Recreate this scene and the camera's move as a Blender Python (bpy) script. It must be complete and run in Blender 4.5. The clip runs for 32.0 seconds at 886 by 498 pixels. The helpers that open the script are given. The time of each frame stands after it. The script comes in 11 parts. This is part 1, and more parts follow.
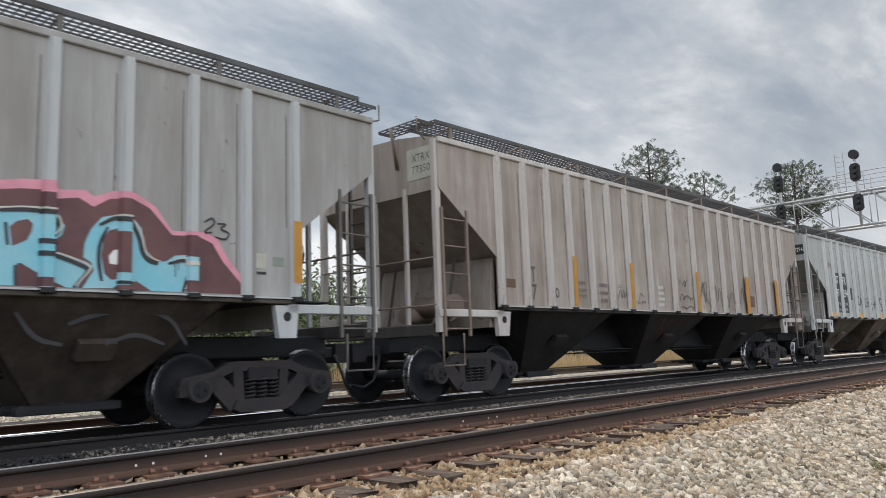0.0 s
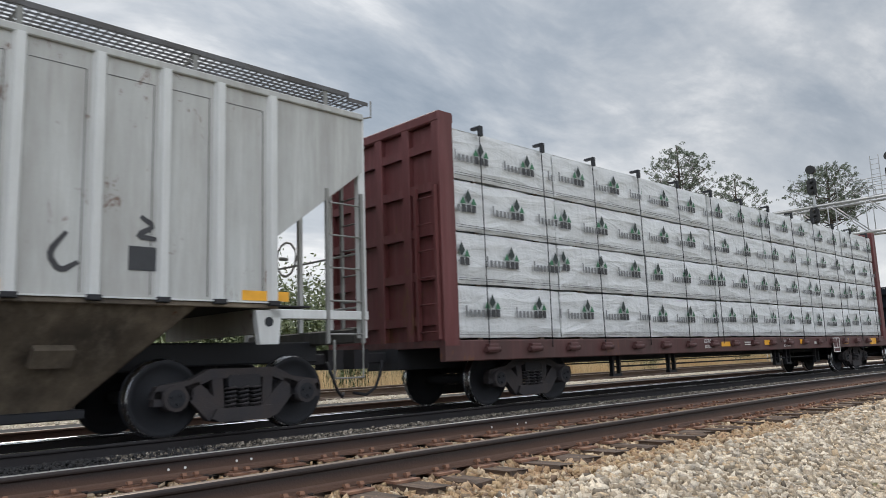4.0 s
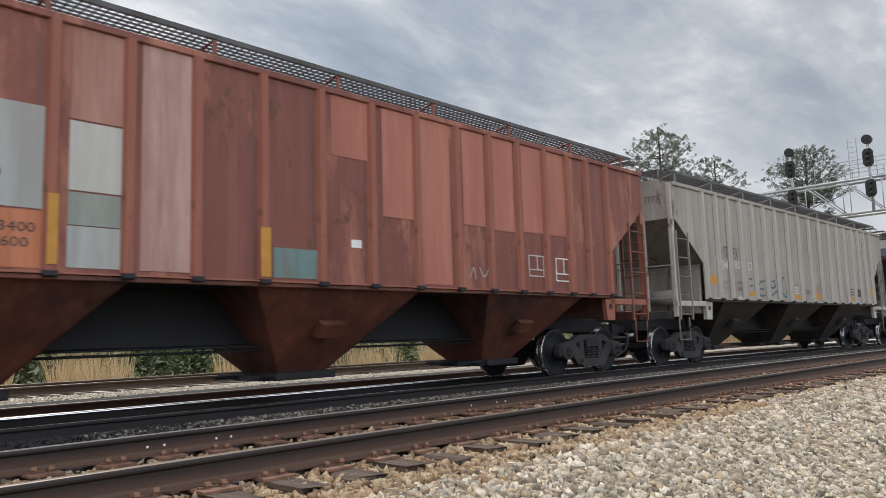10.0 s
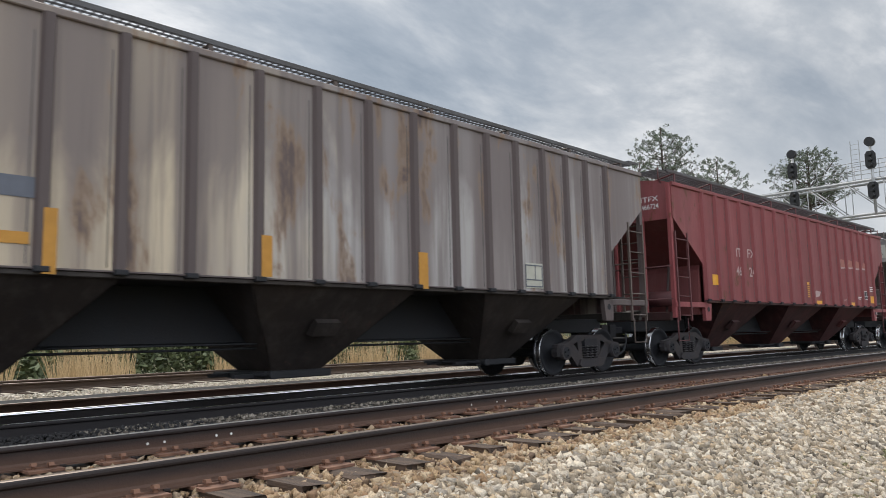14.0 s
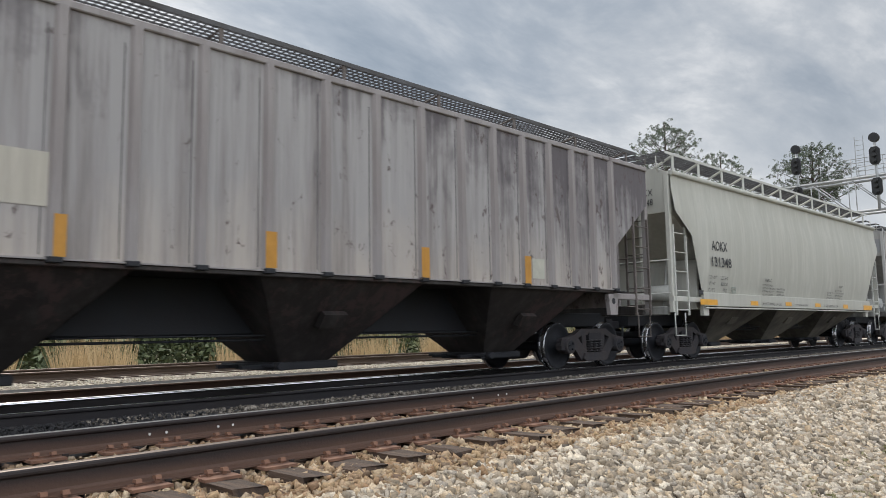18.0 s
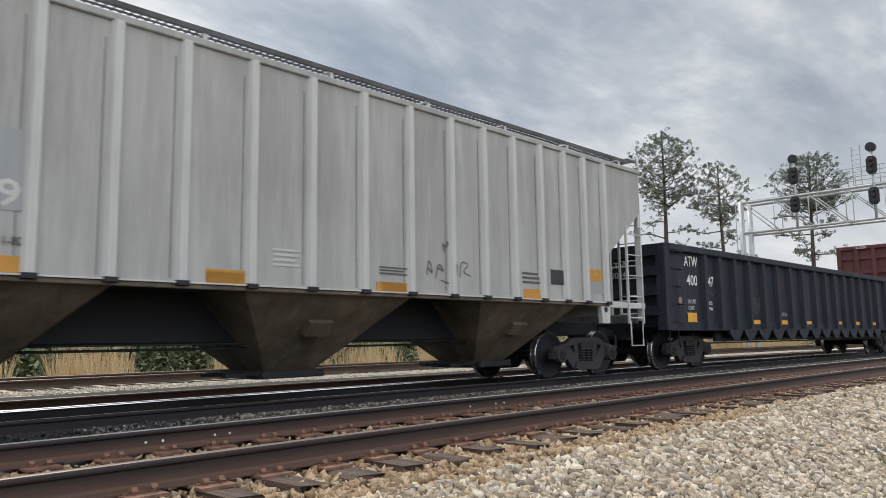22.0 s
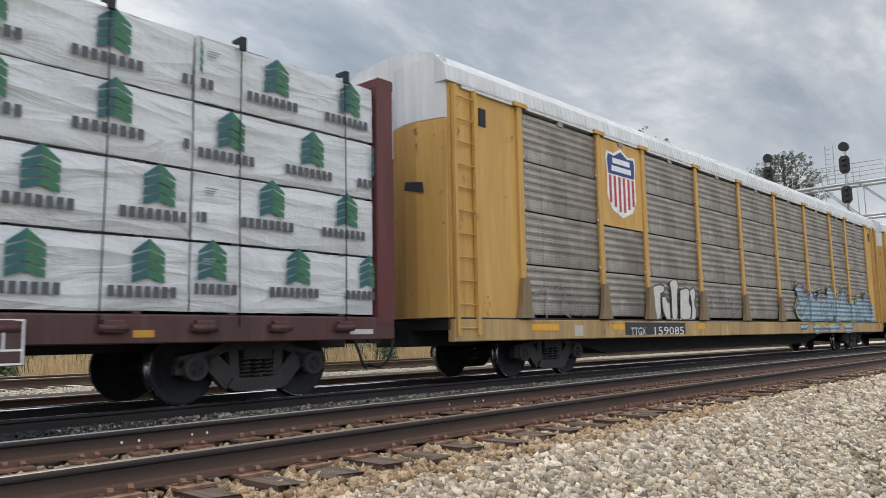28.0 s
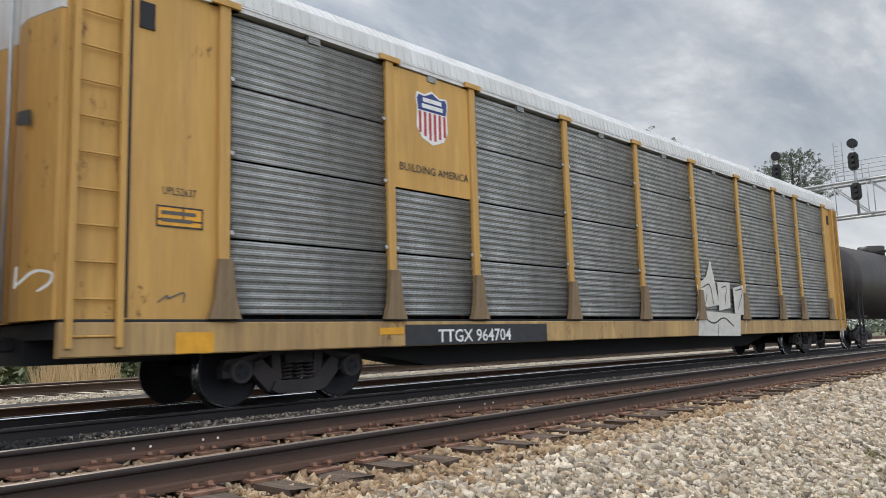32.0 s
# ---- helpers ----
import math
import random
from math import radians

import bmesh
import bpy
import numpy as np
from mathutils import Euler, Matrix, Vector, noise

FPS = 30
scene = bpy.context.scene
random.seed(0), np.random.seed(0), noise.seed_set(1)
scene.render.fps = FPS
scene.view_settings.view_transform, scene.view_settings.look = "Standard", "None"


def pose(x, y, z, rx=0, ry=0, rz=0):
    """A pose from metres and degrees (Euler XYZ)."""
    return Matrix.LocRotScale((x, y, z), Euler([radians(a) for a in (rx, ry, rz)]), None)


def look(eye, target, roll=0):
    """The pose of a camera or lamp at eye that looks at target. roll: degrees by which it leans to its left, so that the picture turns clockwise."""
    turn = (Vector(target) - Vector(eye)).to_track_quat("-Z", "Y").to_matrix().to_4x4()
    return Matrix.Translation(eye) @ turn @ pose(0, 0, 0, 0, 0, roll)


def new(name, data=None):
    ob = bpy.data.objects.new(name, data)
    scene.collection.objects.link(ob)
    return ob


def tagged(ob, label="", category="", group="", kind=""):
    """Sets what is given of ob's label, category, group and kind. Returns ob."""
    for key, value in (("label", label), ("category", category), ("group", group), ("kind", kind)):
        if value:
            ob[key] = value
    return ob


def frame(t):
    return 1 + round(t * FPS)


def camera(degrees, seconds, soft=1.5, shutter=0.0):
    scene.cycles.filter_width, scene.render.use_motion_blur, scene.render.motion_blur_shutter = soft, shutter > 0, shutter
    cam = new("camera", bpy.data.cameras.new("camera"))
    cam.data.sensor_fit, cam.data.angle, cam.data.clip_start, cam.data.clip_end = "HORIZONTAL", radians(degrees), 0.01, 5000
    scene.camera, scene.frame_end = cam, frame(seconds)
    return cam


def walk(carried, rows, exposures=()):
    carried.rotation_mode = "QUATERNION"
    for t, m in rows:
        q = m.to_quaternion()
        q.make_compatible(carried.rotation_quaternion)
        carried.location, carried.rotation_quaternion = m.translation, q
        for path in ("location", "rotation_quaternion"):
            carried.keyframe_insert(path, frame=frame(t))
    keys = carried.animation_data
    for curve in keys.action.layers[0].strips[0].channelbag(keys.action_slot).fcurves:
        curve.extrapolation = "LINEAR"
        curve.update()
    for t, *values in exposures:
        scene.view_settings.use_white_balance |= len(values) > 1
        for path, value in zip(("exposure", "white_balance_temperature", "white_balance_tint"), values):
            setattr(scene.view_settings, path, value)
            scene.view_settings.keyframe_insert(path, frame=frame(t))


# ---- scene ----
from mathutils.geometry import tessellate_polygon
# A freight train passes a camera that is held by hand beside the near track.
# Places along the tracks: s metres of arc from the camera's foot, y metres across at s = 0.
RADIUS = 900.0
TRAIN_Y, NEAR_Y, FAR_Y = 9.415, 5.12, 17.0
# the middle track lies lower than the other two
RAIL_DROP = 0.10
CENTRE_Y = TRAIN_Y - RADIUS


def at(s, y, z=0.0):
    a, r = s / RADIUS, RADIUS + (y - TRAIN_Y)
    return Vector((r * math.sin(a), CENTRE_Y + r * math.cos(a), z))


def along(s, y, z=0.0):
    """A pose on the line y at s, its x axis along the track."""
    p = at(s, y, z)
    return pose(p.x, p.y, p.z, 0, 0, -math.degrees(s / RADIUS))


# ---- camera ----
EYE = (0.0, 0.0, 0.675)


def view(yaw, pitch, roll):
    """The camera's pose: turn to the left from +y, tilt up, roll."""
    a, b = radians(yaw), radians(pitch)
    ahead = Vector((-math.sin(a) * math.cos(b), math.cos(a) * math.cos(b), math.sin(b)))
    return look(EYE, Vector(EYE) + ahead, roll)


cam = camera(61.42, 32.0, 0.9, 0.12)
walk(cam, [
    (0.0, view(-47.45, 8.04, -2.06)), (0.5, view(-46.92, 8.12, -2.12)), (1.0, view(-46.40, 8.20, -2.22)),
    (1.5, view(-46.04, 8.24, -2.23)), (2.0, view(-45.81, 8.30, -2.18)), (2.5, view(-45.61, 8.35, -2.09)),
    (3.0, view(-45.44, 8.41, -1.99)), (3.5, view(-45.35, 8.48, -1.98)), (5.5, view(-45.36, 8.59, -2.34)),
    (6.0, view(-45.53, 8.42, -2.36)), (6.5, view(-45.76, 8.23, -2.36)), (7.0, view(-45.97, 8.04, -2.31)),
    (7.5, view(-46.21, 7.88, -2.28)), (8.0, view(-46.42, 7.73, -2.18)), (8.5, view(-46.64, 7.55, -2.02)),
    (9.0, view(-46.77, 7.33, -1.92)), (9.5, view(-46.79, 7.09, -1.84)), (10.0, view(-46.72, 6.89, -1.79)),
    (10.5, view(-46.53, 6.74, -1.73)), (11.0, view(-46.35, 6.71, -1.72)), (11.5, view(-46.23, 6.72, -1.63)),
    (12.0, view(-46.19, 6.78, -1.60)), (12.5, view(-46.26, 6.80, -1.53)), (13.0, view(-46.38, 6.84, -1.50)),
    (13.5, view(-46.51, 6.84, -1.39)), (14.0, view(-46.61, 6.83, -1.34)), (14.5, view(-46.62, 6.80, -1.20)),
    (16.5, view(-46.24, 6.67, -1.06)), (17.0, view(-46.25, 6.54, -1.02)), (17.5, view(-46.34, 6.42, -0.99)),
    (18.0, view(-46.42, 6.30, -0.92)), (18.5, view(-46.47, 6.23, -0.85)), (19.0, view(-46.50, 6.16, -0.83)),
    (19.5, view(-46.49, 6.13, -0.89)), (20.0, view(-46.47, 6.19, -0.89)), (20.5, view(-46.47, 6.33, -0.93)),
    (21.0, view(-46.46, 6.53, -0.93)), (21.5, view(-46.49, 6.76, -0.90)), (22.0, view(-46.60, 6.93, -0.81)),
    (22.5, view(-46.88, 6.95, -0.76)), (23.0, view(-47.20, 6.79, -0.71)), (23.5, view(-47.57, 6.58, -0.75)),
    (24.0, view(-47.89, 6.43, -0.83)), (24.5, view(-48.11, 6.33, -0.96)), (25.0, view(-48.17, 6.32, -1.01)),
    (25.5, view(-48.17, 6.33, -0.99)), (27.5, view(-48.13, 6.71, -0.92)), (28.0, view(-48.20, 6.76, -0.98)),
    (28.5, view(-48.26, 6.81, -1.02)), (29.0, view(-48.26, 6.86, -1.07)), (29.5, view(-48.17, 6.93, -1.12)),
    (30.0, view(-48.07, 6.95, -1.21)), (30.5, view(-47.96, 6.90, -1.27)), (31.0, view(-47.83, 6.87, -1.37)),
    (31.5, view(-47.70, 6.90, -1.52)), (32.0, view(-47.60, 6.97, -1.67)),
], [(0.0, -0.08), (32.0, -0.08)])

# ---- sky and sun ----
SUN_EL, SUN_AZ = radians(56), radians(20)
world = bpy.data.worlds.new("overcast_sky")
scene.world = world
world.use_nodes = True


class Nodes:
    """A small helper to write node trees."""

    def __init__(self, tree):
        self.t = tree
        tree.nodes.clear()

    def add(self, kind, **values):
        n = self.t.nodes.new(kind)
        for key, v in values.items():
            if key == "operation":
                n.operation = v
            elif key == "blend":
                n.blend_type = v
            elif key == "data":
                n.data_type = v
        return n

    def link(self, a, b):
        self.t.links.new(a, b)

    def put(self, sock, v):
        if isinstance(v, bpy.types.NodeSocket):
            self.t.links.new(v, sock)
        elif sock.type == "RGBA" and len(v) == 3:
            sock.default_value = (*v, 1)
        else:
            sock.default_value = v

    def math(self, op, a, b=0.0, c=0.0):
        n = self.add("ShaderNodeMath", operation=op)
        for i, v in enumerate((a, b, c)):
            self.put(n.inputs[i], v)
        return n.outputs[0]

    def mix(self, f, a, b, blend="MIX"):
        n = self.add("ShaderNodeMix", data="RGBA", blend=blend)
        self.put(n.inputs[0], f)
        self.put(n.inputs[6], a)
        self.put(n.inputs[7], b)
        return n.outputs[2]

    def ramp(self, f, *stops):
        n = self.add("ShaderNodeValToRGB")
        e = n.color_ramp.elements
        while len(e) < len(stops):
            e.new(0.5)
        for el, (p, c) in zip(e, stops):
            el.position = p
            el.color = (c, c, c, 1) if isinstance(c, (int, float)) else (*c, 1)
        self.put(n.inputs[0], f)
        return n.outputs[0]

    def noise(self, vec, scale, detail=4, rough=0.55, dist=0.0):
        n = self.add("ShaderNodeTexNoise")
        n.inputs["Scale"].default_value = scale
        n.inputs["Detail"].default_value = detail
        n.inputs["Roughness"].default_value = rough
        n.inputs["Distortion"].default_value = dist
        if vec is not None:
            self.link(vec, n.inputs["Vector"])
        return n.outputs[0]

    def mapping(self, vec, scale=(1, 1, 1), loc=(0, 0, 0), rot=(0, 0, 0)):
        n = self.add("ShaderNodeMapping")
        n.inputs["Scale"].default_value = scale
        n.inputs["Location"].default_value = loc
        n.inputs["Rotation"].default_value = rot
        self.link(vec, n.inputs["Vector"])
        return n.outputs[0]


w = Nodes(world.node_tree)
coord = w.add("ShaderNodeTexCoord").outputs["Generated"]
sky = w.add("ShaderNodeTexSky")
sky.sky_type = "NISHITA"
sky.sun_disc = False
sky.sun_elevation, sky.sun_rotation = SUN_EL, SUN_AZ
xyz = w.add("ShaderNodeSeparateXYZ")
w.link(coord, xyz.inputs[0])
up = w.math("ADD", w.math("MAXIMUM", xyz.outputs[2], 0.0), 0.22)
flat = w.add("ShaderNodeCombineXYZ")
w.link(w.math("DIVIDE", xyz.outputs[0], up), flat.inputs[0])
w.link(w.math("DIVIDE", xyz.outputs[1], up), flat.inputs[1])
big = w.noise(w.mapping(flat.outputs[0], (0.7, 1.1, 1), (5.6, 2.3, 0), (0, 0, 0.5)), 1.3, 7, 0.58, 0.6)
fine = w.noise(w.mapping(flat.outputs[0], (1, 1.7, 1), (0.3, 2.2, 0), (0, 0, 0.5)), 4.0, 6, 0.6, 0.3)
mixed = w.math("ADD", w.math("MULTIPLY", big, 0.78), w.math("MULTIPLY", fine, 0.22))
cloud = w.ramp(mixed, (0.36, (0.33, 0.39, 0.465)), (0.45, (0.44, 0.495, 0.565)), (0.53, (0.60, 0.64, 0.69)), (0.63, (0.95, 0.96, 0.975)))
# unseen veil behind the camera, opposite the sun, brightened to light car sides
sun_dir = Vector((math.sin(SUN_AZ) * math.cos(SUN_EL), math.cos(SUN_AZ) * math.cos(SUN_EL), math.sin(SUN_EL)))
dot = w.add("ShaderNodeVectorMath", operation="DOT_PRODUCT")
w.link(coord, dot.inputs[0])
dot.inputs[1].default_value = (-0.35, -0.75, 0.56)
glow = w.math("POWER", w.math("MAXIMUM", w.math("MULTIPLY_ADD", dot.outputs["Value"], 0.5, 0.5), 0.0), 4.0)
veil = w.mix(1.0, cloud, w.ramp(glow, (0.0, 1.0), (1.0, 1.0)), "MULTIPLY")
bright_rgb = w.add("ShaderNodeCombineXYZ")
for i in range(3):
    w.link(w.math("MULTIPLY_ADD", glow, (3.18, 3.15, 3.2)[i], 1.04), bright_rgb.inputs[i])
veil = w.mix(1.0, veil, bright_rgb.outputs[0], "MULTIPLY")
towards = w.add("ShaderNodeVectorMath", operation="DOT_PRODUCT")
w.link(coord, towards.inputs[0])
towards.inputs[1].default_value = (-0.62, 0.78, 0.0)
veil = w.mix(1.0, veil, w.ramp(w.math("MULTIPLY_ADD", towards.outputs["Value"], 0.5, 0.5), (0.30, 0.84), (0.62, 1.02), (0.9, 0.98)), "MULTIPLY")
low_sky = w.ramp(xyz.outputs[2], (0.0, 1.0), (0.15, 0.6), (0.28, 0.0))
veil = w.mix(w.math("MULTIPLY", low_sky, 0.68), veil, (0.92, 0.93, 0.945))
total = w.mix(0.94, w.mix(1.0, sky.outputs[0], (0.1, 0.1, 0.1), "MULTIPLY"), veil)
back = w.add("ShaderNodeBackground")
w.link(total, back.inputs[0])
back.inputs[1].default_value = 1.0
out = w.add("ShaderNodeOutputWorld")
w.link(back.outputs[0], out.inputs[0])

sun = new("sun", bpy.data.lights.new("sun", "SUN"))
sun.data.energy, sun.data.angle, sun.data.color = 2.6, radians(6), (1.0, 0.95, 0.88)
sun.matrix_world = look((0, 0, 30), Vector((0, 0, 30)) - sun_dir)

# ---- materials ----
MATS = {}


def base_mat(name):
    m = bpy.data.materials.new(name)
    m.use_nodes = True
    n = Nodes(m.node_tree)
    bsdf = n.add("ShaderNodeBsdfPrincipled")
    o = n.add("ShaderNodeOutputMaterial")
    n.link(bsdf.outputs[0], o.inputs[0])
    return m, n, bsdf


def bump(n, bsdf, height, strength, distance=0.01):
    b = n.add("ShaderNodeBump")
    b.inputs["Strength"].default_value = strength
    b.inputs["Distance"].default_value = distance
    n.link(height, b.inputs["Height"])
    n.link(b.outputs[0], bsdf.inputs["Normal"])


def surface(name, col, col2=None, scale=3.0, rough=0.7, metal=0.0, grain=40.0, relief=0.25, spread=0.12, stretch=(1, 1, 1), lo=0.35, hi=0.65):
    """A plain surface with two scales of variation."""
    if name in MATS:
        return MATS[name]
    m, n, bsdf = base_mat(name)
    v = n.mapping(n.add("ShaderNodeTexCoord").outputs["Object"], stretch)
    a = n.noise(v, scale, 6, 0.6)
    g = n.noise(v, grain, 3, 0.6)
    col2 = col2 or tuple(c * (1 - spread * 2.5) for c in col)
    c = n.mix(n.ramp(a, (lo, 0.0), (hi, 1.0)), col, col2)
    c = n.mix(n.math("MULTIPLY", g, spread * 2), c, tuple(x * 0.55 for x in col))
    n.link(c, bsdf.inputs["Base Color"])
    n.link(n.math("MULTIPLY_ADD", a, 0.25, rough - 0.12), bsdf.inputs["Roughness"])
    bsdf.inputs["Metallic"].default_value = metal
    bump(n, bsdf, g, relief)
    MATS[name] = m
    return m


def paint(name, col, dirt=(0.16, 0.13, 0.1), streak=0.4, rust=0.0, rust_col=(0.11, 0.045, 0.022), blotch=0.25, rough=0.55, seed=0.0, spec=0.35, worn=None, worn_amount=0.0):
    """Weathered car paint: faded patches, streaks that run down, rust and fine grain."""
    if name in MATS:
        return MATS[name]
    m, n, bsdf = base_mat(name)
    v = n.mapping(n.add("ShaderNodeTexCoord").outputs["Object"], (1, 1, 1), (seed * 7.3, seed * 1.7, seed * 3.1))
    big_n = n.noise(v, 0.55, 5, 0.6)
    run = n.noise(n.mapping(v, (2.2, 2.2, 0.3)), 1.0, 7, 0.7)
    g = n.noise(v, 38.0, 3, 0.6)
    c = n.mix(n.math("MULTIPLY", n.ramp(big_n, (0.38, 0.0), (0.66, 1.0)), blotch), col, dirt)
    # panels that faded unequally, and a chalky bloom washed down by rain
    bands = n.noise(n.mapping(v, (1.25, 0, 0.04), (seed * 3, 0, 2)), 1.0, 4, 0.75)
    c = n.mix(n.math("MULTIPLY", n.ramp(bands, (0.46, 0.0), (0.60, 1.0)), min(0.5, 0.22 + 0.28 * streak)), c, tuple(0.55 * k + 0.35 * d for k, d in zip(col, dirt)))
    bloom = n.noise(n.mapping(v, (4.5, 4.5, 0.4), (9, 2, seed)), 1.0, 7, 0.72)
    c = n.mix(n.math("MULTIPLY", n.ramp(bloom, (0.47, 0.0), (0.68, 1.0)), 0.42), c, tuple(min(0.8, 1.3 * k + 0.05) for k in col))
    if worn_amount:
        wv = n.noise(n.mapping(v, (0.9, 0.9, 0.22), (2, 5, 1)), 1.3, 6, 0.7, 0.4)
        c = n.mix(n.ramp(wv, (0.62 - 0.3 * worn_amount, 0.0), (0.7 - 0.3 * worn_amount, 1.0)), c, worn)
    c = n.mix(n.math("MULTIPLY", n.ramp(run, (0.40, 0.0), (0.66, 1.0)), streak), c, dirt)
    long_run = n.noise(n.mapping(v, (2.6, 2.6, 0.2), (1, 4, 2)), 1.0, 6, 0.7)
    c = n.mix(n.math("MULTIPLY", n.ramp(long_run, (0.5, 0.0), (0.72, 1.0)), streak * 0.6), c, tuple(k * 0.55 for k in dirt))
    fine_run = n.noise(n.mapping(v, (14, 14, 0.45), (3, 1, seed)), 1.0, 5, 0.7)
    c = n.mix(n.math("MULTIPLY", n.ramp(fine_run, (0.52, 0.0), (0.74, 1.0)), 0.1 + 0.25 * streak), c, tuple(k * 0.65 for k in dirt))
    if rust:
        # scabs that break through in some stretches and bleed downwards
        spots = n.noise(n.mapping(v, (3.2, 3.2, 1.5)), 1.6, 9, 0.74, 0.5)
        where = n.noise(n.mapping(v, (0.35, 0.35, 0.5), (4, 0, seed)), 1.0, 3, 0.5)
        both = n.math("MULTIPLY_ADD", where, 0.45, n.math("MULTIPLY", spots, 0.75))
        c = n.mix(n.ramp(both, (0.73 - 0.22 * rust, 0.0), (0.78 - 0.2 * rust, 0.9)), c, rust_col)
    c = n.mix(n.math("MULTIPLY", g, 0.14), c, dirt)
    n.link(c, bsdf.inputs["Base Color"])
    n.link(n.math("MULTIPLY_ADD", big_n, 0.3, rough - 0.1), bsdf.inputs["Roughness"])
    bsdf.inputs["Specular IOR Level"].default_value = spec
    bump(n, bsdf, n.math("ADD", n.math("MULTIPLY", big_n, 1.0), n.math("MULTIPLY", g, 0.12)), 0.35, 0.012)
    MATS[name] = m
    return m


def plain(name, col, rough=0.6):
    return surface(name, col, None, 6.0, rough, 0.0, 60.0, 0.08, 0.07)


def rail_mat():
    """Rail steel: dark on the head and web, dusted with rust towards the foot."""
    m, n, bsdf = base_mat("rusty_rail")
    v = n.add("ShaderNodeTexCoord").outputs["Object"]
    sep = n.add("ShaderNodeSeparateXYZ")
    n.link(v, sep.inputs[0])
    a = n.noise(n.mapping(v, (0.5, 1, 3)), 2.5, 6, 0.65)
    g = n.noise(v, 45.0, 3, 0.6)
    foot = n.ramp(n.math("MULTIPLY_ADD", a, 0.06, n.math("MULTIPLY", sep.outputs[2], -1.0)), (0.09, 0.0), (0.17, 1.0))
    c = n.mix(n.ramp(a, (0.35, 0.0), (0.7, 1.0)), (0.014, 0.0095, 0.0095), (0.026, 0.0165, 0.0145))
    c = n.mix(foot, c, (0.095, 0.049, 0.031))
    c = n.mix(n.math("MULTIPLY", g, 0.3), c, (0.02, 0.013, 0.011))
    n.link(c, bsdf.inputs["Base Color"])
    bsdf.inputs["Roughness"].default_value = 0.68
    bump(n, bsdf, g, 0.3)
    return m


# blue-black of the shade beneath the cars is mixed into these steels
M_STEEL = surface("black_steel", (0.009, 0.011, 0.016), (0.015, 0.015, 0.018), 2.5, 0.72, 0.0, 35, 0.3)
M_TRUCK = surface("dirty_shade_tinted_steel", (0.0095, 0.0105, 0.015), (0.020, 0.0175, 0.019), 3.0, 0.8, 0.0, 30, 0.4)
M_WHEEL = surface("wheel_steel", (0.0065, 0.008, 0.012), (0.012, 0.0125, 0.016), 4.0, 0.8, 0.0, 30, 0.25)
M_TREAD = surface("polished_tread", (0.55, 0.55, 0.56), (0.4, 0.4, 0.41), 6.0, 0.25, 1.0, 60, 0.05)
M_RAIL = rail_mat()
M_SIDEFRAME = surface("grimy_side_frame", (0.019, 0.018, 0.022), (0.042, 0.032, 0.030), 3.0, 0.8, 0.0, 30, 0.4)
# middle track's rail colour, darkened for the train's shade
M_DARKRAIL = surface("shade_darkened_rail", (0.011, 0.0095, 0.0115), (0.018, 0.0145, 0.015), 2.0, 0.7, 0.1, 40, 0.3, 0.1, (0.4, 1, 1))
M_RAILTOP = surface("worn_rail_head", (0.95, 0.95, 0.95), (0.90, 0.90, 0.90), 1.2, 0.24, 1.0, 50, 0.02, 0.01, (0.3, 4, 1))
M_TIE = surface("creosote_tie", (0.105, 0.067, 0.045), (0.030, 0.023, 0.019), 3.0, 0.85, 0.0, 30, 0.6, 0.15, (6, 0.7, 3))
M_PLATE = surface("rusty_plate", (0.24, 0.122, 0.075), (0.10, 0.052, 0.035), 5.0, 0.85, 0.0, 45, 0.4)
M_WHITE = plain("white_lettering", (0.78, 0.78, 0.76))
M_BLACK = plain("black_lettering", (0.03, 0.03, 0.035))
M_YELLOW = plain("yellow_reflector", (0.75, 0.36, 0.02), 0.4)
M_GALV = surface("galvanized_steel", (0.50, 0.51, 0.52), (0.38, 0.39, 0.40), 3.0, 0.5, 0.35, 40, 0.15)


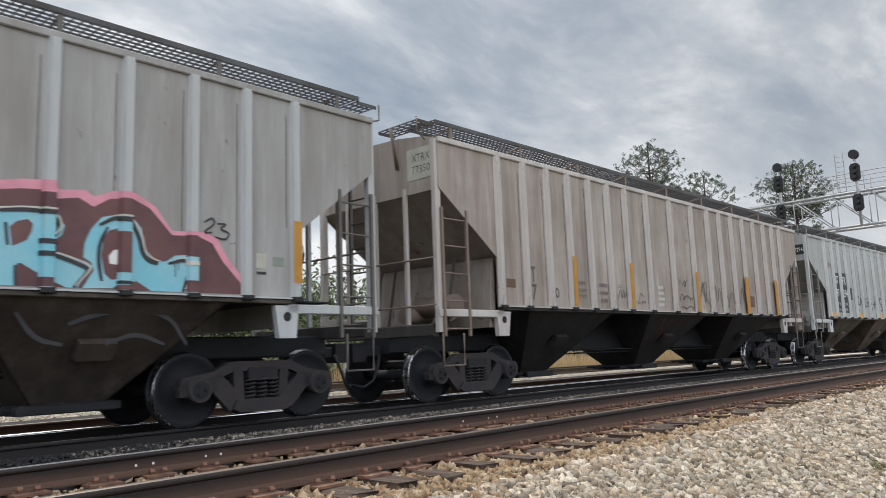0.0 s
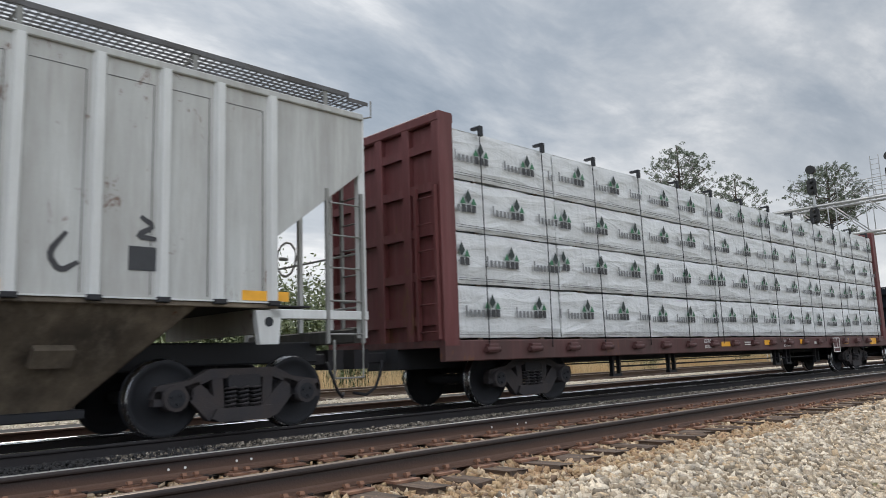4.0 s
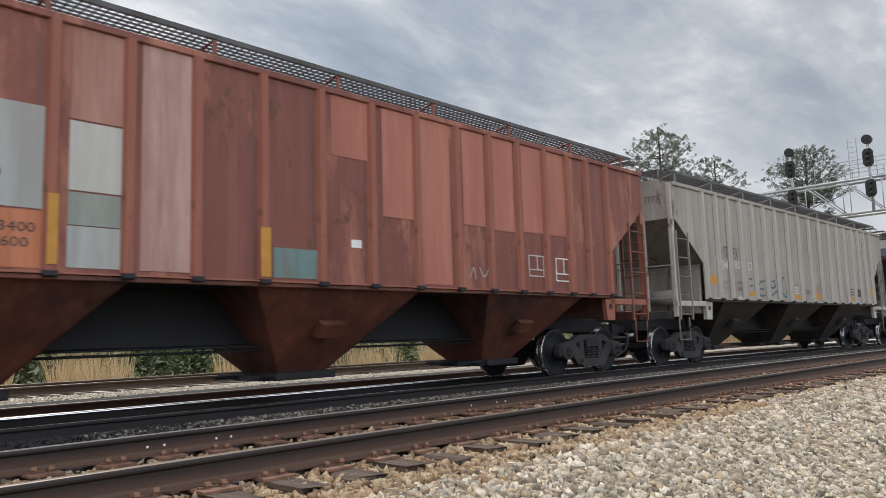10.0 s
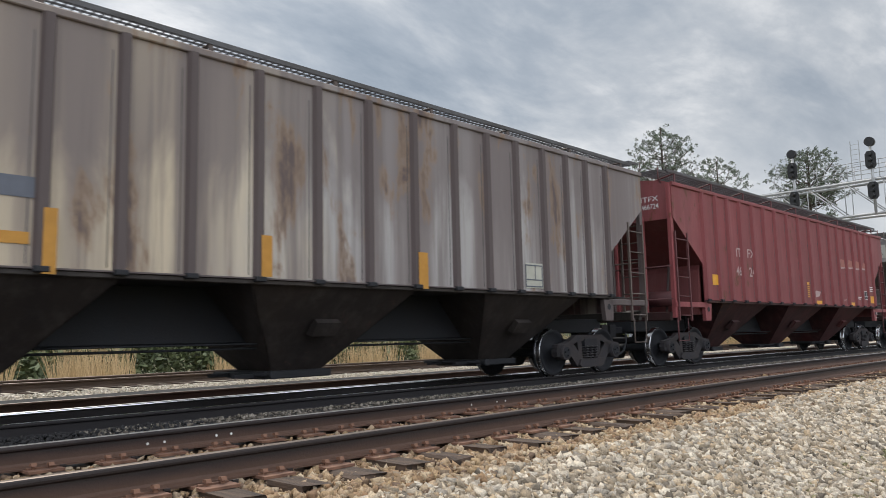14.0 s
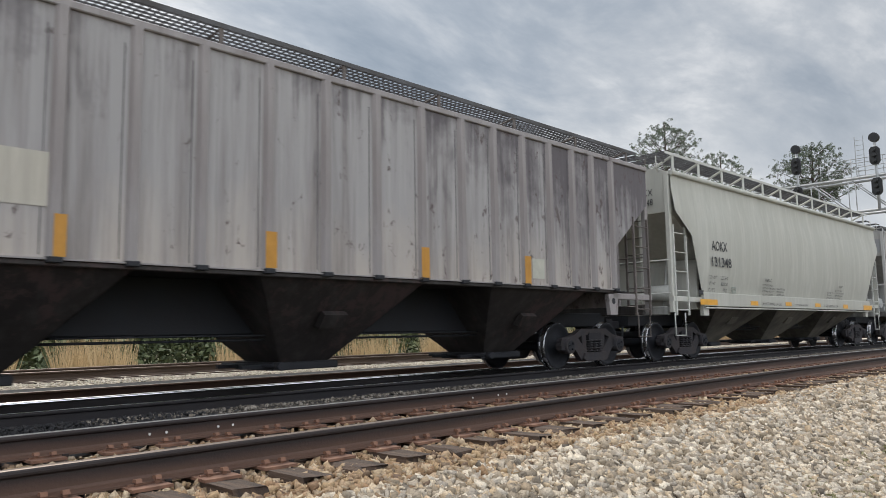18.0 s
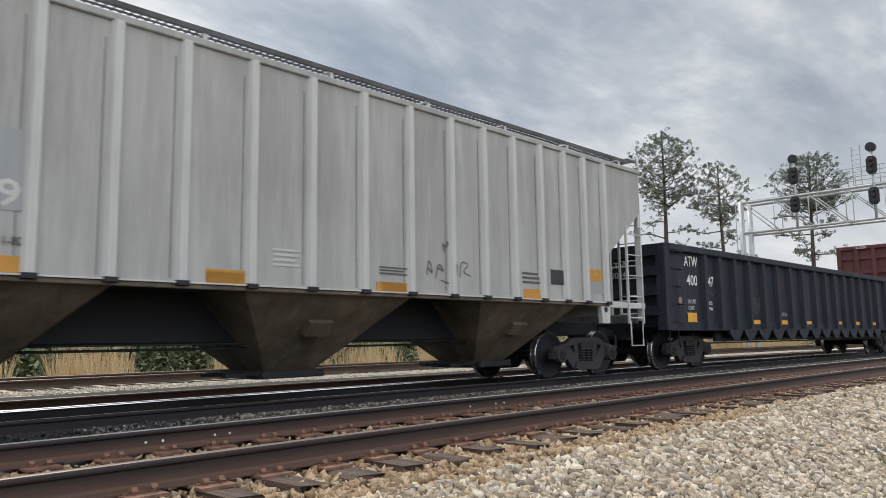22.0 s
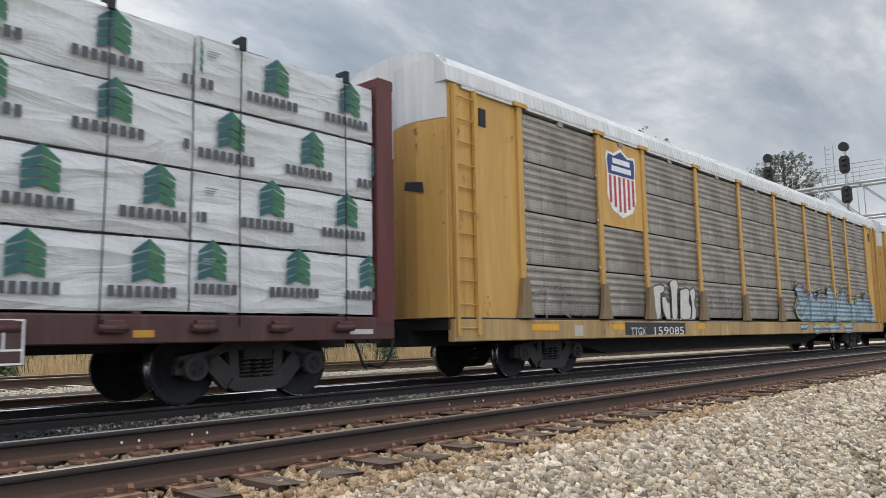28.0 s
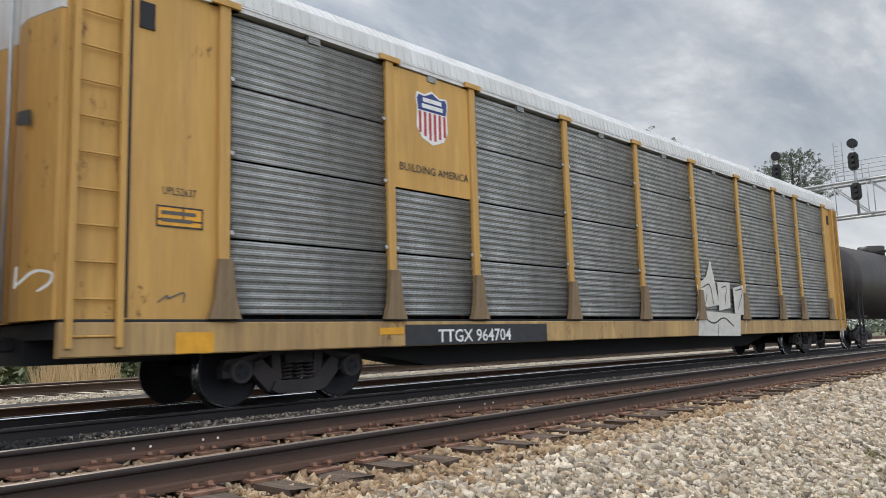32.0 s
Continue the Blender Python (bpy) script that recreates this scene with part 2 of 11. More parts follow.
# ---- mesh tools ----
class Shape:
    """Collects boxes, prisms and rods into one mesh."""

    def __init__(self):
        self.v, self.f, self.s = [], [], []

    def face(self, pts, smooth=False):
        k = len(self.v)
        self.v += [tuple(p) for p in pts]
        self.f.append(tuple(range(k, k + len(pts))))
        self.s.append(smooth)
        return self

    def solid(self, verts, faces, smooth=False):
        k = len(self.v)
        self.v += [tuple(p) for p in verts]
        for f in faces:
            self.f.append(tuple(i + k for i in f))
            self.s.append(smooth)
        return self

    def box(self, x0, x1, y0, y1, z0, z1, c=0.0):
        """A box, with chamfered long edges where c is given."""
        if c <= 0:
            v = [(x, y, z) for x in (x0, x1) for y in (y0, y1) for z in (z0, z1)]
            return self.solid(v, [(0, 1, 3, 2), (4, 6, 7, 5), (0, 4, 5, 1), (2, 3, 7, 6), (0, 2, 6, 4), (1, 5, 7, 3)])
        d = [x1 - x0, y1 - y0, z1 - z0]
        ax = d.index(max(d))
        if ax == 0:
            return self.prism([(y0 + c, z0), (y1 - c, z0), (y1, z0 + c), (y1, z1 - c), (y1 - c, z1), (y0 + c, z1), (y0, z1 - c), (y0, z0 + c)], x0, x1, "x")
        if ax == 1:
            return self.prism([(x0 + c, z0), (x1 - c, z0), (x1, z0 + c), (x1, z1 - c), (x1 - c, z1), (x0 + c, z1), (x0, z1 - c), (x0, z0 + c)], y0, y1, "y")
        return self.prism([(x0 + c, y0), (x1 - c, y0), (x1, y0 + c), (x1, y1 - c), (x1 - c, y1), (x0 + c, y1), (x0, y1 - c), (x0, y0 + c)], z0, z1, "z")

    def prism(self, pts, a, b, axis="y", smooth=False):
        """A flat outline drawn out along an axis from a to b."""
        def p(q, d):
            return {"x": (d, q[0], q[1]), "y": (q[0], d, q[1]), "z": (q[0], q[1], d)}[axis]
        n = len(pts)
        k = len(self.v)
        self.v += [p(q, a) for q in pts] + [p(q, b) for q in pts]
        self.f += [tuple(k + i for i in range(n)), tuple(k + n + i for i in reversed(range(n)))]
        self.s += [False, False]
        for i in range(n):
            j = (i + 1) % n
            self.f.append((k + i, k + n + i, k + n + j, k + j))
            self.s.append(smooth)
        return self

    def rod(self, p, q, r, n=8, r2=None, cap=True):
        p, q = Vector(p), Vector(q)
        d = (q - p).normalized()
        a = d.orthogonal().normalized()
        b = d.cross(a)
        k = len(self.v)
        for c, rr in ((p, r), (q, r if r2 is None else r2)):
            for i in range(n):
                t = 2 * math.pi * (i + 0.5) / n
                self.v.append(tuple(c + a * (rr * math.cos(t)) + b * (rr * math.sin(t))))
        for i in range(n):
            j = (i + 1) % n
            self.f.append((k + i, k + j, k + n + j, k + n + i))
            self.s.append(n > 5)
        if cap:
            self.f += [tuple(k + i for i in reversed(range(n))), tuple(k + n + i for i in range(n))]
            self.s += [False, False]
        return self

    def path(self, pts, r, n=6):
        return self.tube(pts, r, n)

    def tube(self, pts, r, n=6):
        """One bent rod through all the points."""
        pts = [Vector(p) for p in pts]
        k, m = len(self.v), len(pts)
        for i, c in enumerate(pts):
            d = (pts[min(i + 1, m - 1)] - pts[max(i - 1, 0)]).normalized()
            a = d.cross(Vector((0.13, 0.21, 0.97))).normalized()
            b = d.cross(a)
            for j in range(n):
                t = 2 * math.pi * j / n
                self.v.append(tuple(c + a * (r * math.cos(t)) + b * (r * math.sin(t))))
        for i in range(m - 1):
            for j in range(n):
                j2 = (j + 1) % n
                self.f.append((k + i * n + j, k + i * n + j2, k + i * n + n + j2, k + i * n + n + j))
                self.s.append(True)
        self.f += [tuple(k + j for j in range(n)), tuple(k + (m - 1) * n + j for j in range(n))]
        self.s += [False, False]
        return self

    def lathe(self, profile, n=24, axis="y", closed=False):
        """Turns a profile of (radius, distance along the axis) round the axis."""
        k, m = len(self.v), len(profile)
        for i in range(n):
            t = 2 * math.pi * i / n
            for r, d in profile:
                c, s = r * math.cos(t), r * math.sin(t)
                self.v.append({"y": (c, d, s), "x": (d, c, s), "z": (c, s, d)}[axis])
        for i in range(n):
            i2 = (i + 1) % n
            for j in range(m if closed else m - 1):
                j2 = (j + 1) % m
                self.f.append((k + i * m + j, k + i * m + j2, k + i2 * m + j2, k + i2 * m + j))
                self.s.append(True)
        return self

    def mesh(self, name, mat=None):
        me = bpy.data.meshes.new(name)
        me.from_pydata(self.v, [], self.f)
        b = bmesh.new()
        b.from_mesh(me)
        bmesh.ops.recalc_face_normals(b, faces=b.faces)
        b.to_mesh(me)
        b.free()
        me.polygons.foreach_set("use_smooth", self.s)
        if mat:
            me.materials.append(mat)
        return me


def part(name, shape, mat, parent, label="", m=None):
    """One mesh object under a thing or a part."""
    me = shape if isinstance(shape, bpy.types.Mesh) else shape.mesh(name, mat)
    ob = new(name, me)
    ob.parent = parent
    if m is not None:
        ob.matrix_basis = m
    if label:
        tagged(ob, label)
    return ob


def thing(name, label, category, group="", kind="", m=None):
    ob = new(name)
    ob.empty_display_size = 0.3
    if m is not None:
        ob.matrix_basis = m
    return tagged(ob, label, category, group, kind)


def lettering(text, size, mat, parent, x, y, z, name="lettering", facing="side", squeeze=1.0, label=""):
    """Painted words that face the camera's side (-y) or the car's end (-x); x, z: lower left corner."""
    cu = bpy.data.curves.new("font", "FONT")
    cu.body, cu.size, cu.extrude = text, size * 1.38, 0.001
    cu.resolution_u = 2
    tmp = bpy.data.objects.new("font", cu)
    me = bpy.data.meshes.new_from_object(tmp)
    bpy.data.objects.remove(tmp)
    bpy.data.curves.remove(cu)
    me.materials.clear()
    me.materials.append(mat)
    rot = Matrix.Rotation(radians(90), 4, "X")
    if facing == "end":
        rot = Matrix.Rotation(radians(-90), 4, "Z") @ rot
    me.transform(Matrix.Translation((x, y, z)) @ rot @ Matrix.Diagonal((squeeze, 1, 1, 1)))
    me.name = name
    ob = part(name, me, None, parent, label)
    return ob


def patch(x0, x1, z0, z1, y, depth=0.004):
    return Shape().box(x0, x1, y - depth, y, z0, z1)


def bars(parent, mat, rows, y, name="unreadable_lettering"):
    """Small print that cannot be read, as plain bars (x0, x1, z0, z1)."""
    s = Shape()
    for x0, x1, z0, z1 in rows:
        s.box(x0, x1, y - 0.004, y, z0, z1)
    return part(name, s, mat, parent)


def stroke(parent, mat, pts, w, y, name="graffiti_stroke"):
    """A sprayed line on a side, as one flat ribbon; sharp bends are rounded."""
    p = [Vector(q) for q in pts]
    if len(p) > 2:
        r = [p[0]]
        for a, b, c in zip(p, p[1:], p[2:]):
            r += [a.lerp(b, 0.72), a.lerp(b, 0.5).lerp(b.lerp(c, 0.5), 0.5).lerp(b, 0.62), b.lerp(c, 0.28)]
        p = r + [p[-1]]
    s, n = Shape(), len(p)
    for i, c in enumerate(p):
        d = p[min(i + 1, n - 1)] - p[max(i - 1, 0)]
        d = d.normalized() if d.length > 1e-6 else Vector((1, 0))
        o = Vector((-d.y, d.x)) * (w / 2) * (0.7 if i in (0, n - 1) else 1.0)
        s.v += [(c.x + o.x, y - 0.0001 * i, c.y + o.y), (c.x - o.x, y - 0.0001 * i, c.y - o.y)]
    for i in range(n - 1):
        s.f.append((2 * i, 2 * i + 1, 2 * i + 3, 2 * i + 2))
        s.s.append(False)
    return part(name, s, mat, parent)


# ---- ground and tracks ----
# ground between loose stones, darkened as the shade in their gaps
M_GRAVEL = surface("gap_shade_gravel", (0.075, 0.062, 0.047), (0.04, 0.034, 0.027), 14.0, 0.9, 0.0, 60, 0.9, 0.2)
M_RUSTGRAVEL = surface("rust_stained_ballast", (0.16, 0.095, 0.052), (0.085, 0.05, 0.03), 12.0, 0.9, 0.0, 60, 0.9, 0.2)
# bed under and beside the train, its shade painted in as near black
M_OILY_SHADE = surface("oily_shade_ballast", (0.009, 0.009, 0.010), (0.02, 0.018, 0.017), 10.0, 0.85, 0.0, 50, 0.9, 0.2)
M_FARBALLAST = surface("bleached_ballast", (0.66, 0.59, 0.48), (0.46, 0.39, 0.30), 12.0, 0.9, 0.0, 40, 0.9, 0.2)
M_GRASS = surface("dry_grass_soil", (0.20, 0.17, 0.09), (0.09, 0.11, 0.045), 0.6, 0.95, 0.0, 25, 0.8, 0.2)
M_VERGE = surface("sparse_grass_gravel", (0.21, 0.195, 0.12), (0.30, 0.26, 0.205), 3.5, 0.95, 0.0, 30, 0.9, 0.2)

PROFILE = [(-800, -1.2), (-60, -1.05), (-8, -0.98), (0.2, -0.93), (1.3, -0.86), (1.8, -0.745), (2.3, -0.62), (2.65, -0.51), (3.1, -0.37), (3.6, -0.265), (4.1, -0.255), (4.28, -0.225), (4.45, -0.235), (5.75, -0.225), (5.95, -0.215), (6.4, -0.23), (7.1, -0.215),
           (7.65, -0.185), (7.95, -0.195), (8.3, -0.29), (8.45, -0.33), (10.4, -0.33), (11.0, -0.32), (12.0, -0.36), (13.2, -0.34), (13.9, -0.27), (14.75, -0.23), (15.2, -0.215), (18.9, -0.215), (19.7, -0.34), (21, -0.6), (24, -0.7), (60, -0.8), (400, -1.0), (2500, -1.0)]


def ground_z(y):
    for (a, za), (b, zb) in zip(PROFILE, PROFILE[1:]):
        if y <= b:
            return za + (zb - za) * (y - a) / (b - a)
    return -1.0


def verge_edge(s):
    """Where the grass of the verge meets the gravel."""
    return 1.2 if s < 5 else min(2.5, 1.75 + 0.13 * (s - 6.0))


def build_ground():
    s_list = [-2700, -2000, -1400, -900, -500, -250, -120] + list(range(-60, 161, 2)) + [180, 220, 300, 450, 700, 1100, 1600, 2200, 2700]
    v, f, mi = [], [], []
    n = len(PROFILE)
    for s in s_list:
        for y, z in PROFILE:
            wob = 0.0 if abs(y) > 30 else 0.012 * noise.noise((s * 0.7, y * 1.3, 0))
            v.append(tuple(at(s, y, z + wob)))
    for i in range(len(s_list) - 1):
        for j in range(n - 1):
            f.append((i * n + j, i * n + n + j, i * n + n + j + 1, i * n + j + 1))
            y = (PROFILE[j][0] + PROFILE[j + 1][0]) / 2
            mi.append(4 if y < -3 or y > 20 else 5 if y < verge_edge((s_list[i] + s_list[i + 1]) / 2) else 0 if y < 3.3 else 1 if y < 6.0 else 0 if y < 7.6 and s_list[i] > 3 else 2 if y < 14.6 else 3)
    me = bpy.data.meshes.new("ground")
    me.from_pydata(v, [], f)
    for m in (M_GRAVEL, M_RUSTGRAVEL, M_OILY_SHADE, M_FARBALLAST, M_GRASS, M_VERGE):
        me.materials.append(m)
    me.polygons.foreach_set("material_index", mi)
    return tagged(new("ground", me), "gravel railway bed and grassy verge reaching the horizon", "ground", kind="structure")


build_ground()


def stones(name, label, mat, count, s0, s1, y0, y1, size, seed, lift=0.3, near=1.0):
    """Loose stones lying on the ground, as one mesh; near > 1 packs them towards s0."""
    rng = np.random.default_rng(seed)
    base = np.array([(x, y, z) for x in (-1, 1) for y in (-1, 1) for z in (-1, 1)]) * 0.62
    tri = np.array([(0, 1, 3), (0, 3, 2), (4, 6, 7), (4, 7, 5), (0, 4, 5), (0, 5, 1), (2, 3, 7), (2, 7, 6), (0, 2, 6), (0, 6, 4), (1, 5, 7), (1, 7, 3)])
    s = s0 + (s1 - s0) * rng.random(count) ** near
    y = y0 + (y1 - y0) * rng.random(count)
    edge = np.where(s < 5, 1.0, np.minimum(2.5, 1.75 + 0.13 * (s - 6.0))) + 0.18 * np.sin(s * 2.3) + 0.12 * np.sin(s * 7.1 + 1)
    keep = (y > edge + rng.normal(0, 0.16, count)) | (rng.random(count) < 0.12)
    s, y = s[keep], y[keep]
    count = len(s)
    r = size * (0.5 + 1.0 * rng.random(count) ** 1.5)
    p = base[None] * (1 + 0.5 * (rng.random((count, 8, 1)) - 0.5) + 0.75 * (rng.random((count, 8, 3)) - 0.5)) * (np.array([1.25, 0.95, 0.7]) * (0.75 + 0.5 * rng.random((count, 1, 3)))) * r[:, None, None]
    q = rng.normal(size=(count, 4)) * np.array([1.6, 0.7, 0.7, 1.6])
    q /= np.linalg.norm(q, axis=1, keepdims=True)
    a, b, c, d = q.T
    rot = np.stack([1 - 2 * (c * c + d * d), 2 * (b * c - a * d), 2 * (b * d + a * c), 2 * (b * c + a * d), 1 - 2 * (b * b + d * d), 2 * (c * d - a * b), 2 * (b * d - a * c), 2 * (c * d + a * b), 1 - 2 * (b * b + c * c)], -1).reshape(-1, 3, 3)
    p = np.einsum("nij,nkj->nki", rot, p)
    ang = s / RADIUS
    rad = RADIUS + y - TRAIN_Y
    ys, zs = np.array([k for k, _ in PROFILE]), np.array([k for _, k in PROFILE])
    p += np.stack([rad * np.sin(ang), CENTRE_Y + rad * np.cos(ang), np.interp(y, ys, zs) + r * lift + 0.02 * rng.random(count)], -1)[:, None]
    v = p.reshape(-1, 3)
    f = (tri[None] + 8 * np.arange(count)[:, None, None]).reshape(-1)
    me = bpy.data.meshes.new(name)
    me.vertices.add(len(v))
    me.vertices.foreach_set("co", v.ravel())
    me.loops.add(len(f))
    me.loops.foreach_set("vertex_index", f.astype(np.int32))
    me.polygons.add(len(f) // 3)
    me.polygons.foreach_set("loop_start", np.arange(0, len(f), 3, dtype=np.int32))
    me.update(calc_edges=True)
    me.materials.append(mat)
    return tagged(new(name, me), label, "gravel", kind="stuff")


def stone_mat(name, *cols):
    m, n, bsdf = base_mat(name)
    geo = n.add("ShaderNodeNewGeometry").outputs["Random Per Island"]
    v = n.add("ShaderNodeTexCoord").outputs["Object"]
    c = n.ramp(geo, *[(i / (len(cols) - 1), k) for i, k in enumerate(cols)])
    g = n.noise(v, 90.0, 4, 0.65)
    c = n.mix(n.ramp(g, (0.42, 0.0), (0.75, 0.7)), c, tuple(min(k) * 0.55 for k in zip(*cols)))
    n.link(c, bsdf.inputs["Base Color"])
    bsdf.inputs["Roughness"].default_value = 0.85
    bump(n, bsdf, g, 0.5, 0.004)
    MATS[name] = m
    return m


M_STONES = stone_mat("ballast_stone", (0.091, 0.073, 0.054), (0.450, 0.369, 0.268), (0.214, 0.168, 0.113), (0.643, 0.557, 0.439), (0.290, 0.252, 0.204), (0.707, 0.621, 0.493), (0.472, 0.353, 0.220), (0.139, 0.117, 0.091))
M_RUSTSTONES = stone_mat("rust_tinted_stone", (0.20, 0.115, 0.06), (0.40, 0.28, 0.15), (0.11, 0.065, 0.04), (0.50, 0.40, 0.27), (0.29, 0.17, 0.085), (0.42, 0.32, 0.20))
# stones of that bed, the train's shade in their colour too
M_DARKSTONES = stone_mat("oily_shade_stone", (0.010, 0.010, 0.012), (0.022, 0.021, 0.022), (0.014, 0.013, 0.014), (0.032, 0.028, 0.026))
M_MIDSTONES = stone_mat("dusty_mid_stone", (0.05, 0.042, 0.034), (0.20, 0.17, 0.135), (0.09, 0.075, 0.06), (0.34, 0.30, 0.25), (0.12, 0.10, 0.08))
M_PALESTONES = stone_mat("bleached_stone", (0.60, 0.55, 0.46), (0.42, 0.37, 0.30), (0.68, 0.63, 0.54), (0.52, 0.44, 0.33))

M_GREYTOP = surface("grey_rail_head", (0.62, 0.60, 0.57), (0.46, 0.43, 0.40), 1.2, 0.36, 0.7, 50, 0.05, 0.1, (0.3, 4, 1))
M_FARRAIL = surface("sun_bleached_rusty_rail", (0.10, 0.068, 0.047), (0.065, 0.042, 0.03), 2.0, 0.8, 0.0, 40, 0.3, 0.1, (0.4, 1, 1))
M_DULLTOP = surface("dull_rail_head", (0.20, 0.165, 0.14), (0.12, 0.085, 0.065), 1.2, 0.45, 0.5, 50, 0.1, 0.1, (0.3, 4, 1))
RAIL = [(-0.076, 0), (-0.076, 0.012), (-0.022, 0.026), (-0.009, 0.042), (-0.009, 0.122), (-0.034, 0.136), (-0.037, 0.148), (-0.0352, 0.159), (-0.030, 0.167), (-0.02, 0.171), (0.02, 0.171), (0.030, 0.167), (0.0352, 0.159), (0.037, 0.148), (0.034, 0.136), (0.009, 0.122), (0.009, 0.042), (0.022, 0.026), (0.076, 0.012), (0.076, 0)]


def rail_mesh(y, s0, s1, head, web, drop=0.0, worn=(8, 9, 10)):
    v, f, mi = [], [], []
    k = len(RAIL)
    ss = np.arange(s0, s1 + 0.1, 2.0)
    for s in ss:
        for dy, z in RAIL:
            v.append(tuple(at(s, y + dy, z - 0.171 - drop)))
    for i in range(len(ss) - 1):
        for j in range(k):
            j2 = (j + 1) % k
            f.append((i * k + j, i * k + j2, i * k + k + j2, i * k + k + j))
            mi.append(1 if j in worn else 0)
    f += [tuple(range(k)), tuple((len(ss) - 1) * k + j for j in reversed(range(k)))]
    mi += [0, 0]
    me = bpy.data.meshes.new("rail")
    me.from_pydata(v, [], f)
    me.materials.append(web)
    me.materials.append(head)
    me.polygons.foreach_set("material_index", mi)
    return me


def tie_mesh(seed):
    rng = random.Random(seed)
    s = Shape()
    s.box(-0.115, 0.115, -1.3, 1.3, -0.17, 0, 0.012)
    me = s.mesh("tie", M_TIE)
    for vert in me.vertices:
        vert.co += Vector((rng.uniform(-1, 1) * 0.02, rng.uniform(-1, 1) * 0.06, rng.uniform(-1, 0.3) * 0.014))
    return me


TIES = [tie_mesh(i) for i in range(5)]
PLATE = Shape().box(-0.12, 0.12, -0.2, 0.2, 0, 0.018).box(-0.1, 0.1, -0.1, -0.08, 0.018, 0.03).box(-0.1, 0.1, 0.08, 0.1, 0.018, 0.03).mesh("tie_plate", M_PLATE)
SPIKE = Shape().box(-0.011, 0.011, -0.011, 0.011, -0.03, 0.046).prism([(-0.026, 0.046), (0.026, 0.046), (0.02, 0.064), (-0.014, 0.068)], -0.018, 0.018, "x").mesh("spike", M_PLATE)
ANCHOR = Shape().box(-0.015, 0.015, -0.10, 0.10, -0.03, -0.005).box(-0.02, 0.02, -0.10, -0.082, -0.03, 0.008).mesh("rail_anchor", M_RAIL)


def track(y, label, first, last, plates_to, spikes_to, rails=(-60, 200), tie_z=-0.185, heads=(M_RAILTOP, M_RAILTOP), webs=(M_RAIL, M_RAIL), pitch=0.5, drop=0.0):
    t = thing("railway_track", label, "railway track", kind="structure")
    for dy, head, web in ((-0.754, heads[0], webs[0]), (0.754, heads[1], webs[1])):
        part("rail", rail_mesh(y + dy, *rails, head, web, drop, (6, 7, 8, 9, 10) if drop and dy > 0 else (8, 9, 10)), None, t)
    rng = random.Random(int(y * 10))
    s, i = first, 0
    while s < last:
        tie = part("tie", TIES[i % 5], None, t, m=along(s, y, tie_z - drop + rng.uniform(-0.012, 0.004)) @ pose(0, rng.uniform(-0.05, 0.05), 0, 0, 0, rng.uniform(-1.5, 1.5)))
        if s < plates_to:
            for dy in (-0.754, 0.754):
                part("tie_plate", PLATE, None, tie, m=pose(0, dy, 0.001))
        if s < spikes_to:
            for dy in (-0.754, 0.754):
                for dx, e in ((-0.055, -0.105), (0.06, -0.108), (-0.06, 0.105), (0.05, 0.108)):
                    part("spike", SPIKE, None, tie, m=pose(dx + rng.uniform(-0.01, 0.01), dy + e, -0.012 + rng.uniform(0, 0.012), 0, 0, 0 if e < 0 else 180))
                part("rail_anchor", ANCHOR, None, tie, m=pose(0.145, dy, 0.02))
        s += pitch + rng.uniform(-0.01, 0.01)
        i += 1
    return t


near_track = track(NEAR_Y, "near railway track with rusty rails on creosoted wooden ties", -2.128, 60, 30, 13, heads=(M_DULLTOP, M_GREYTOP), pitch=0.4525)
track(TRAIN_Y, "middle railway track with polished rails, oily ballast with painted shade", -20, 60, 0, 0, heads=(M_RAILTOP, M_RAILTOP), webs=(M_DARKRAIL, M_DARKRAIL), drop=RAIL_DROP)
track(FAR_Y, "far railway track in bleached pale ballast", 0.0, 60, 0, 0, heads=(M_DULLTOP, M_DULLTOP), webs=(M_FARRAIL, M_FARRAIL), pitch=0.46)
spare = thing("spare_rail", "rusty spare rail lying in the dirty ballast", "rail")
part("rail", rail_mesh(12.9, -30, 90, M_DULLTOP, M_RAIL, 0.165), None, spare)

stones("trackside_gravel", "loose grey and tan ballast stones beside the track", M_STONES, 34000, 0.8, 10, 1.0, 3.5, 0.032, 1, 0.3, 1.1)
stones("trackside_gravel", "loose grey and tan ballast stones beside the track", M_STONES, 21000, 9.5, 18, 0.5, 3.7, 0.036, 12, 0.3, 1.1)
stones("trackside_gravel", "loose grey and tan ballast stones beside the track", M_STONES, 18000, 17, 45, -1.5, 3.6, 0.045, 2, 0.25, 1.3)
stones("trackside_gravel", "loose grey and tan ballast stones further down the line", M_STONES, 9000, -16, 0.9, 1.0, 3.5, 0.045, 8, 0.25)
stones("rusty_ballast", "rust-tinted ballast stones further down the line", M_RUSTSTONES, 6000, -16, 0.6, 3.2, 5.85, 0.04, 9, 0.25)
stones("rusty_ballast", "rust-tinted ballast stones round the tie ends", M_RUSTSTONES, 19000, 0.5, 22, 3.3, 4.3, 0.029, 3, 0.15, 1.2)
stones("rusty_ballast", "rust-tinted ballast stones between the near rails", M_RUSTSTONES, 9000, 0.0, 22, 4.46, 5.82, 0.026, 4, 0.1, 1.2)
stones("pale_ballast", "grey ballast stones between the tracks", M_MIDSTONES, 9000, 3.0, 40, 7.0, 8.15, 0.018, 5, 0.2, 1.2)
stones("oily_ballast", "oily ballast stones between the tracks with the train's shade painted in", M_DARKSTONES, 2500, -2, 4.2, 7.0, 8.15, 0.021, 15, 0.3)
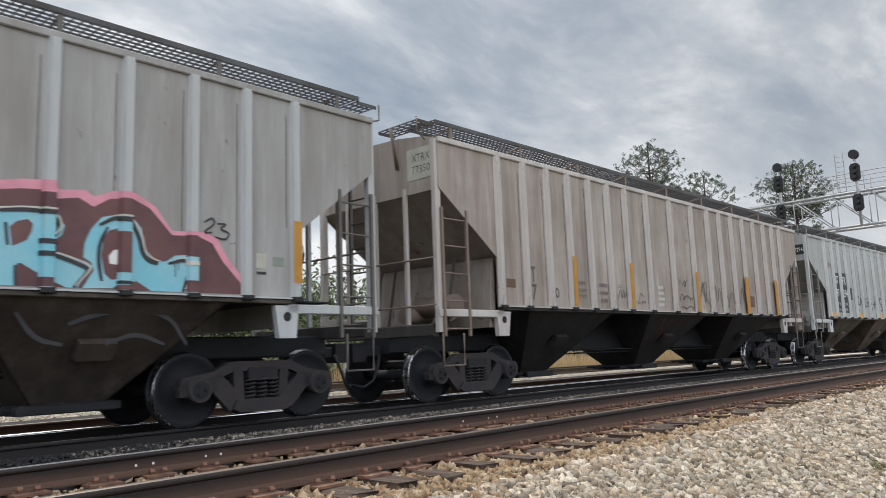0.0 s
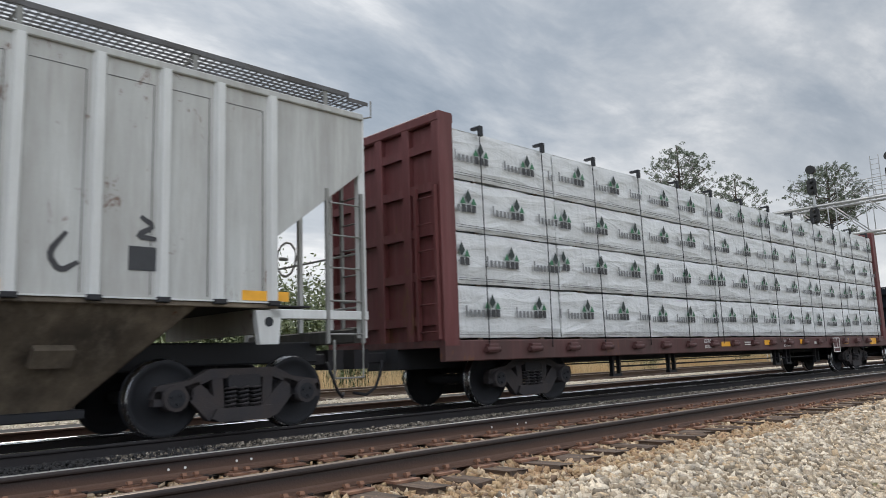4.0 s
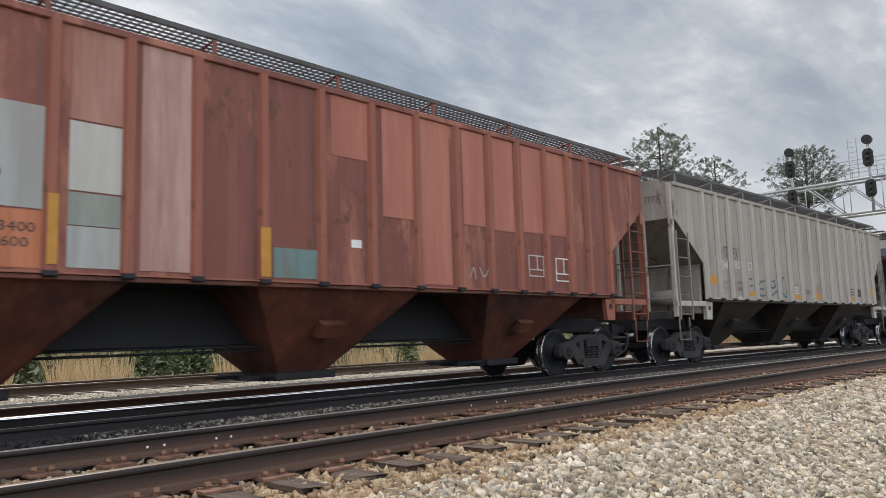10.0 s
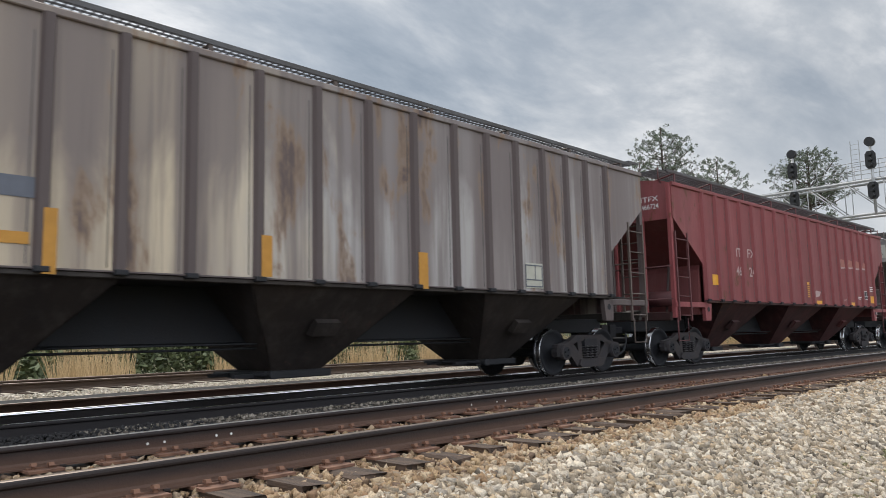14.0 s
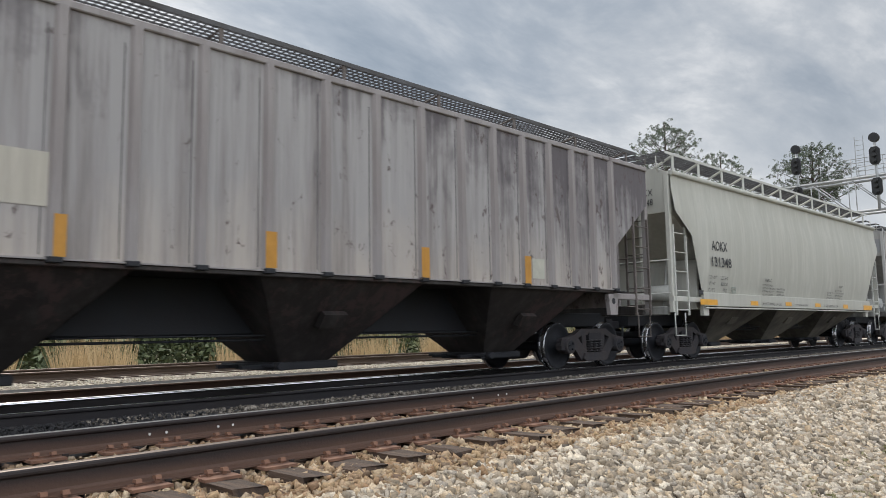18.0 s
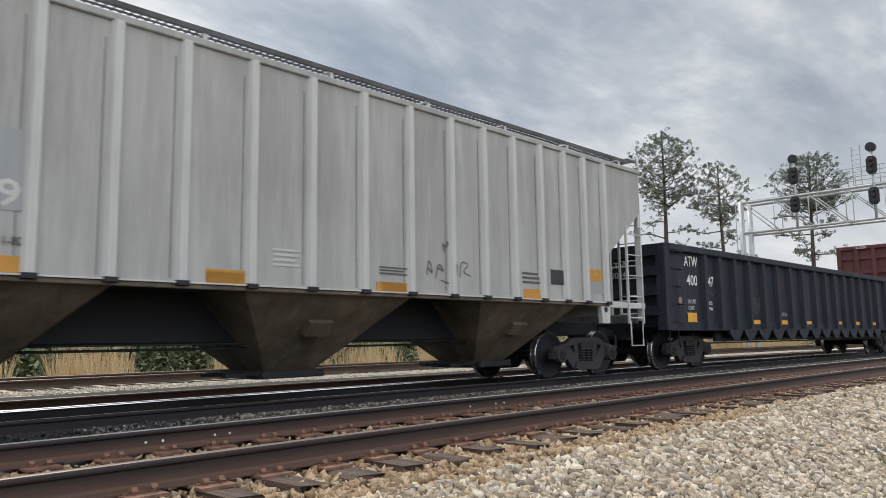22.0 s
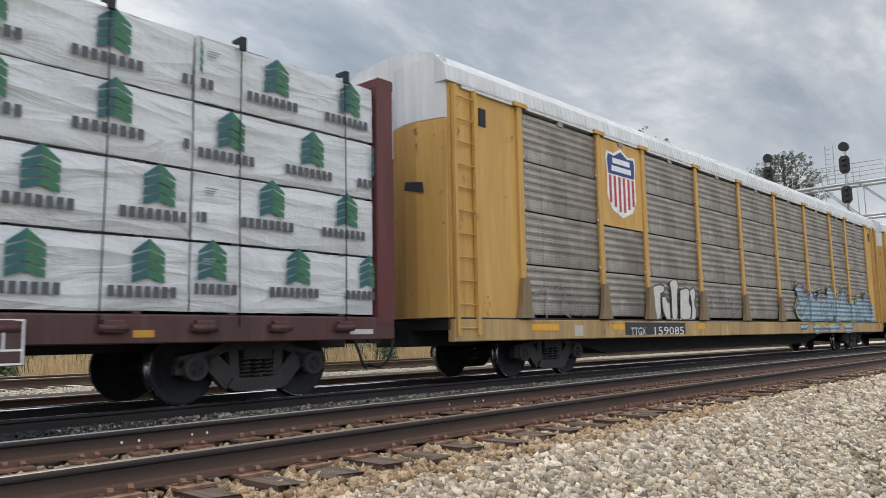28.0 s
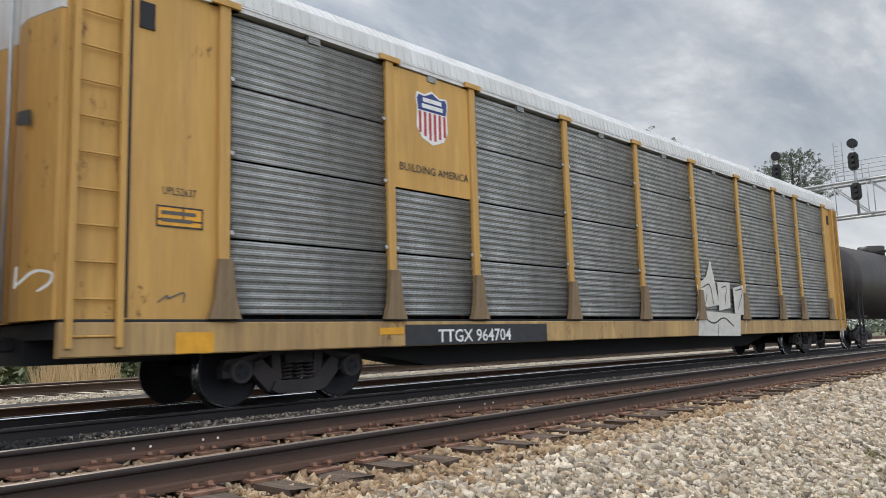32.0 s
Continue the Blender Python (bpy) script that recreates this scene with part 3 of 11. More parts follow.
stones("oily_ballast", "oily ballast stones under the train with its shade painted in", M_DARKSTONES, 9000, -2, 34, 8.1, 11.8, 0.03, 6, 0.15, 1.2)
stones("pale_ballast", "bleached ballast stones of the far track", M_PALESTONES, 12000, 0, 45, 14.75, 15.6, 0.02, 7, 0.15, 1.1)

# dots of white paint on the rail's web
for s_dot in (2.76, 2.9, 3.36, 3.5, 6.62, 7.08, 7.24):
    p = at(s_dot, NEAR_Y + 0.754 - 0.012, -0.097)
    part("paint_dot", Shape().rod((p.x, p.y, p.z), (p.x, p.y - 0.005, p.z), 0.011, 8), M_WHITE, near_track)


# ---- train: speed, running gear ----
# the slack in the couplings lets it surge a little
SLACK = [(0, 0.00), (1, -0.06), (2, -0.09), (3, -0.11), (5.6, 0.27), (6, -0.10), (7, 0.25), (8, 0.20), (9, 0.16), (10, 0.00), (11, -0.30), (12, -0.07), (13, -0.35), (14, -0.11), (16.6, -0.10), (17, -0.04), (18, -0.38), (19, 0.08), (20, -0.20), (21, 0.13), (22, -0.02), (23, -0.30), (24, -0.20), (25, -0.21), (25.4, 0.09), (28, -0.26), (29, -0.36), (30, -0.66), (31, -0.37), (32, -0.64)]
SPEED = [(0, 8.95), (8, 8.9), (13, 8.88), (18, 8.72), (23, 8.55), (32, 8.48)]


def gone(t):
    """Metres that the train has run at t seconds."""
    d = 0.0
    for (a, va), (b, vb) in zip(SPEED, SPEED[1:]):
        if t <= a:
            break
        e = min(t, b)
        ve = va + (vb - va) * (e - a) / (b - a)
        d += (va + ve) / 2 * (e - a)
    return d - float(np.interp(t, [k for k, _ in SLACK], [k for _, k in SLACK]))


CARS, RIDERS, WHEELS, CAR = [], [], [], {}
WR = 0.457


def wheelset_mesh():
    s = Shape()
    for side in (-1, 1):
        prof = [(0.09, 0.66), (0.16, 0.665), (0.2, 0.70), (0.36, 0.735), (0.395, 0.70), (0.47, 0.695), (0.482, 0.712), (0.462, 0.728), (WR, 0.745), (WR - 0.004, 0.82), (0.445, 0.835), (0.39, 0.835), (0.365, 0.80), (0.2, 0.76), (0.15, 0.80), (0.09, 0.83)]
        s.lathe([(r, d * side) for r, d in prof], 32)
        s.rod((0, 0.83 * side, 0), (0, 1.02 * side, 0), 0.075, 12)
        s.rod((0, 1.0 * side, 0), (0, 1.16 * side, 0), 0.105, 14)
        for k in range(3):
            a = k * 2.094
            s.rod((0.06 * math.cos(a), 1.16 * side, 0.06 * math.sin(a)), (0.06 * math.cos(a), 1.185 * side, 0.06 * math.sin(a)), 0.022, 6)
    s.rod((0, -0.75, 0), (0, 0.75, 0), 0.085, 12)
    me = s.mesh("wheelset", M_WHEEL)
    me.materials.append(M_TREAD)
    for p in me.polygons:
        c = p.center
        r = math.hypot(c.x, c.z)
        if r > 0.445 and 0.73 < abs(c.y) < 0.83:
            p.material_index = 1
    return me


def side_frame_mesh():
    s = Shape()
    y0, y1 = -0.06, 0.06
    s.prism([(-1.15, 0.46), (-1.1, 0.60), (-0.7, 0.66), (-0.45, 0.78), (0.45, 0.78), (0.7, 0.66), (1.1, 0.60), (1.15, 0.46), (1.0, 0.46), (0.98, 0.52), (0.68, 0.55), (0.42, 0.66), (-0.42, 0.66), (-0.68, 0.55), (-0.98, 0.52), (-1.0, 0.46)], y0, y1, "y")
    for k in (-1, 1):
        s.prism([(0.84 * k, 0.56), (0.60 * k, 0.64), (0.24 * k, 0.30), (0.46 * k, 0.17)], y0, y1, "y")
        s.prism([(0.42 * k, 0.70), (0.28 * k, 0.70), (0.25 * k, 0.26), (0.38 * k, 0.26)], y0 + 0.01, y1 - 0.01, "y")
        s.rod((0.89 * k, -0.12, WR), (0.89 * k, 0.12, WR), 0.15, 14)
        s.box(0.72 * k - 0.05, 0.72 * k + 0.05, y0, y1, 0.42, 0.58)
        s.box(1.08 * k - 0.05, 1.08 * k + 0.05, y0, y1, 0.38, 0.55)
    s.prism([(-0.44, 0.20), (-0.38, 0.31), (0.38, 0.31), (0.44, 0.20), (0.34, 0.15), (-0.34, 0.15)], y0 - 0.05, y1 + 0.05, "y")
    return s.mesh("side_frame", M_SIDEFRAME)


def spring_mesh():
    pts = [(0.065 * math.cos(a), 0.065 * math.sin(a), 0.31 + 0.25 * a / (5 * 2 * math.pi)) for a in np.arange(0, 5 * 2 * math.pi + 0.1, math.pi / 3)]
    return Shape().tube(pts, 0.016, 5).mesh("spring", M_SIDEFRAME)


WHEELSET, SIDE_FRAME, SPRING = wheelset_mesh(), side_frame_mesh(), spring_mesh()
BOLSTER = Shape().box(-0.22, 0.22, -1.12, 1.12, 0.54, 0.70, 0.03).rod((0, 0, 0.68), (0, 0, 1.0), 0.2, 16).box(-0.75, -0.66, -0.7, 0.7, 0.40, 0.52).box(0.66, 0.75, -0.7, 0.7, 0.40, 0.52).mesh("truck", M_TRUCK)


def truck(car, x):
    t = part("truck", BOLSTER, None, car, m=pose(x, 0, -RAIL_DROP))
    for y in (-1.03, 1.03):
        part("side_frame", SIDE_FRAME, None, t, m=pose(0, y, 0))
        for x in (-0.17, 0.0, 0.17):
            part("spring", SPRING, None, t, m=pose(x, y - 0.05 if y < 0 else y + 0.05, 0))
    for dx in (-0.89, 0.89):
        WHEELS.append((part("wheelset", WHEELSET, None, t, m=pose(dx, 0, WR)), dx))
    return t


def couplers(car, xl, xr, gap=0.7):
    for x, k in ((xl, -1), (xr, 1)):
        s = Shape().box(min(x - 0.5 * k, x + (gap - 0.3) * k), max(x - 0.5 * k, x + (gap - 0.3) * k), -0.09, 0.09, 0.68, 0.85, 0.02)
        a, b = sorted((x + (gap - 0.32) * k, x + gap * k))
        s.prism([(a, -0.17), (b, -0.12), (b, 0.10), (a, 0.17)], 0.60, 0.90, "z")
        part("coupler", s, M_TRUCK, car)
        hose = [(x + 0.25 * k, -0.3, 0.72), (x + 0.33 * k, -0.34, 0.5), (x + 0.42 * k, -0.33, 0.3), (x + 0.55 * k, -0.27, 0.2), (x + gap * k, -0.12, 0.24)]
        part("air_hose", Shape().path(hose, 0.025, 6), M_STEEL, car)


def new_car(name, label, u, category="freight car"):
    car = thing(name, label, category, "cars of the passing train", m=along(u, TRAIN_Y))
    CARS.append((car, u))
    return car


def grating(x0, x1, y0, y1, z, pitch=0.1):
    s = Shape()
    n = int((x1 - x0) / pitch)
    for i in range(n + 1):
        x = x0 + (x1 - x0) * i / n
        s.box(x - 0.006, x + 0.006, y0, y1, z - 0.02, z)
    m = 6
    for j in range(m + 1):
        y = y0 + (y1 - y0) * j / m
        h = 0.05 if j in (0, m) else 0.018
        s.box(x0, x1, y - 0.006, y + 0.006, z - h, z + 0.004)
    return s


def ladder(car, mat, x0, x1, y, z0, z1, rungs, name="ladder", stile=0.03, along_y=None):
    """Two stiles and rungs, on a side (x0..x1 at y) or an end (along_y = (y0, y1) at x0)."""
    s = Shape()
    a, b = ((x0, y), (x1, y)) if along_y is None else ((x0, along_y[0]), (x0, along_y[1]))
    for p in (a, b):
        s.box(p[0] - stile, p[0] + stile, p[1] - stile, p[1] + stile, z0, z1)
    lad = part(name, s, mat, car)
    for i in range(rungs):
        z = z0 + 0.12 + (z1 - z0 - 0.3) * i / max(1, rungs - 1)
        part("rung", Shape().rod((a[0], a[1], z), (b[0], b[1], z), 0.014, 6), mat, lad)
    return lad


# ---- train: covered hoppers ----
M_BOARD = surface("dull_roof_grating", (0.10, 0.10, 0.105), (0.06, 0.055, 0.052), 2.0, 0.6, 0.2, 40, 0.2)
# near black that stands in for shade between and under parts
M_SHADE = surface("undercar_shade_black", (0.012, 0.013, 0.017), (0.024, 0.022, 0.021), 1.5, 0.85, 0.0, 30, 0.3)

def hopper(label, x0, x1, mats, ribs=(), h=4.12, round_side=False, bays=3, bright_chord=False, zs=1.47, top=None, seams=False, board=0.36):
    """A covered hopper from corner x0 to corner x1 of the train. mats: side, rib, end, lower, roof, gear, frame; ribs: their places on the car."""
    side, rib, end, lower, roof, gear, frame_mat = mats
    u, xe = (x0 + x1) / 2, (x1 - x0) / 2
    car = new_car("covered_hopper_car", label, u)
    z1, z2, xi = 3.32, 2.28, xe - 1.38
    W = 1.5
    # hold with its sloped ends
    xb = xe - 2.78
    part("hold", Shape().prism([(-xe + 0.02, h), (-xe + 0.02, z1), (-xb, zs - 0.04), (xb, zs - 0.04), (xe - 0.02, z1), (xe - 0.02, h)], -W + 0.01, W - 0.01, "y"), end, car)
    for k in (-1, 1):
        a, b = sorted((k * (xe - 0.02), k * (xe + 0.004)))
        part("end_sheet", Shape().box(a, b, -W, W, z1 - 0.02, h), top or side, car)
        ya, yb = sorted((k * W, k * (W + 0.03)))
        if round_side:
            s = Shape()
            cols = [-xe, -xe + 0.7, -xi] + [-xi + 2 * xi * i / 10 for i in range(1, 10)] + [xi, xe - 0.7, xe]
            prof = [(0.0, zs), (0.05, 1.7), (0.10, 2.0), (0.135, 2.3), (0.155, 2.7), (0.15, 3.1), (0.11, 3.5), (0.06, 3.8), (0.04, h)]
            zq, oq = [p[1] for p in prof], [p[0] for p in prof]
            m = 12
            for x in cols:
                low = zs if abs(x) < xi + 0.01 else z2 + (z1 - z2) * (abs(x) - xi) / (xe - xi)
                if abs(abs(x) - xi) < 0.01:
                    low = zs
                for j in range(m):
                    z = low + (h - low) * j / (m - 1)
                    s.v.append((x, k * (W + float(np.interp(z, zq, oq))), z))
            for i in range(len(cols) - 1):
                for j in range(m - 1):
                    s.f.append((i * m + j, i * m + m + j, i * m + m + j + 1, i * m + j + 1))
                    s.s.append(True)
            part("side_sheet", s, side, car)
            part("roof_eave", Shape().rod((-xe, k * (W + 0.07), h - 0.02), (xe, k * (W + 0.07), h - 0.02), 0.06, 10), rib, car)
        else:
            part("side_sheet", Shape().prism([(-xe, h), (-xe, z1), (-xi, z2), (-xi, zs - 0.01), (xi, zs - 0.01), (xi, z2), (xe, z1), (xe, h)], ya, yb, "y"), side, car)
        if round_side:
            ya, yb = sorted((k * W, k * (W + 0.09)))
            part("side_sill", Shape().box(-xi - 0.1, xi + 0.1, ya, yb, zs - 0.3, zs + 0.02, 0.01), side, car)
            part("train_line", Shape().rod((-xi, k * (W + 0.07), zs - 0.34), (xi, k * (W + 0.07), zs - 0.34), 0.02, 6), rib, car)
        else:
            ya, yb = sorted((k * W, k * (W + 0.045)))
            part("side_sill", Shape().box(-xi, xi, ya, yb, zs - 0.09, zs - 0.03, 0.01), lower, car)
            ya, yb = sorted((k * W, k * (W + 0.075)))
            part("sill_lip", Shape().box(-xi, xi, ya, yb, zs - 0.03, zs - 0.012), rib, car)
        part("top_chord", Shape().box(-xe, xe, min(k * W, k * (W + 0.07)), max(k * W, k * (W + 0.07)), h - 0.06, h + 0.03, 0.012), rib if bright_chord else side, car)
    prof = [(-0.075, 0), (-0.045, 0.065), (0.045, 0.065), (0.075, 0)]
    if ribs:
        near = Shape().prism([(x, -W - 0.03 - o) for x, o in prof], zs - 0.02, h - 0.05, "z").mesh("rib", rib)
        far = Shape().prism([(x, W + 0.03 + o) for x, o in prof], zs - 0.06, h - 0.05, "z").mesh("rib", rib)
    foot = Shape().box(-0.07, 0.07, -W - 0.12, -W - 0.02, zs - 0.06, zs + 0.0, 0.008).mesh("rib_foot", M_STEEL)
    # lap joints of the side sheets: down beside each rib and along under the chord
    low = sorted(ribs)
    for x, x2 in zip(low, low[1:]):
        if x2 - x > 0.5:
            zb = max(zs + 0.02, z2 + (z1 - z2) * (x2 - xi) / (xe - xi) + 0.08) if x2 > xi else zs + 0.02
            seam = Shape().box(x2 - 0.135, x2 - 0.125, -W - 0.034, -W - 0.03, zb, h - 0.26)
            if seams:
                seam.box(x + 0.08, x2 - 0.125, -W - 0.034, -W - 0.03, h - 0.268, h - 0.26)
            part("panel_seam", seam, M_BOARD, car)
    for x in ribs:
        part("rib_foot", foot, None, part("rib", near, None, car, m=pose(x, 0, 0)))
        part("rib", far, None, car, m=pose(x, 0, 0))
    # roof, hatches, running boards
    rp = [(-W - 0.03, h), (-1.25, h + 0.10), (-0.6, h + 0.19), (0, h + 0.22), (0.6, h + 0.19), (1.25, h + 0.10), (W + 0.03, h)]
    part("roof", Shape().prism(rp, -xe, xe, "x"), roof, car)
    part("hatch_trough", Shape().box(-xe + 1.4, xe - 1.4, -0.3, 0.3, h + 0.2, h + 0.34, 0.03), roof, car)
    zr = h + (0.52 if round_side else board)
    for ya, yb in ((-1.38, -0.76), (0.76, 1.38)):
        rb = part("running_board", grating(-xe + 0.1, xe - 0.1, ya, yb, zr), M_BOARD, car)
        part("board_edge", Shape().box(-xe + 0.1, xe - 0.1, ya - 0.012, ya - 0.006, zr - 0.05, zr + 0.012).box(-xe + 0.1, xe - 0.1, yb + 0.006, yb + 0.012, zr - 0.05, zr + 0.012), gear if round_side else M_BOARD, rb)
        nb = 12 if round_side else 9
        yo, yi = (ya, yb) if ya < 0 else (yb, ya)
        for i in range(nb):
            x = -xe + 0.5 + (2 * xe - 1.0) * i / (nb - 1)
            bw = 0.05 if round_side else 0.03
            post = Shape().box(x - bw, x + bw, min(yo, yo * 0.985), max(yo, yo * 0.985), h + 0.05, zr - 0.02)
            post.rod((x, yo, zr - 0.04), (x, yi, h + 0.2), 0.03 if round_side else 0.02, 4)
            part("board_bracket", post, gear, rb)
    for k in (-1, 1):
        a, b = sorted((k * (xe - 0.12), k * (xe + 0.26)))
        for ya, yb in ((-1.36, -0.42), (0.42, 1.36)):
            part("end_platform", grating(a, b, ya, yb, h + 0.31, 0.09), M_BOARD, car)
        part("grab_iron", Shape().path([(k * (xe + 0.05), -1.3, h + 0.02), (k * (xe + 0.3), -1.38, h + 0.1), (k * (xe + 0.3), -1.38, h + 0.34)], 0.014), gear, car)
        part("platform_brace", Shape().path([(k * (xe + 0.02), -0.6, h - 0.35), (k * (xe + 0.28), -0.75, h + 0.28)], 0.03, 4), gear, car)
        # corner posts, ladders and the open end frame
        for y in (-1.46, 1.46):
            part("corner_post", Shape().box(k * xe - 0.06, k * xe + 0.06, y - 0.05, y + 0.05, 1.02, h, 0.01), rib, car)
        xl = sorted((k * (xe - 0.04), k * (xe - 0.62)))
        ladder(car, gear, xl[0], xl[1], -1.53, 0.95, 3.0, 5, stile=0.022)
        if k > 0:
            ladder(car, gear, k * (xe + 0.07), 0, 0, 1.05, h - 0.2, 8, along_y=(-1.42, -0.95), stile=0.022)
        for y in (-0.75, 0.0, 0.75):
            part("end_post", Shape().box(k * xe - 0.035, k * xe + 0.035, y - 0.035, y + 0.035, 1.0, z1 + 0.1, 0.008), rib, car)
        for z in (1.45, 2.2):
            part("end_rail", Shape().rod((k * (xe + 0.05), -1.46, z), (k * (xe + 0.05), 1.46, z), 0.016), gear, car)
        a, b = sorted((k * (xi - 0.1), k * (xe + 0.06)))
        for y0, y1 in ((-1.53, -1.43), (1.43, 1.53)):
            part("end_sill", Shape().box(a, b, y0, y1, 1.26, 1.38, 0.01), rib, car)
        part("end_beam", Shape().box(k * xe - 0.06, k * xe + 0.06, -1.36, 1.36, 0.96, 1.16, 0.02), frame_mat, car)
        part("jacking_pad", Shape().prism([(k * (xi - 0.3), 1.36), (k * (xi - 0.24), 0.95), (k * (xi + 0.02), 0.95), (k * (xi + 0.06), 1.36)], -1.53, -1.44, "y"), rib, car)
        part("pad_hole", Shape().rod((k * (xi - 0.12), -1.53, 1.22), (k * (xi - 0.12), -1.536, 1.22), 0.06, 12), M_STEEL, car)
        part("bulkhead", Shape().prism([(k * (xi - 0.05), z2 + 0.02), (k * (xi - 0.05), 1.1), (k * (xi + 0.12), 1.1), (k * (xi + 0.02), z2 - 0.1)], -1.4, 1.4, "y"), end, car)
        part("sill_step", Shape().path([(k * (xe - 0.02), -1.5, 1.0), (k * (xe - 0.02), -1.5, 0.5), (k * (xe - 0.5), -1.5, 0.5), (k * (xe - 0.5), -1.5, 1.0)], 0.018), gear, car)
        for y in (-0.75, 0.75):
            part("slope_brace", Shape().rod((k * (xe - 0.9), y, 1.1), (k * (xe - 1.15), y, 2.35), 0.035, 4), frame_mat, car)
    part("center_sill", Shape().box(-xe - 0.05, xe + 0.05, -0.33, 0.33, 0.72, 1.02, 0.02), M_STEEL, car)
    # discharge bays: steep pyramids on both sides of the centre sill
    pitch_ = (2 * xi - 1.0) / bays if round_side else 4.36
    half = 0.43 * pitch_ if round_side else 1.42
    # black box stands in for the deep shade round the centre sill
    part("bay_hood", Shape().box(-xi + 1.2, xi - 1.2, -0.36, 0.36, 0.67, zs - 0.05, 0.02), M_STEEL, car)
    for i in range(bays):
        c = (i - (bays - 1) / 2) * pitch_
        a, b = c - half, c + half
        zt, zb = (zs - 0.28 if round_side else zs - 0.06), 0.27
        ht, hb, wb = 1.5, 0.42, 0.42
        v = [(a, -ht, zt), (b, -ht, zt), (b, ht, zt), (a, ht, zt), (c - wb, -hb, zb), (c + wb, -hb, zb), (c + wb, hb, zb), (c - wb, hb, zb)]
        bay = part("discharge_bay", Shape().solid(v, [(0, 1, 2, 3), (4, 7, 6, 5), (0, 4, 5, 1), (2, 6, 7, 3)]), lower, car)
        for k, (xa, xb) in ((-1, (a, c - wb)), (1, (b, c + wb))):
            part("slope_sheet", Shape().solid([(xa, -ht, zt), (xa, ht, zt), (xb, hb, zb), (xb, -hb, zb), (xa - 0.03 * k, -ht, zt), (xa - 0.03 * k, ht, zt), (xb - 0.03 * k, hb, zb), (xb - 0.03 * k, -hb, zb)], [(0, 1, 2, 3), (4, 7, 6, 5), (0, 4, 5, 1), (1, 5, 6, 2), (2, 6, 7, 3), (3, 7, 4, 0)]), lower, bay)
        # slope sheets between the bays, up under the hold, coloured as black shade
        part("ridge_sheet", Shape().solid([(b, -ht, zt), (b, ht, zt), (b + pitch_ - 2 * half, ht, zt), (b + pitch_ - 2 * half, -ht, zt), (b, -ht, zt + 0.02), (b, ht, zt + 0.02), (b + pitch_ - 2 * half, ht, zt + 0.02), (b + pitch_ - 2 * half, -ht, zt + 0.02)], [(0, 1, 2, 3), (4, 7, 6, 5), (0, 4, 5, 1), (1, 5, 6, 2), (2, 6, 7, 3), (3, 7, 4, 0)]), M_SHADE, bay)
        part("outlet_gate", Shape().box(c - 0.56, c + 0.56, -0.5, 0.5, 0.17, 0.28, 0.015), M_STEEL, bay)
        part("gate_rack", Shape().box(c - 0.95, c - 0.5, -0.36, -0.28, 0.2, 0.25).box(c - 0.95, c - 0.5, 0.28, 0.36, 0.2, 0.25).rod((c - 0.62, -0.75, 0.24), (c - 0.62, 0.75, 0.24), 0.03), M_STEEL, bay)
        part("capstan", Shape().rod((c - 0.62, -0.82, 0.24), (c - 0.62, -0.7, 0.24), 0.06, 10), M_STEEL, bay)
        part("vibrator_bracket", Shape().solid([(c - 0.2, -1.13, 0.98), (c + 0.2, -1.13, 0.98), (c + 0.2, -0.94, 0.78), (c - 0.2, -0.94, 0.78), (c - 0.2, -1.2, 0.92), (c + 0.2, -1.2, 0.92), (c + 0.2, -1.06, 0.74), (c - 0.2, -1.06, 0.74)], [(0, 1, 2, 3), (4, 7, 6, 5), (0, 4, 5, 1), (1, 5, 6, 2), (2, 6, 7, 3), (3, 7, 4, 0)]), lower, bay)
    part("brake_rod", Shape().rod((-xi + 1.6, -0.5, 0.6), (xi - 1.6, -0.5, 0.6), 0.018).rod((-xi + 2.2, -0.62, 0.66), (xi - 2.8, -0.62, 0.66), 0.012), M_STEEL, car)
    # brake gear on the ends
    part("brake_reservoir", Shape().rod((-xe + 0.9, -1.0, 1.5), (-xe + 0.9, -0.1, 1.5), 0.19, 14), gear, car)
    part("brake_cylinder", Shape().rod((-xe + 0.5, -0.1, 1.35), (-xe + 1.1, -0.1, 1.35), 0.14, 12), gear, car)
    part("brake_pipe", Shape().path([(-xe + 0.5, -1.2, 1.2), (-xe + 0.9, -1.1, 1.35), (-xe + 1.3, -1.25, 1.25), (-xe + 1.4, -1.4, 1.1)], 0.02), gear, car)
    wheel = part("brake_wheel", Shape().path([(xe + 0.12, 0.55 + 0.27 * math.cos(i * math.pi / 6), 2.35 + 0.27 * math.sin(i * math.pi / 6)) for i in range(13)], 0.018), gear, car)
    part("hub", Shape().rod((xe + 0.0, 0.55, 2.35), (xe + 0.14, 0.55, 2.35), 0.03), gear, wheel)
    for x in (-xe + 1.22, xe - (1.29 if round_side else 1.58)):
        truck(car, x)
    couplers(car, -xe, xe)
    CAR[len(CAR)] = car
    return xe


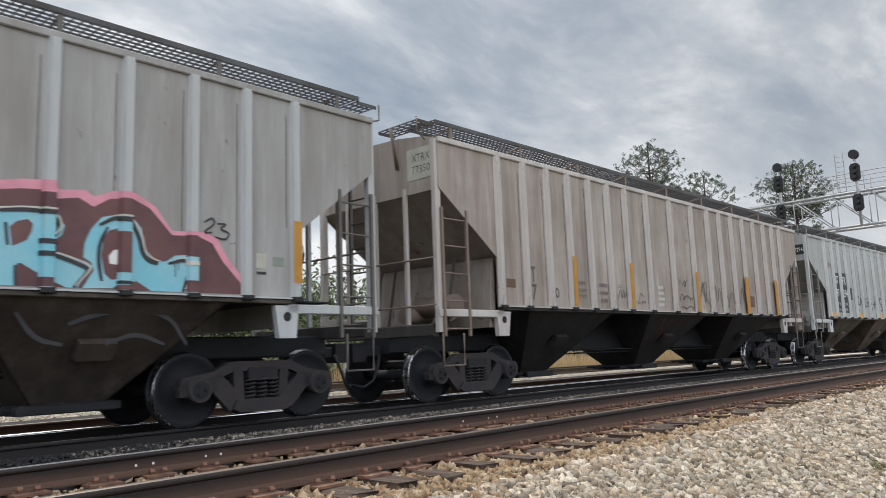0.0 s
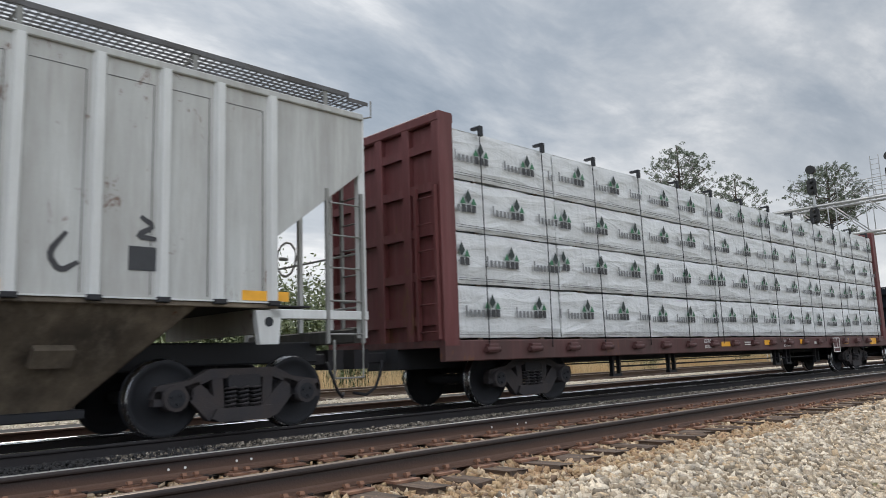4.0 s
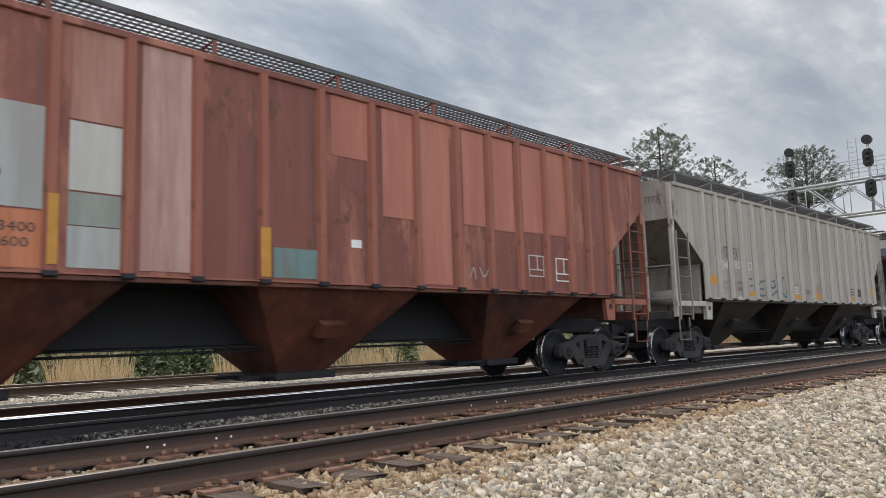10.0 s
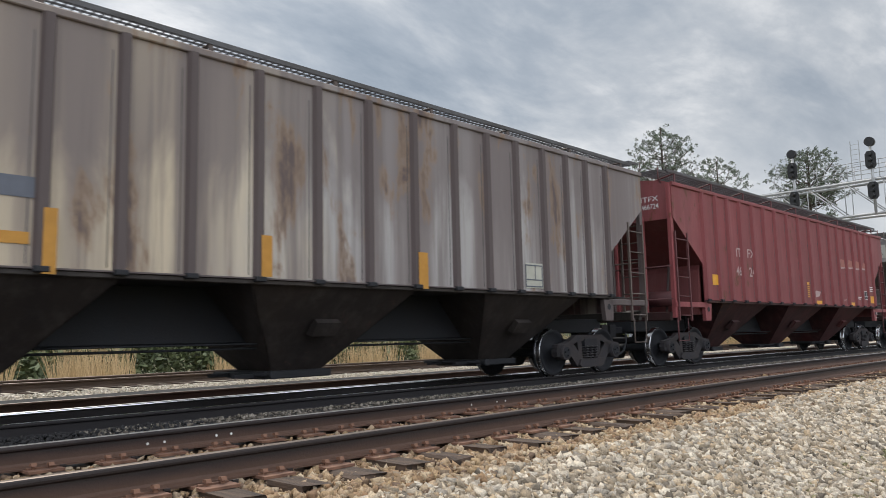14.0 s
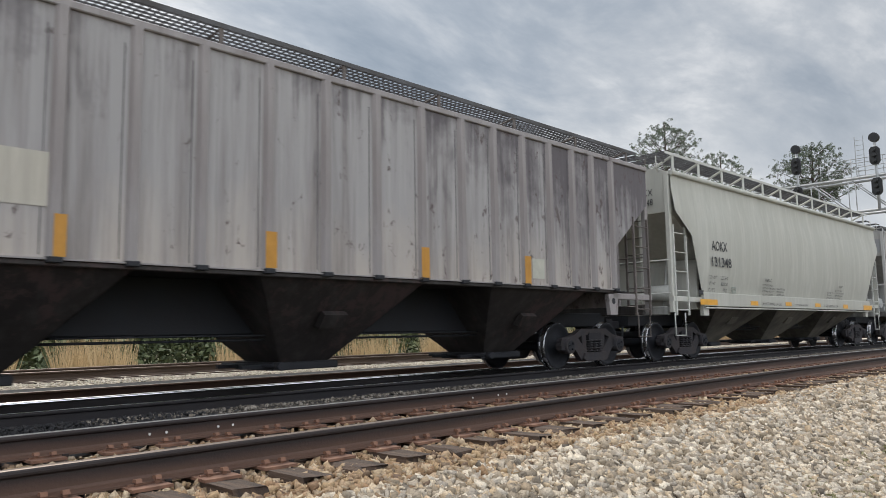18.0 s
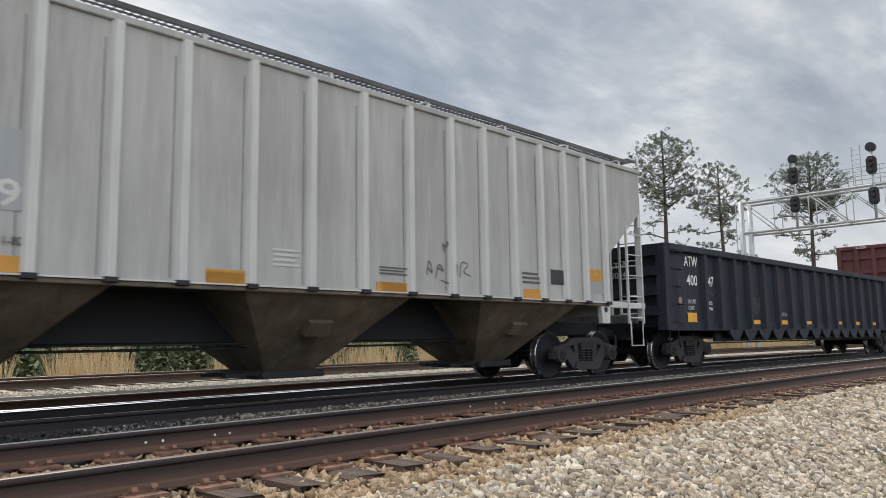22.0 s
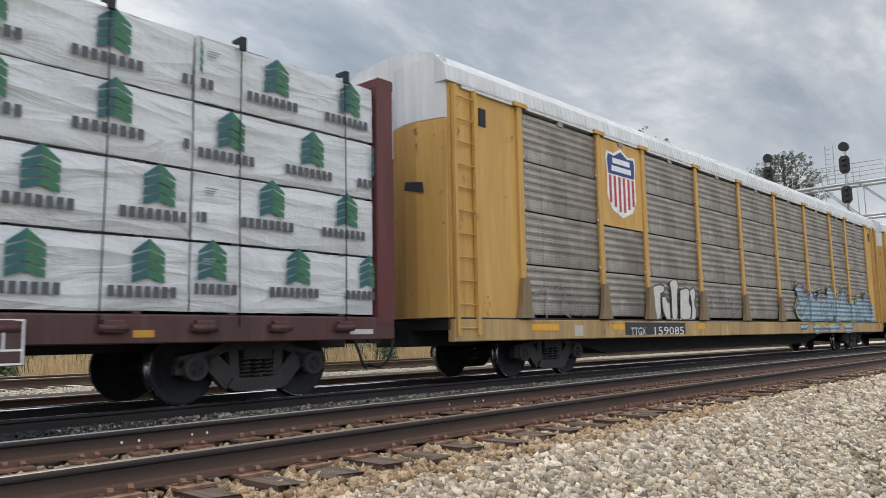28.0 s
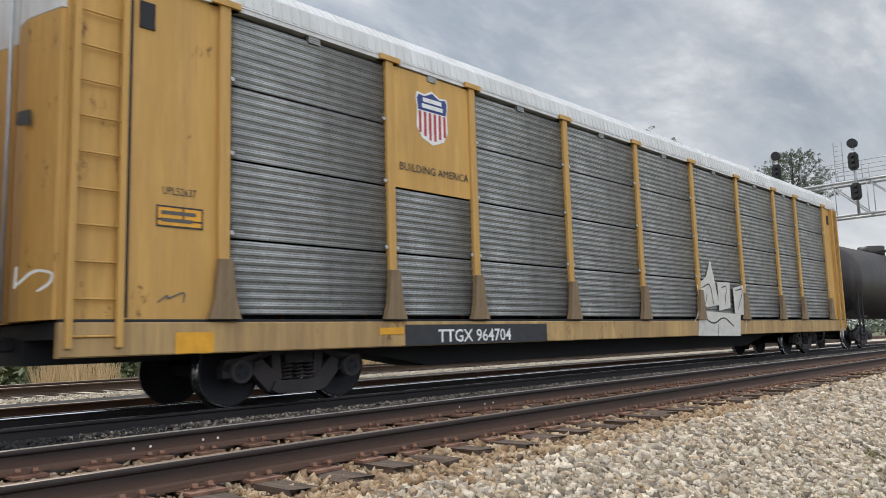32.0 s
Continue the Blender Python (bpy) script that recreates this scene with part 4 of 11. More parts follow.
def sprayed_over_ridges(name, col):
    """Spray paint that shows the pressed waves and holes of the screen below it."""
    m, n, bsdf = base_mat(name)
    v = n.add("ShaderNodeTexCoord").outputs["Object"]
    sep = n.add("ShaderNodeSeparateXYZ")
    n.link(v, sep.inputs[0])
    wave = n.math("SINE", n.math("MULTIPLY", sep.outputs[2], 2 * math.pi / 0.15))
    fx = n.math("ABSOLUTE", n.math("SUBTRACT", n.math("FRACT", n.math("DIVIDE", sep.outputs[0], 0.11)), 0.5))
    fz = n.math("ABSOLUTE", n.math("SUBTRACT", n.math("FRACT", n.math("DIVIDE", sep.outputs[2], 0.052)), 0.5))
    hole = n.math("MULTIPLY", n.math("LESS_THAN", fx, 0.07), n.math("LESS_THAN", fz, 0.16))
    g = n.noise(v, 3.0, 5, 0.6)
    c = n.mix(n.ramp(g, (0.35, 0.0), (0.7, 0.5)), col, tuple(k * 0.6 for k in col))
    n.link(n.mix(hole, c, (0.03, 0.03, 0.03)), bsdf.inputs["Base Color"])
    bsdf.inputs["Roughness"].default_value = 0.5
    bump(n, bsdf, wave, 1.0, 0.014)
    return m


M_SPRAYSTEEL = sprayed_over_ridges("sprayed_steel_blue", (0.25, 0.36, 0.42))


# ---- train: gondolas, flat cars, auto racks, tank car ----
def gondola(label, x0, x1, mats, posts, h=2.78, gussets=True):
    side, gear = mats
    u, xe = (x0 + x1) / 2, (x1 - x0) / 2
    car = new_car("gondola_car", label, u)
    W, zb = 1.42, 0.92
    for k in (-1, 1):
        a, b = sorted((k * W, k * (W + 0.03)))
        part("side_wall", Shape().box(-xe, xe, a, b, zb, h - 0.02), side, car)
        a, b = sorted((k * (W - 0.03), k * (W + 0.16)))
        part("top_chord", Shape().box(-xe - 0.02, xe + 0.02, a, b, h - 0.16, h, 0.02), side, car)
        a, b = sorted((k * W, k * (W + 0.05)))
        part("side_sill", Shape().box(-xe + 0.1, xe - 0.1, a, b, zb - 0.12, zb + 0.1, 0.01), side, car)
    near = Shape().prism([(-0.1, -W - 0.03), (-0.06, -W - 0.15), (0.06, -W - 0.15), (0.1, -W - 0.03)], zb - 0.06, h - 0.16, "z").mesh("side_post", side)
    far = Shape().prism([(-0.1, W + 0.03), (-0.06, W + 0.15), (0.06, W + 0.15), (0.1, W + 0.03)], zb - 0.06, h - 0.16, "z").mesh("side_post", side)
    drop = Shape().prism([(-0.40, zb - 0.1), (0.40, zb - 0.1), (0.34, zb - 0.2), (0.15, zb - 0.36), (-0.15, zb - 0.36), (-0.34, zb - 0.2)], -W - 0.08, -W + 0.0, "y").mesh("post_gusset", side)
    for p in posts:
        part("side_post", near, None, car, m=pose(p - u, 0, 0))
        part("side_post", far, None, car, m=pose(p - u, 0, 0))
        if gussets and abs(p - u) < xe - 3.4:
            part("post_gusset", drop, None, car, m=pose(p - u, 0, 0))
            part("cross_bearer", Shape().box(p - u - 0.05, p - u + 0.05, -W, W, zb - 0.30, zb - 0.03), M_STEEL, car)
    part("floor", Shape().box(-xe, xe, -W, W, zb - 0.02, zb + 0.1), side, car)
    for k in (-1, 1):
        a, b = sorted((k * (xe - 0.06), k * xe))
        part("end_wall", Shape().box(a, b, -W, W, zb, h), side, car)
        a, b = sorted((k * xe, k * (xe + 0.16)))
        for z in (1.25, 1.7, 2.15, 2.6):
            part("end_beam", Shape().prism([(-W, z - 0.1), (W, z - 0.1), (W, z + 0.1), (-W, z + 0.1)], a, b, "x"), side, car)
        part("corner_post", Shape().box(min(k * (xe - 0.1), k * (xe + 0.14)), max(k * (xe - 0.1), k * (xe + 0.14)), -W - 0.16, -W + 0.1, zb - 0.1, h - 0.02, 0.02), side, car)
        part("corner_post", Shape().box(min(k * (xe - 0.1), k * (xe + 0.14)), max(k * (xe - 0.1), k * (xe + 0.14)), W - 0.1, W + 0.16, zb - 0.1, h - 0.02, 0.02), side, car)
        for i in range(5):
            z = 1.0 + 0.4 * i
            part("grab_iron", Shape().path([(k * (xe - 0.12), -W - 0.03, z), (k * (xe - 0.12), -W - 0.2, z), (k * (xe - 0.6), -W - 0.2, z), (k * (xe - 0.6), -W - 0.03, z)], 0.013), gear, car)
        part("sill_step", Shape().path([(k * (xe - 0.1), -1.48, 0.85), (k * (xe - 0.1), -1.48, 0.5), (k * (xe - 0.5), -1.48, 0.5), (k * (xe - 0.5), -1.48, 0.85)], 0.018), gear, car)
    part("center_sill", Shape().box(-xe, xe, -0.35, 0.35, 0.62, 0.95, 0.02), M_STEEL, car)
    if gussets:
        # stringer coloured as the shaded recess behind the gussets
        part("floor_stringer", Shape().box(-xe + 2.9, xe - 2.9, -1.22, -1.14, zb - 0.39, zb - 0.03, 0.01), M_SHADE, car)
        part("train_line", Shape().rod((-xe + 2.6, -1.2, 0.5), (xe - 2.6, -1.2, 0.5), 0.02), M_STEEL, car)
        for i in range(6):
            x = (-1 + 0.4 * i) * (xe - 3.4)
            part("pipe_hanger", Shape().box(x - 0.015, x + 0.015, -1.21, -1.19, 0.5, zb), M_STEEL, car)
    part("air_tank", Shape().rod((0.6, -0.9, 0.68), (1.6, -0.9, 0.68), 0.19, 14), M_STEEL, car)
    part("brake_cylinder", Shape().rod((-0.9, -0.7, 0.66), (-0.4, -0.7, 0.66), 0.14, 12), M_STEEL, car)
    part("brake_pipe", Shape().rod((-xe + 2, -1.1, 0.62), (xe - 2, -1.1, 0.62), 0.022), M_STEEL, car)
    for x in (-xe + 1.75, xe - 1.75):
        truck(car, x)
    couplers(car, -xe, xe)
    CAR[len(CAR)] = car
    return car, u, xe


def bundle_mesh(length, hgt, depth, seed, mat):
    """A wrapped lumber stack: a soft-edged block with pulled folds in its sheet."""
    nx, nz = max(6, int(length / 0.11)), 9
    s = Shape()
    rnd = random.Random(seed)
    ox, oz = rnd.uniform(0, 50), rnd.uniform(0, 50)
    v = []
    for j in range(nz + 1):
        for i in range(nx + 1):
            x, z = length * i / nx, hgt * j / nz
            edge = min(x, length - x, z, hgt - z)
            puff = 0.012 * noise.noise((x * 1.3 + ox, z * 2.5 + oz, 1)) + 0.010 * noise.noise((x * 5 + z * 7 + ox, z * 3 - x * 4 + oz, 5)) + 0.006 * noise.noise((x * 14 + ox, z * 5 + oz, 9))
            y = -puff + (0.025 if edge < 0.001 else 0.0)
            sag = 0.012 * noise.noise((x * 2 + ox, 3, oz)) if j in (0, nz) else 0
            v.append((x, y, z + sag))
    n = nx + 1
    f = [(j * n + i, j * n + i + 1, j * n + n + i + 1, j * n + n + i) for j in range(nz) for i in range(nx)]
    s.solid(v, f, True)
    s.solid([(0.01, 0.02, 0.01), (length - 0.01, 0.02, 0.01), (length - 0.01, depth, 0.01), (0.01, depth, 0.01), (0.01, 0.02, hgt - 0.01), (length - 0.01, 0.02, hgt - 0.01), (length - 0.01, depth, hgt - 0.01), (0.01, depth, hgt - 0.01)],
            [(0, 1, 2, 3), (4, 7, 6, 5), (1, 5, 6, 2), (2, 6, 7, 3), (3, 7, 4, 0)])
    return s.mesh("wrapping", mat)


def centerbeam(label, x0, x1, red, deck, cols, tiers, wrap, logo, rack_label, top=4.47):
    """A centre-beam flat car with two rows of wrapped lumber. cols: where stacks meet, in train metres."""
    u, xe = (x0 + x1) / 2, (x1 - x0) / 2
    car = new_car("centerbeam_flat_car", label, u)
    part("deck", Shape().box(-xe, xe, -1.4, 1.4, 0.88, 0.99), deck, car)
    for k in (-1, 1):
        a, b = sorted((k * 1.38, k * 1.5))
        part("side_sill", Shape().box(-xe, xe, a, b, 0.66, 0.98, 0.015), deck, car)
    n = int(2 * xe / 1.1)
    pocket = Shape().box(-0.11, 0.11, -1.58, -1.49, 0.78, 0.92, 0.015).rod((-0.16, -1.55, 0.83), (0.16, -1.55, 0.83), 0.045, 10).mesh("winch", deck)
    for i in range(n):
        part("winch", pocket, None, car, m=pose(-xe + 1.0 + (2 * xe - 2.0) * i / (n - 1), 0, 0))
    for k in (-1, 1):
        a, b = sorted((k * xe, k * (xe - 0.32)))
        bh = part("bulkhead", Shape().box(min(k * (xe - 0.1), k * (xe - 0.16)), max(k * (xe - 0.1), k * (xe - 0.16)), -1.42, 1.42, 0.95, top), red, car)
        for y in (-1.42, -0.7, 0.0, 0.7, 1.42):
            part("bulkhead_post", Shape().box(a, b, y - 0.09, y + 0.09, 0.9, top + 0.02, 0.015), red, bh)
        for z in (1.3, 2.0, 2.7, 3.4, 4.05):
            part("bulkhead_rail", Shape().box(min(k * (xe - 0.02), k * (xe - 0.2)), max(k * (xe - 0.02), k * (xe - 0.2)), -1.4, 1.4, z - 0.07, z + 0.07), red, bh)
        part("bulkhead_cap", Shape().box(a - 0.01, b + 0.01, -1.5, 1.5, top - 0.05, top + 0.12, 0.02), red, bh)
        ladder(car, red, k * (xe + 0.04), 0, 0, 1.0, 3.4, 6, along_y=(-1.42, -0.98))
    part("center_beam", Shape().box(-xe + 0.3, xe - 0.3, -0.06, 0.06, 0.95, 1.2).box(-xe + 0.3, xe - 0.3, -0.2, 0.2, top - 0.2, top), red, car)
    for i in range(12):
        x = -xe + 1.0 + (2 * xe - 2) * i / 11
        part("beam_post", Shape().box(x - 0.08, x + 0.08, -0.08, 0.08, 1.15, top - 0.2), red, car)
    part("center_sill", Shape().box(-xe, xe, -0.4, 0.4, 0.55, 0.9, 0.02), M_STEEL, car)
    for x in (-5.4, -3.2, 2.45, 3.2, 5.35):
        hang = Shape().box(x - 0.15, x - 0.09, -1.05, -0.97, 0.28, 0.7).box(x + 0.09, x + 0.15, -1.05, -0.97, 0.28, 0.7).box(x - 0.16, x + 0.16, -1.06, -0.96, 0.25, 0.3)
        part("under_bracket", hang, M_STEEL, car)
    part("brake_rod", Shape().rod((-5.4, -1.0, 0.44), (5.35, -1.0, 0.44), 0.018).rod((-5.4, 1.0, 0.5), (5.35, 1.0, 0.5), 0.018), M_STEEL, car)
    for x in (-xe + 2.5, xe - 2.1):
        truck(car, x)
    couplers(car, -xe, xe)
    CAR[len(CAR)] = car
    # cables that tie the load down
    n = int(2 * xe / 1.6)
    for i in range(n):
        x = -xe + 0.95 + (2 * xe - 1.9) * i / (n - 1)
        lean = 0.03 * math.sin(i * 2.1)
        part("tie_down_cable", Shape().path([(x, -1.53, 0.85), (x + lean, -1.525, 2.7), (x + lean * 0.5, -1.5, 4.46)], 0.009, 5), M_STEEL, car)
        part("corner_guard", Shape().prism([(-1.55, 4.33), (-1.55, 4.50), (-1.34, 4.50), (-1.34, 4.46), (-1.5, 4.46), (-1.5, 4.33)], x - 0.04 + lean * 0.5, x + 0.04 + lean * 0.5, "x"), M_STEEL, car)
    # the load
    z0 = 1.02
    th = (4.42 - z0) / tiers
    group = "stacks on the " + rack_label
    for t in range(tiers):
        for ci, (a, b) in enumerate(zip(cols, cols[1:])):
            for row in (-1, 1):
                rack = thing("lumber_stack", "stack of lumber in printed white wrapping on a flat car", "lumber stack", group)
                rnd = random.Random(t * 100 + ci * 2 + row)
                jog = rnd.uniform(-0.015, 0.02)
                length = b - a - 0.02
                off = pose(a - u + 0.01, -1.44 - jog, z0 + t * th) if row < 0 else pose(b - u - 0.01, 1.44 + jog, z0 + t * th, 0, 0, 180)
                part("wrapping", bundle_mesh(length, th - 0.03, 1.2, t * 31 + ci * 7 + (row > 0), wrap), None, rack)
                if row < 0:
                    # runner boards, cable and prints
                    logo(rack, length, th - 0.03, rnd)
                for q in range(2):
                    x = length * (0.2 + 0.6 * q)
                    part("dunnage", Shape().box(x - 0.05, x + 0.05, 0.03, 1.15, -0.03, 0.0), M_TIE, rack)
                RIDERS.append((rack, u, off))
    return car, u, xe


def corrugated(w_, h_, mat, pitch=0.15, depth=0.026, plain_part=0.25):
    """A pressed screen: rounded waves above a plain band."""
    low = h_ * plain_part
    n = max(1, int(round((h_ - low) / pitch)))
    d = (h_ - low) / n
    pts = [(0, 0), (-0.004, 0.01), (-0.004, low * 0.9)]
    for i in range(n * 6):
        a = i / 6
        pts.append((-depth * (0.5 - 0.5 * math.cos(2 * math.pi * a)) ** 1.6, low + d * a))
    pts += [(0, h_), (0.012, h_), (0.012, 0)]
    return Shape().prism(pts, 0, w_, "x", True).mesh("screen_panel", mat)


def autorack(label, x0, x1, posts, mats, splits, shield, door_post, sprayed=(0, 0)):
    screen, yellow, roof_m, sill_m, foot_m, pitch, flat_part = mats
    u, xe = (x0 + x1) / 2, (x1 - x0) / 2
    car = new_car("auto_rack_car", label, u)
    W = 1.40
    zf, zt = 1.02, 4.98
    part("deck", Shape().box(-xe, xe, -W, W, 0.80, 0.98), M_STEEL, car)
    for k in (-1, 1):
        a, b = sorted((k * (W - 0.05), k * (W + 0.08)))
        part("side_sill", Shape().box(-xe, xe, a, b, 0.60, 0.97, 0.015), sill_m, car)
        part("sill_joint", Shape().box(-xe, xe, min(k * W, k * (W + 0.07)), max(k * W, k * (W + 0.07)), 0.97, 1.0), M_STEEL, car)
        part("top_rail", Shape().box(-xe + 0.3, xe - 0.3, a, b, zt - 0.06, zt + 0.02), roof_m, car)
    part("inner_deck", Shape().box(-xe + 0.6, xe - 0.6, -W + 0.1, W - 0.1, 2.2, 2.27).box(-xe + 0.6, xe - 0.6, -W + 0.1, W - 0.1, 3.55, 3.62), M_STEEL, car)
    rel = [p - u for p in posts]
    # posts with flared feet
    post = Shape().box(-0.075, 0.075, -W - 0.1, -W, 1.0, zt - 0.02, 0.012).box(-0.2, 0.2, -W - 0.13, -W + 0.02, zt - 0.06, zt + 0.02).mesh("side_post", yellow)
    postf = Shape().box(-0.075, 0.075, W, W + 0.1, 1.0, zt - 0.02, 0.012).mesh("side_post", yellow)
    foot = Shape().prism([(-0.085, 1.72), (-0.14, 1.22), (-0.21, 1.0), (0.21, 1.0), (0.14, 1.22), (0.085, 1.72)], -W - 0.15, -W - 0.06, "y").mesh("post_foot", foot_m)
    foot_blue = foot.copy()
    foot_blue.materials[0] = M_SPRAYSTEEL
    for x in rel:
        sp = part("side_post", post, None, car, m=pose(x, 0, 0))
        part("post_foot", foot_blue if sprayed[0] < x + u < sprayed[1] else foot, None, sp)
        part("side_post", postf, None, car, m=pose(x, 0, 0))
    bolt = Shape().rod((-0.0, 0, 0), (0, -0.025, 0), 0.03, 8).mesh("panel_clip", M_GALV)
    for i, (a, b) in enumerate(zip(rel, rel[1:])):
        for q, (za, zb) in enumerate(zip(splits, splits[1:])):
            if i == door_post and zb > 3.05:
                continue
            me = corrugated(b - a - 0.14, zb - za - 0.025, screen, pitch, 0.17 * pitch, flat_part)
            part("screen_panel", me, None, car, m=pose(a + 0.07, -W - 0.03, za))
            for x in (a + 0.11, b - 0.11):
                part("panel_clip", bolt, None, car, m=pose(x, -W - 0.055, za + 0.06))
        part("far_screen", corrugated(b - a - 0.14, splits[-1] - splits[0], screen, 0.3, 0.02, 0.05), None, car, m=pose(b - 0.07, W + 0.03, splits[0], 0, 0, 180))
        # roof clamp plates
        part("roof_bracket", Shape().box((a + b) / 2 - 0.1, (a + b) / 2 + 0.1, -W - 0.07, -W, zt - 0.16, zt + 0.01), screen, car)
    a, b = rel[door_post], rel[door_post + 1]
    zsplit = 3.0
    board = part("sign_board", Shape().box(a + 0.07, b - 0.07, -W - 0.05, -W - 0.01, zsplit, zt - 0.08), yellow, car)
    shield(board, (a + b) / 2, -W - 0.053, zsplit)
    # roof
    rp = [(-W - 0.09, zt), (-W - 0.05, zt + 0.28), (-1.22, zt + 0.52), (-0.75, zt + 0.70), (0, zt + 0.76), (0.75, zt + 0.70), (1.22, zt + 0.52), (W + 0.05, zt + 0.28), (W + 0.09, zt)]
    part("roof", Shape().prism(rp, -xe - 0.1, xe + 0.1, "x"), roof_m, car)
    n = int(2 * xe / 0.15)
    s = Shape()
    for i in range(n):
        x = -xe + 2 * xe * i / n
        s.prism([(-W - 0.093, zt + 0.03), (-W - 0.054, zt + 0.283), (-1.223, zt + 0.524), (-0.75, zt + 0.704), (-0.75, zt + 0.68), (-1.2, zt + 0.5), (-W - 0.03, zt + 0.27), (-W - 0.07, zt + 0.03)], x, x + 0.09, "x")
    part("roof_corrugation", s, roof_m, car)
    # ends: corner posts, side end sheets, end doors, ladders
    for k in (-1, 1):
        xs = rel[0] if k < 0 else rel[-1]
        a, b = sorted((k * xe, xs))
        sheet = part("end_sheet", Shape().box(a, b, -W - 0.03, -W + 0.01, 1.0, zt), yellow, car)
        part("end_sheet", Shape().box(a, b, W - 0.01, W + 0.03, 1.0, zt), yellow, car)
        hx = k * (xe - 0.62)
        part("end_slot", Shape().box(min(hx - 0.16 * k, hx - 0.34 * k), max(hx - 0.16 * k, hx - 0.34 * k), -W - 0.05, -W - 0.03, zt - 0.62, zt - 0.3), M_STEEL, sheet)
        part("hinge_gap", Shape().box(hx + 0.04, hx + 0.09, -W - 0.036, -W - 0.03, 1.02, zt - 0.1), M_STEEL, sheet)
        part("hinge_bar", Shape().box(hx - 0.03, hx + 0.03, -W - 0.07, -W - 0.03, 1.0, zt - 0.1), yellow, sheet)
        ladder(car, yellow, min(k * (xe - 0.08), k * (xe - 0.6)), max(k * (xe - 0.08), k * (xe - 0.6)), -W - 0.09, 0.7, zt - 0.05, 11, stile=0.035)
        a, b = sorted((k * xe, k * (xe + 0.22)))
        for y0, y1 in ((-W, -0.02), (0.02, W)):
            d = part("end_door", Shape().prism([(k * xe, y0), (k * (xe + 0.05), y0), (k * (xe + 0.2), 0.6 * y0 + 0.4 * y1), (k * (xe + 0.2), 0.4 * y0 + 0.6 * y1), (k * (xe + 0.05), y1), (k * xe, y1)], 1.0, 4.35, "z"), yellow, car)
            part("door_top", Shape().prism([(k * xe, y0), (k * (xe + 0.05), y0), (k * (xe + 0.2), 0.6 * y0 + 0.4 * y1), (k * (xe + 0.2), 0.4 * y0 + 0.6 * y1), (k * (xe + 0.05), y1), (k * xe, y1)], 4.36, zt + 0.45, "z"), roof_m, d)
        part("scuff_mark", Shape().prism([(-1.02, 3.10), (-0.55, 3.2), (-0.58, 3.34), (-1.0, 3.28)], k * (xe + 0.2), k * (xe + 0.207), "x"), M_BLACK, car)
        part("locking_rod", Shape().rod((k * (xe + 0.2), -0.25, 1.0), (k * (xe + 0.2), -0.25, zt), 0.025), M_GALV, car)
    belly = [(-xe, 0.82), (-xe, 0.52), (-xe + 4.9, 0.52), (-xe + 6.4, 0.25), (xe - 6.4, 0.25), (xe - 4.9, 0.52), (xe, 0.52), (xe, 0.82)]
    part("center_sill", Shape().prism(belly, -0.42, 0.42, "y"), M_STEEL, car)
    for x in (-xe + 3.2, xe - 3.2):
        truck(car, x)
    couplers(car, -xe, xe)
    CAR[len(CAR)] = car
    return car, u, xe


def tank_car(label, x0, x1):
    u, xe = (x0 + x1) / 2, (x1 - x0) / 2
    car = new_car("tank_car", label, u)
    m = paint("black_tank_paint", (0.016, 0.015, 0.017), (0.05, 0.04, 0.035), 0.3, 0.15, rough=0.4)
    prof = [(0.001, -xe + 0.2), (0.7, -xe + 0.26), (1.2, -xe + 0.45), (1.45, -xe + 0.8), (1.5, -xe + 1.1), (1.5, xe - 1.1), (1.45, xe - 0.8), (1.2, xe - 0.45), (0.7, xe - 0.26), (0.001, xe - 0.2)]
    me = Shape().lathe(prof, 36, "x").mesh("tank", m)
    me.transform(Matrix.Translation((0, 0, 2.55)))
    part("tank", me, None, car)
    part("dome", Shape().rod((0, 0, 3.9), (0, 0, 4.4), 0.55, 20), m, car)
    part("dome_walkway", grating(-1.2, 1.2, -1.3, -0.7, 4.1), m, car)
    for k in (-1, 1):
        part("dome_rail", Shape().path([(k * 1.2, -1.3, 4.1), (k * 1.2, -1.3, 4.7), (0, -1.3, 4.7)], 0.02), m, car)
        part("stub_sill", Shape().box(min(k * (xe - 2.6), k * xe), max(k * (xe - 2.6), k * xe), -0.3, 0.3, 0.75, 1.1, 0.02), M_STEEL, car)
        part("end_platform", Shape().box(min(k * (xe - 1.2), k * (xe - 0.05)), max(k * (xe - 1.2), k * (xe - 0.05)), -1.45, 1.45, 1.08, 1.16), M_STEEL, car)
        ladder(car, M_STEEL, min(k * (xe - 0.1), k * (xe - 0.55)), max(k * (xe - 0.1), k * (xe - 0.55)), -1.48, 0.5, 2.0, 4)
        truck(car, k * (xe - 1.6))
    couplers(car, -xe, xe)
    return car


# ---- the train, car by car ----
SIDE = -1.535
RIBS = [side * x for x in (0.445, 1.335, 2.225, 3.02, 3.80, 4.58, 5.31, 5.98, 6.70) for side in (-1, 1)]
FACE = -1.605


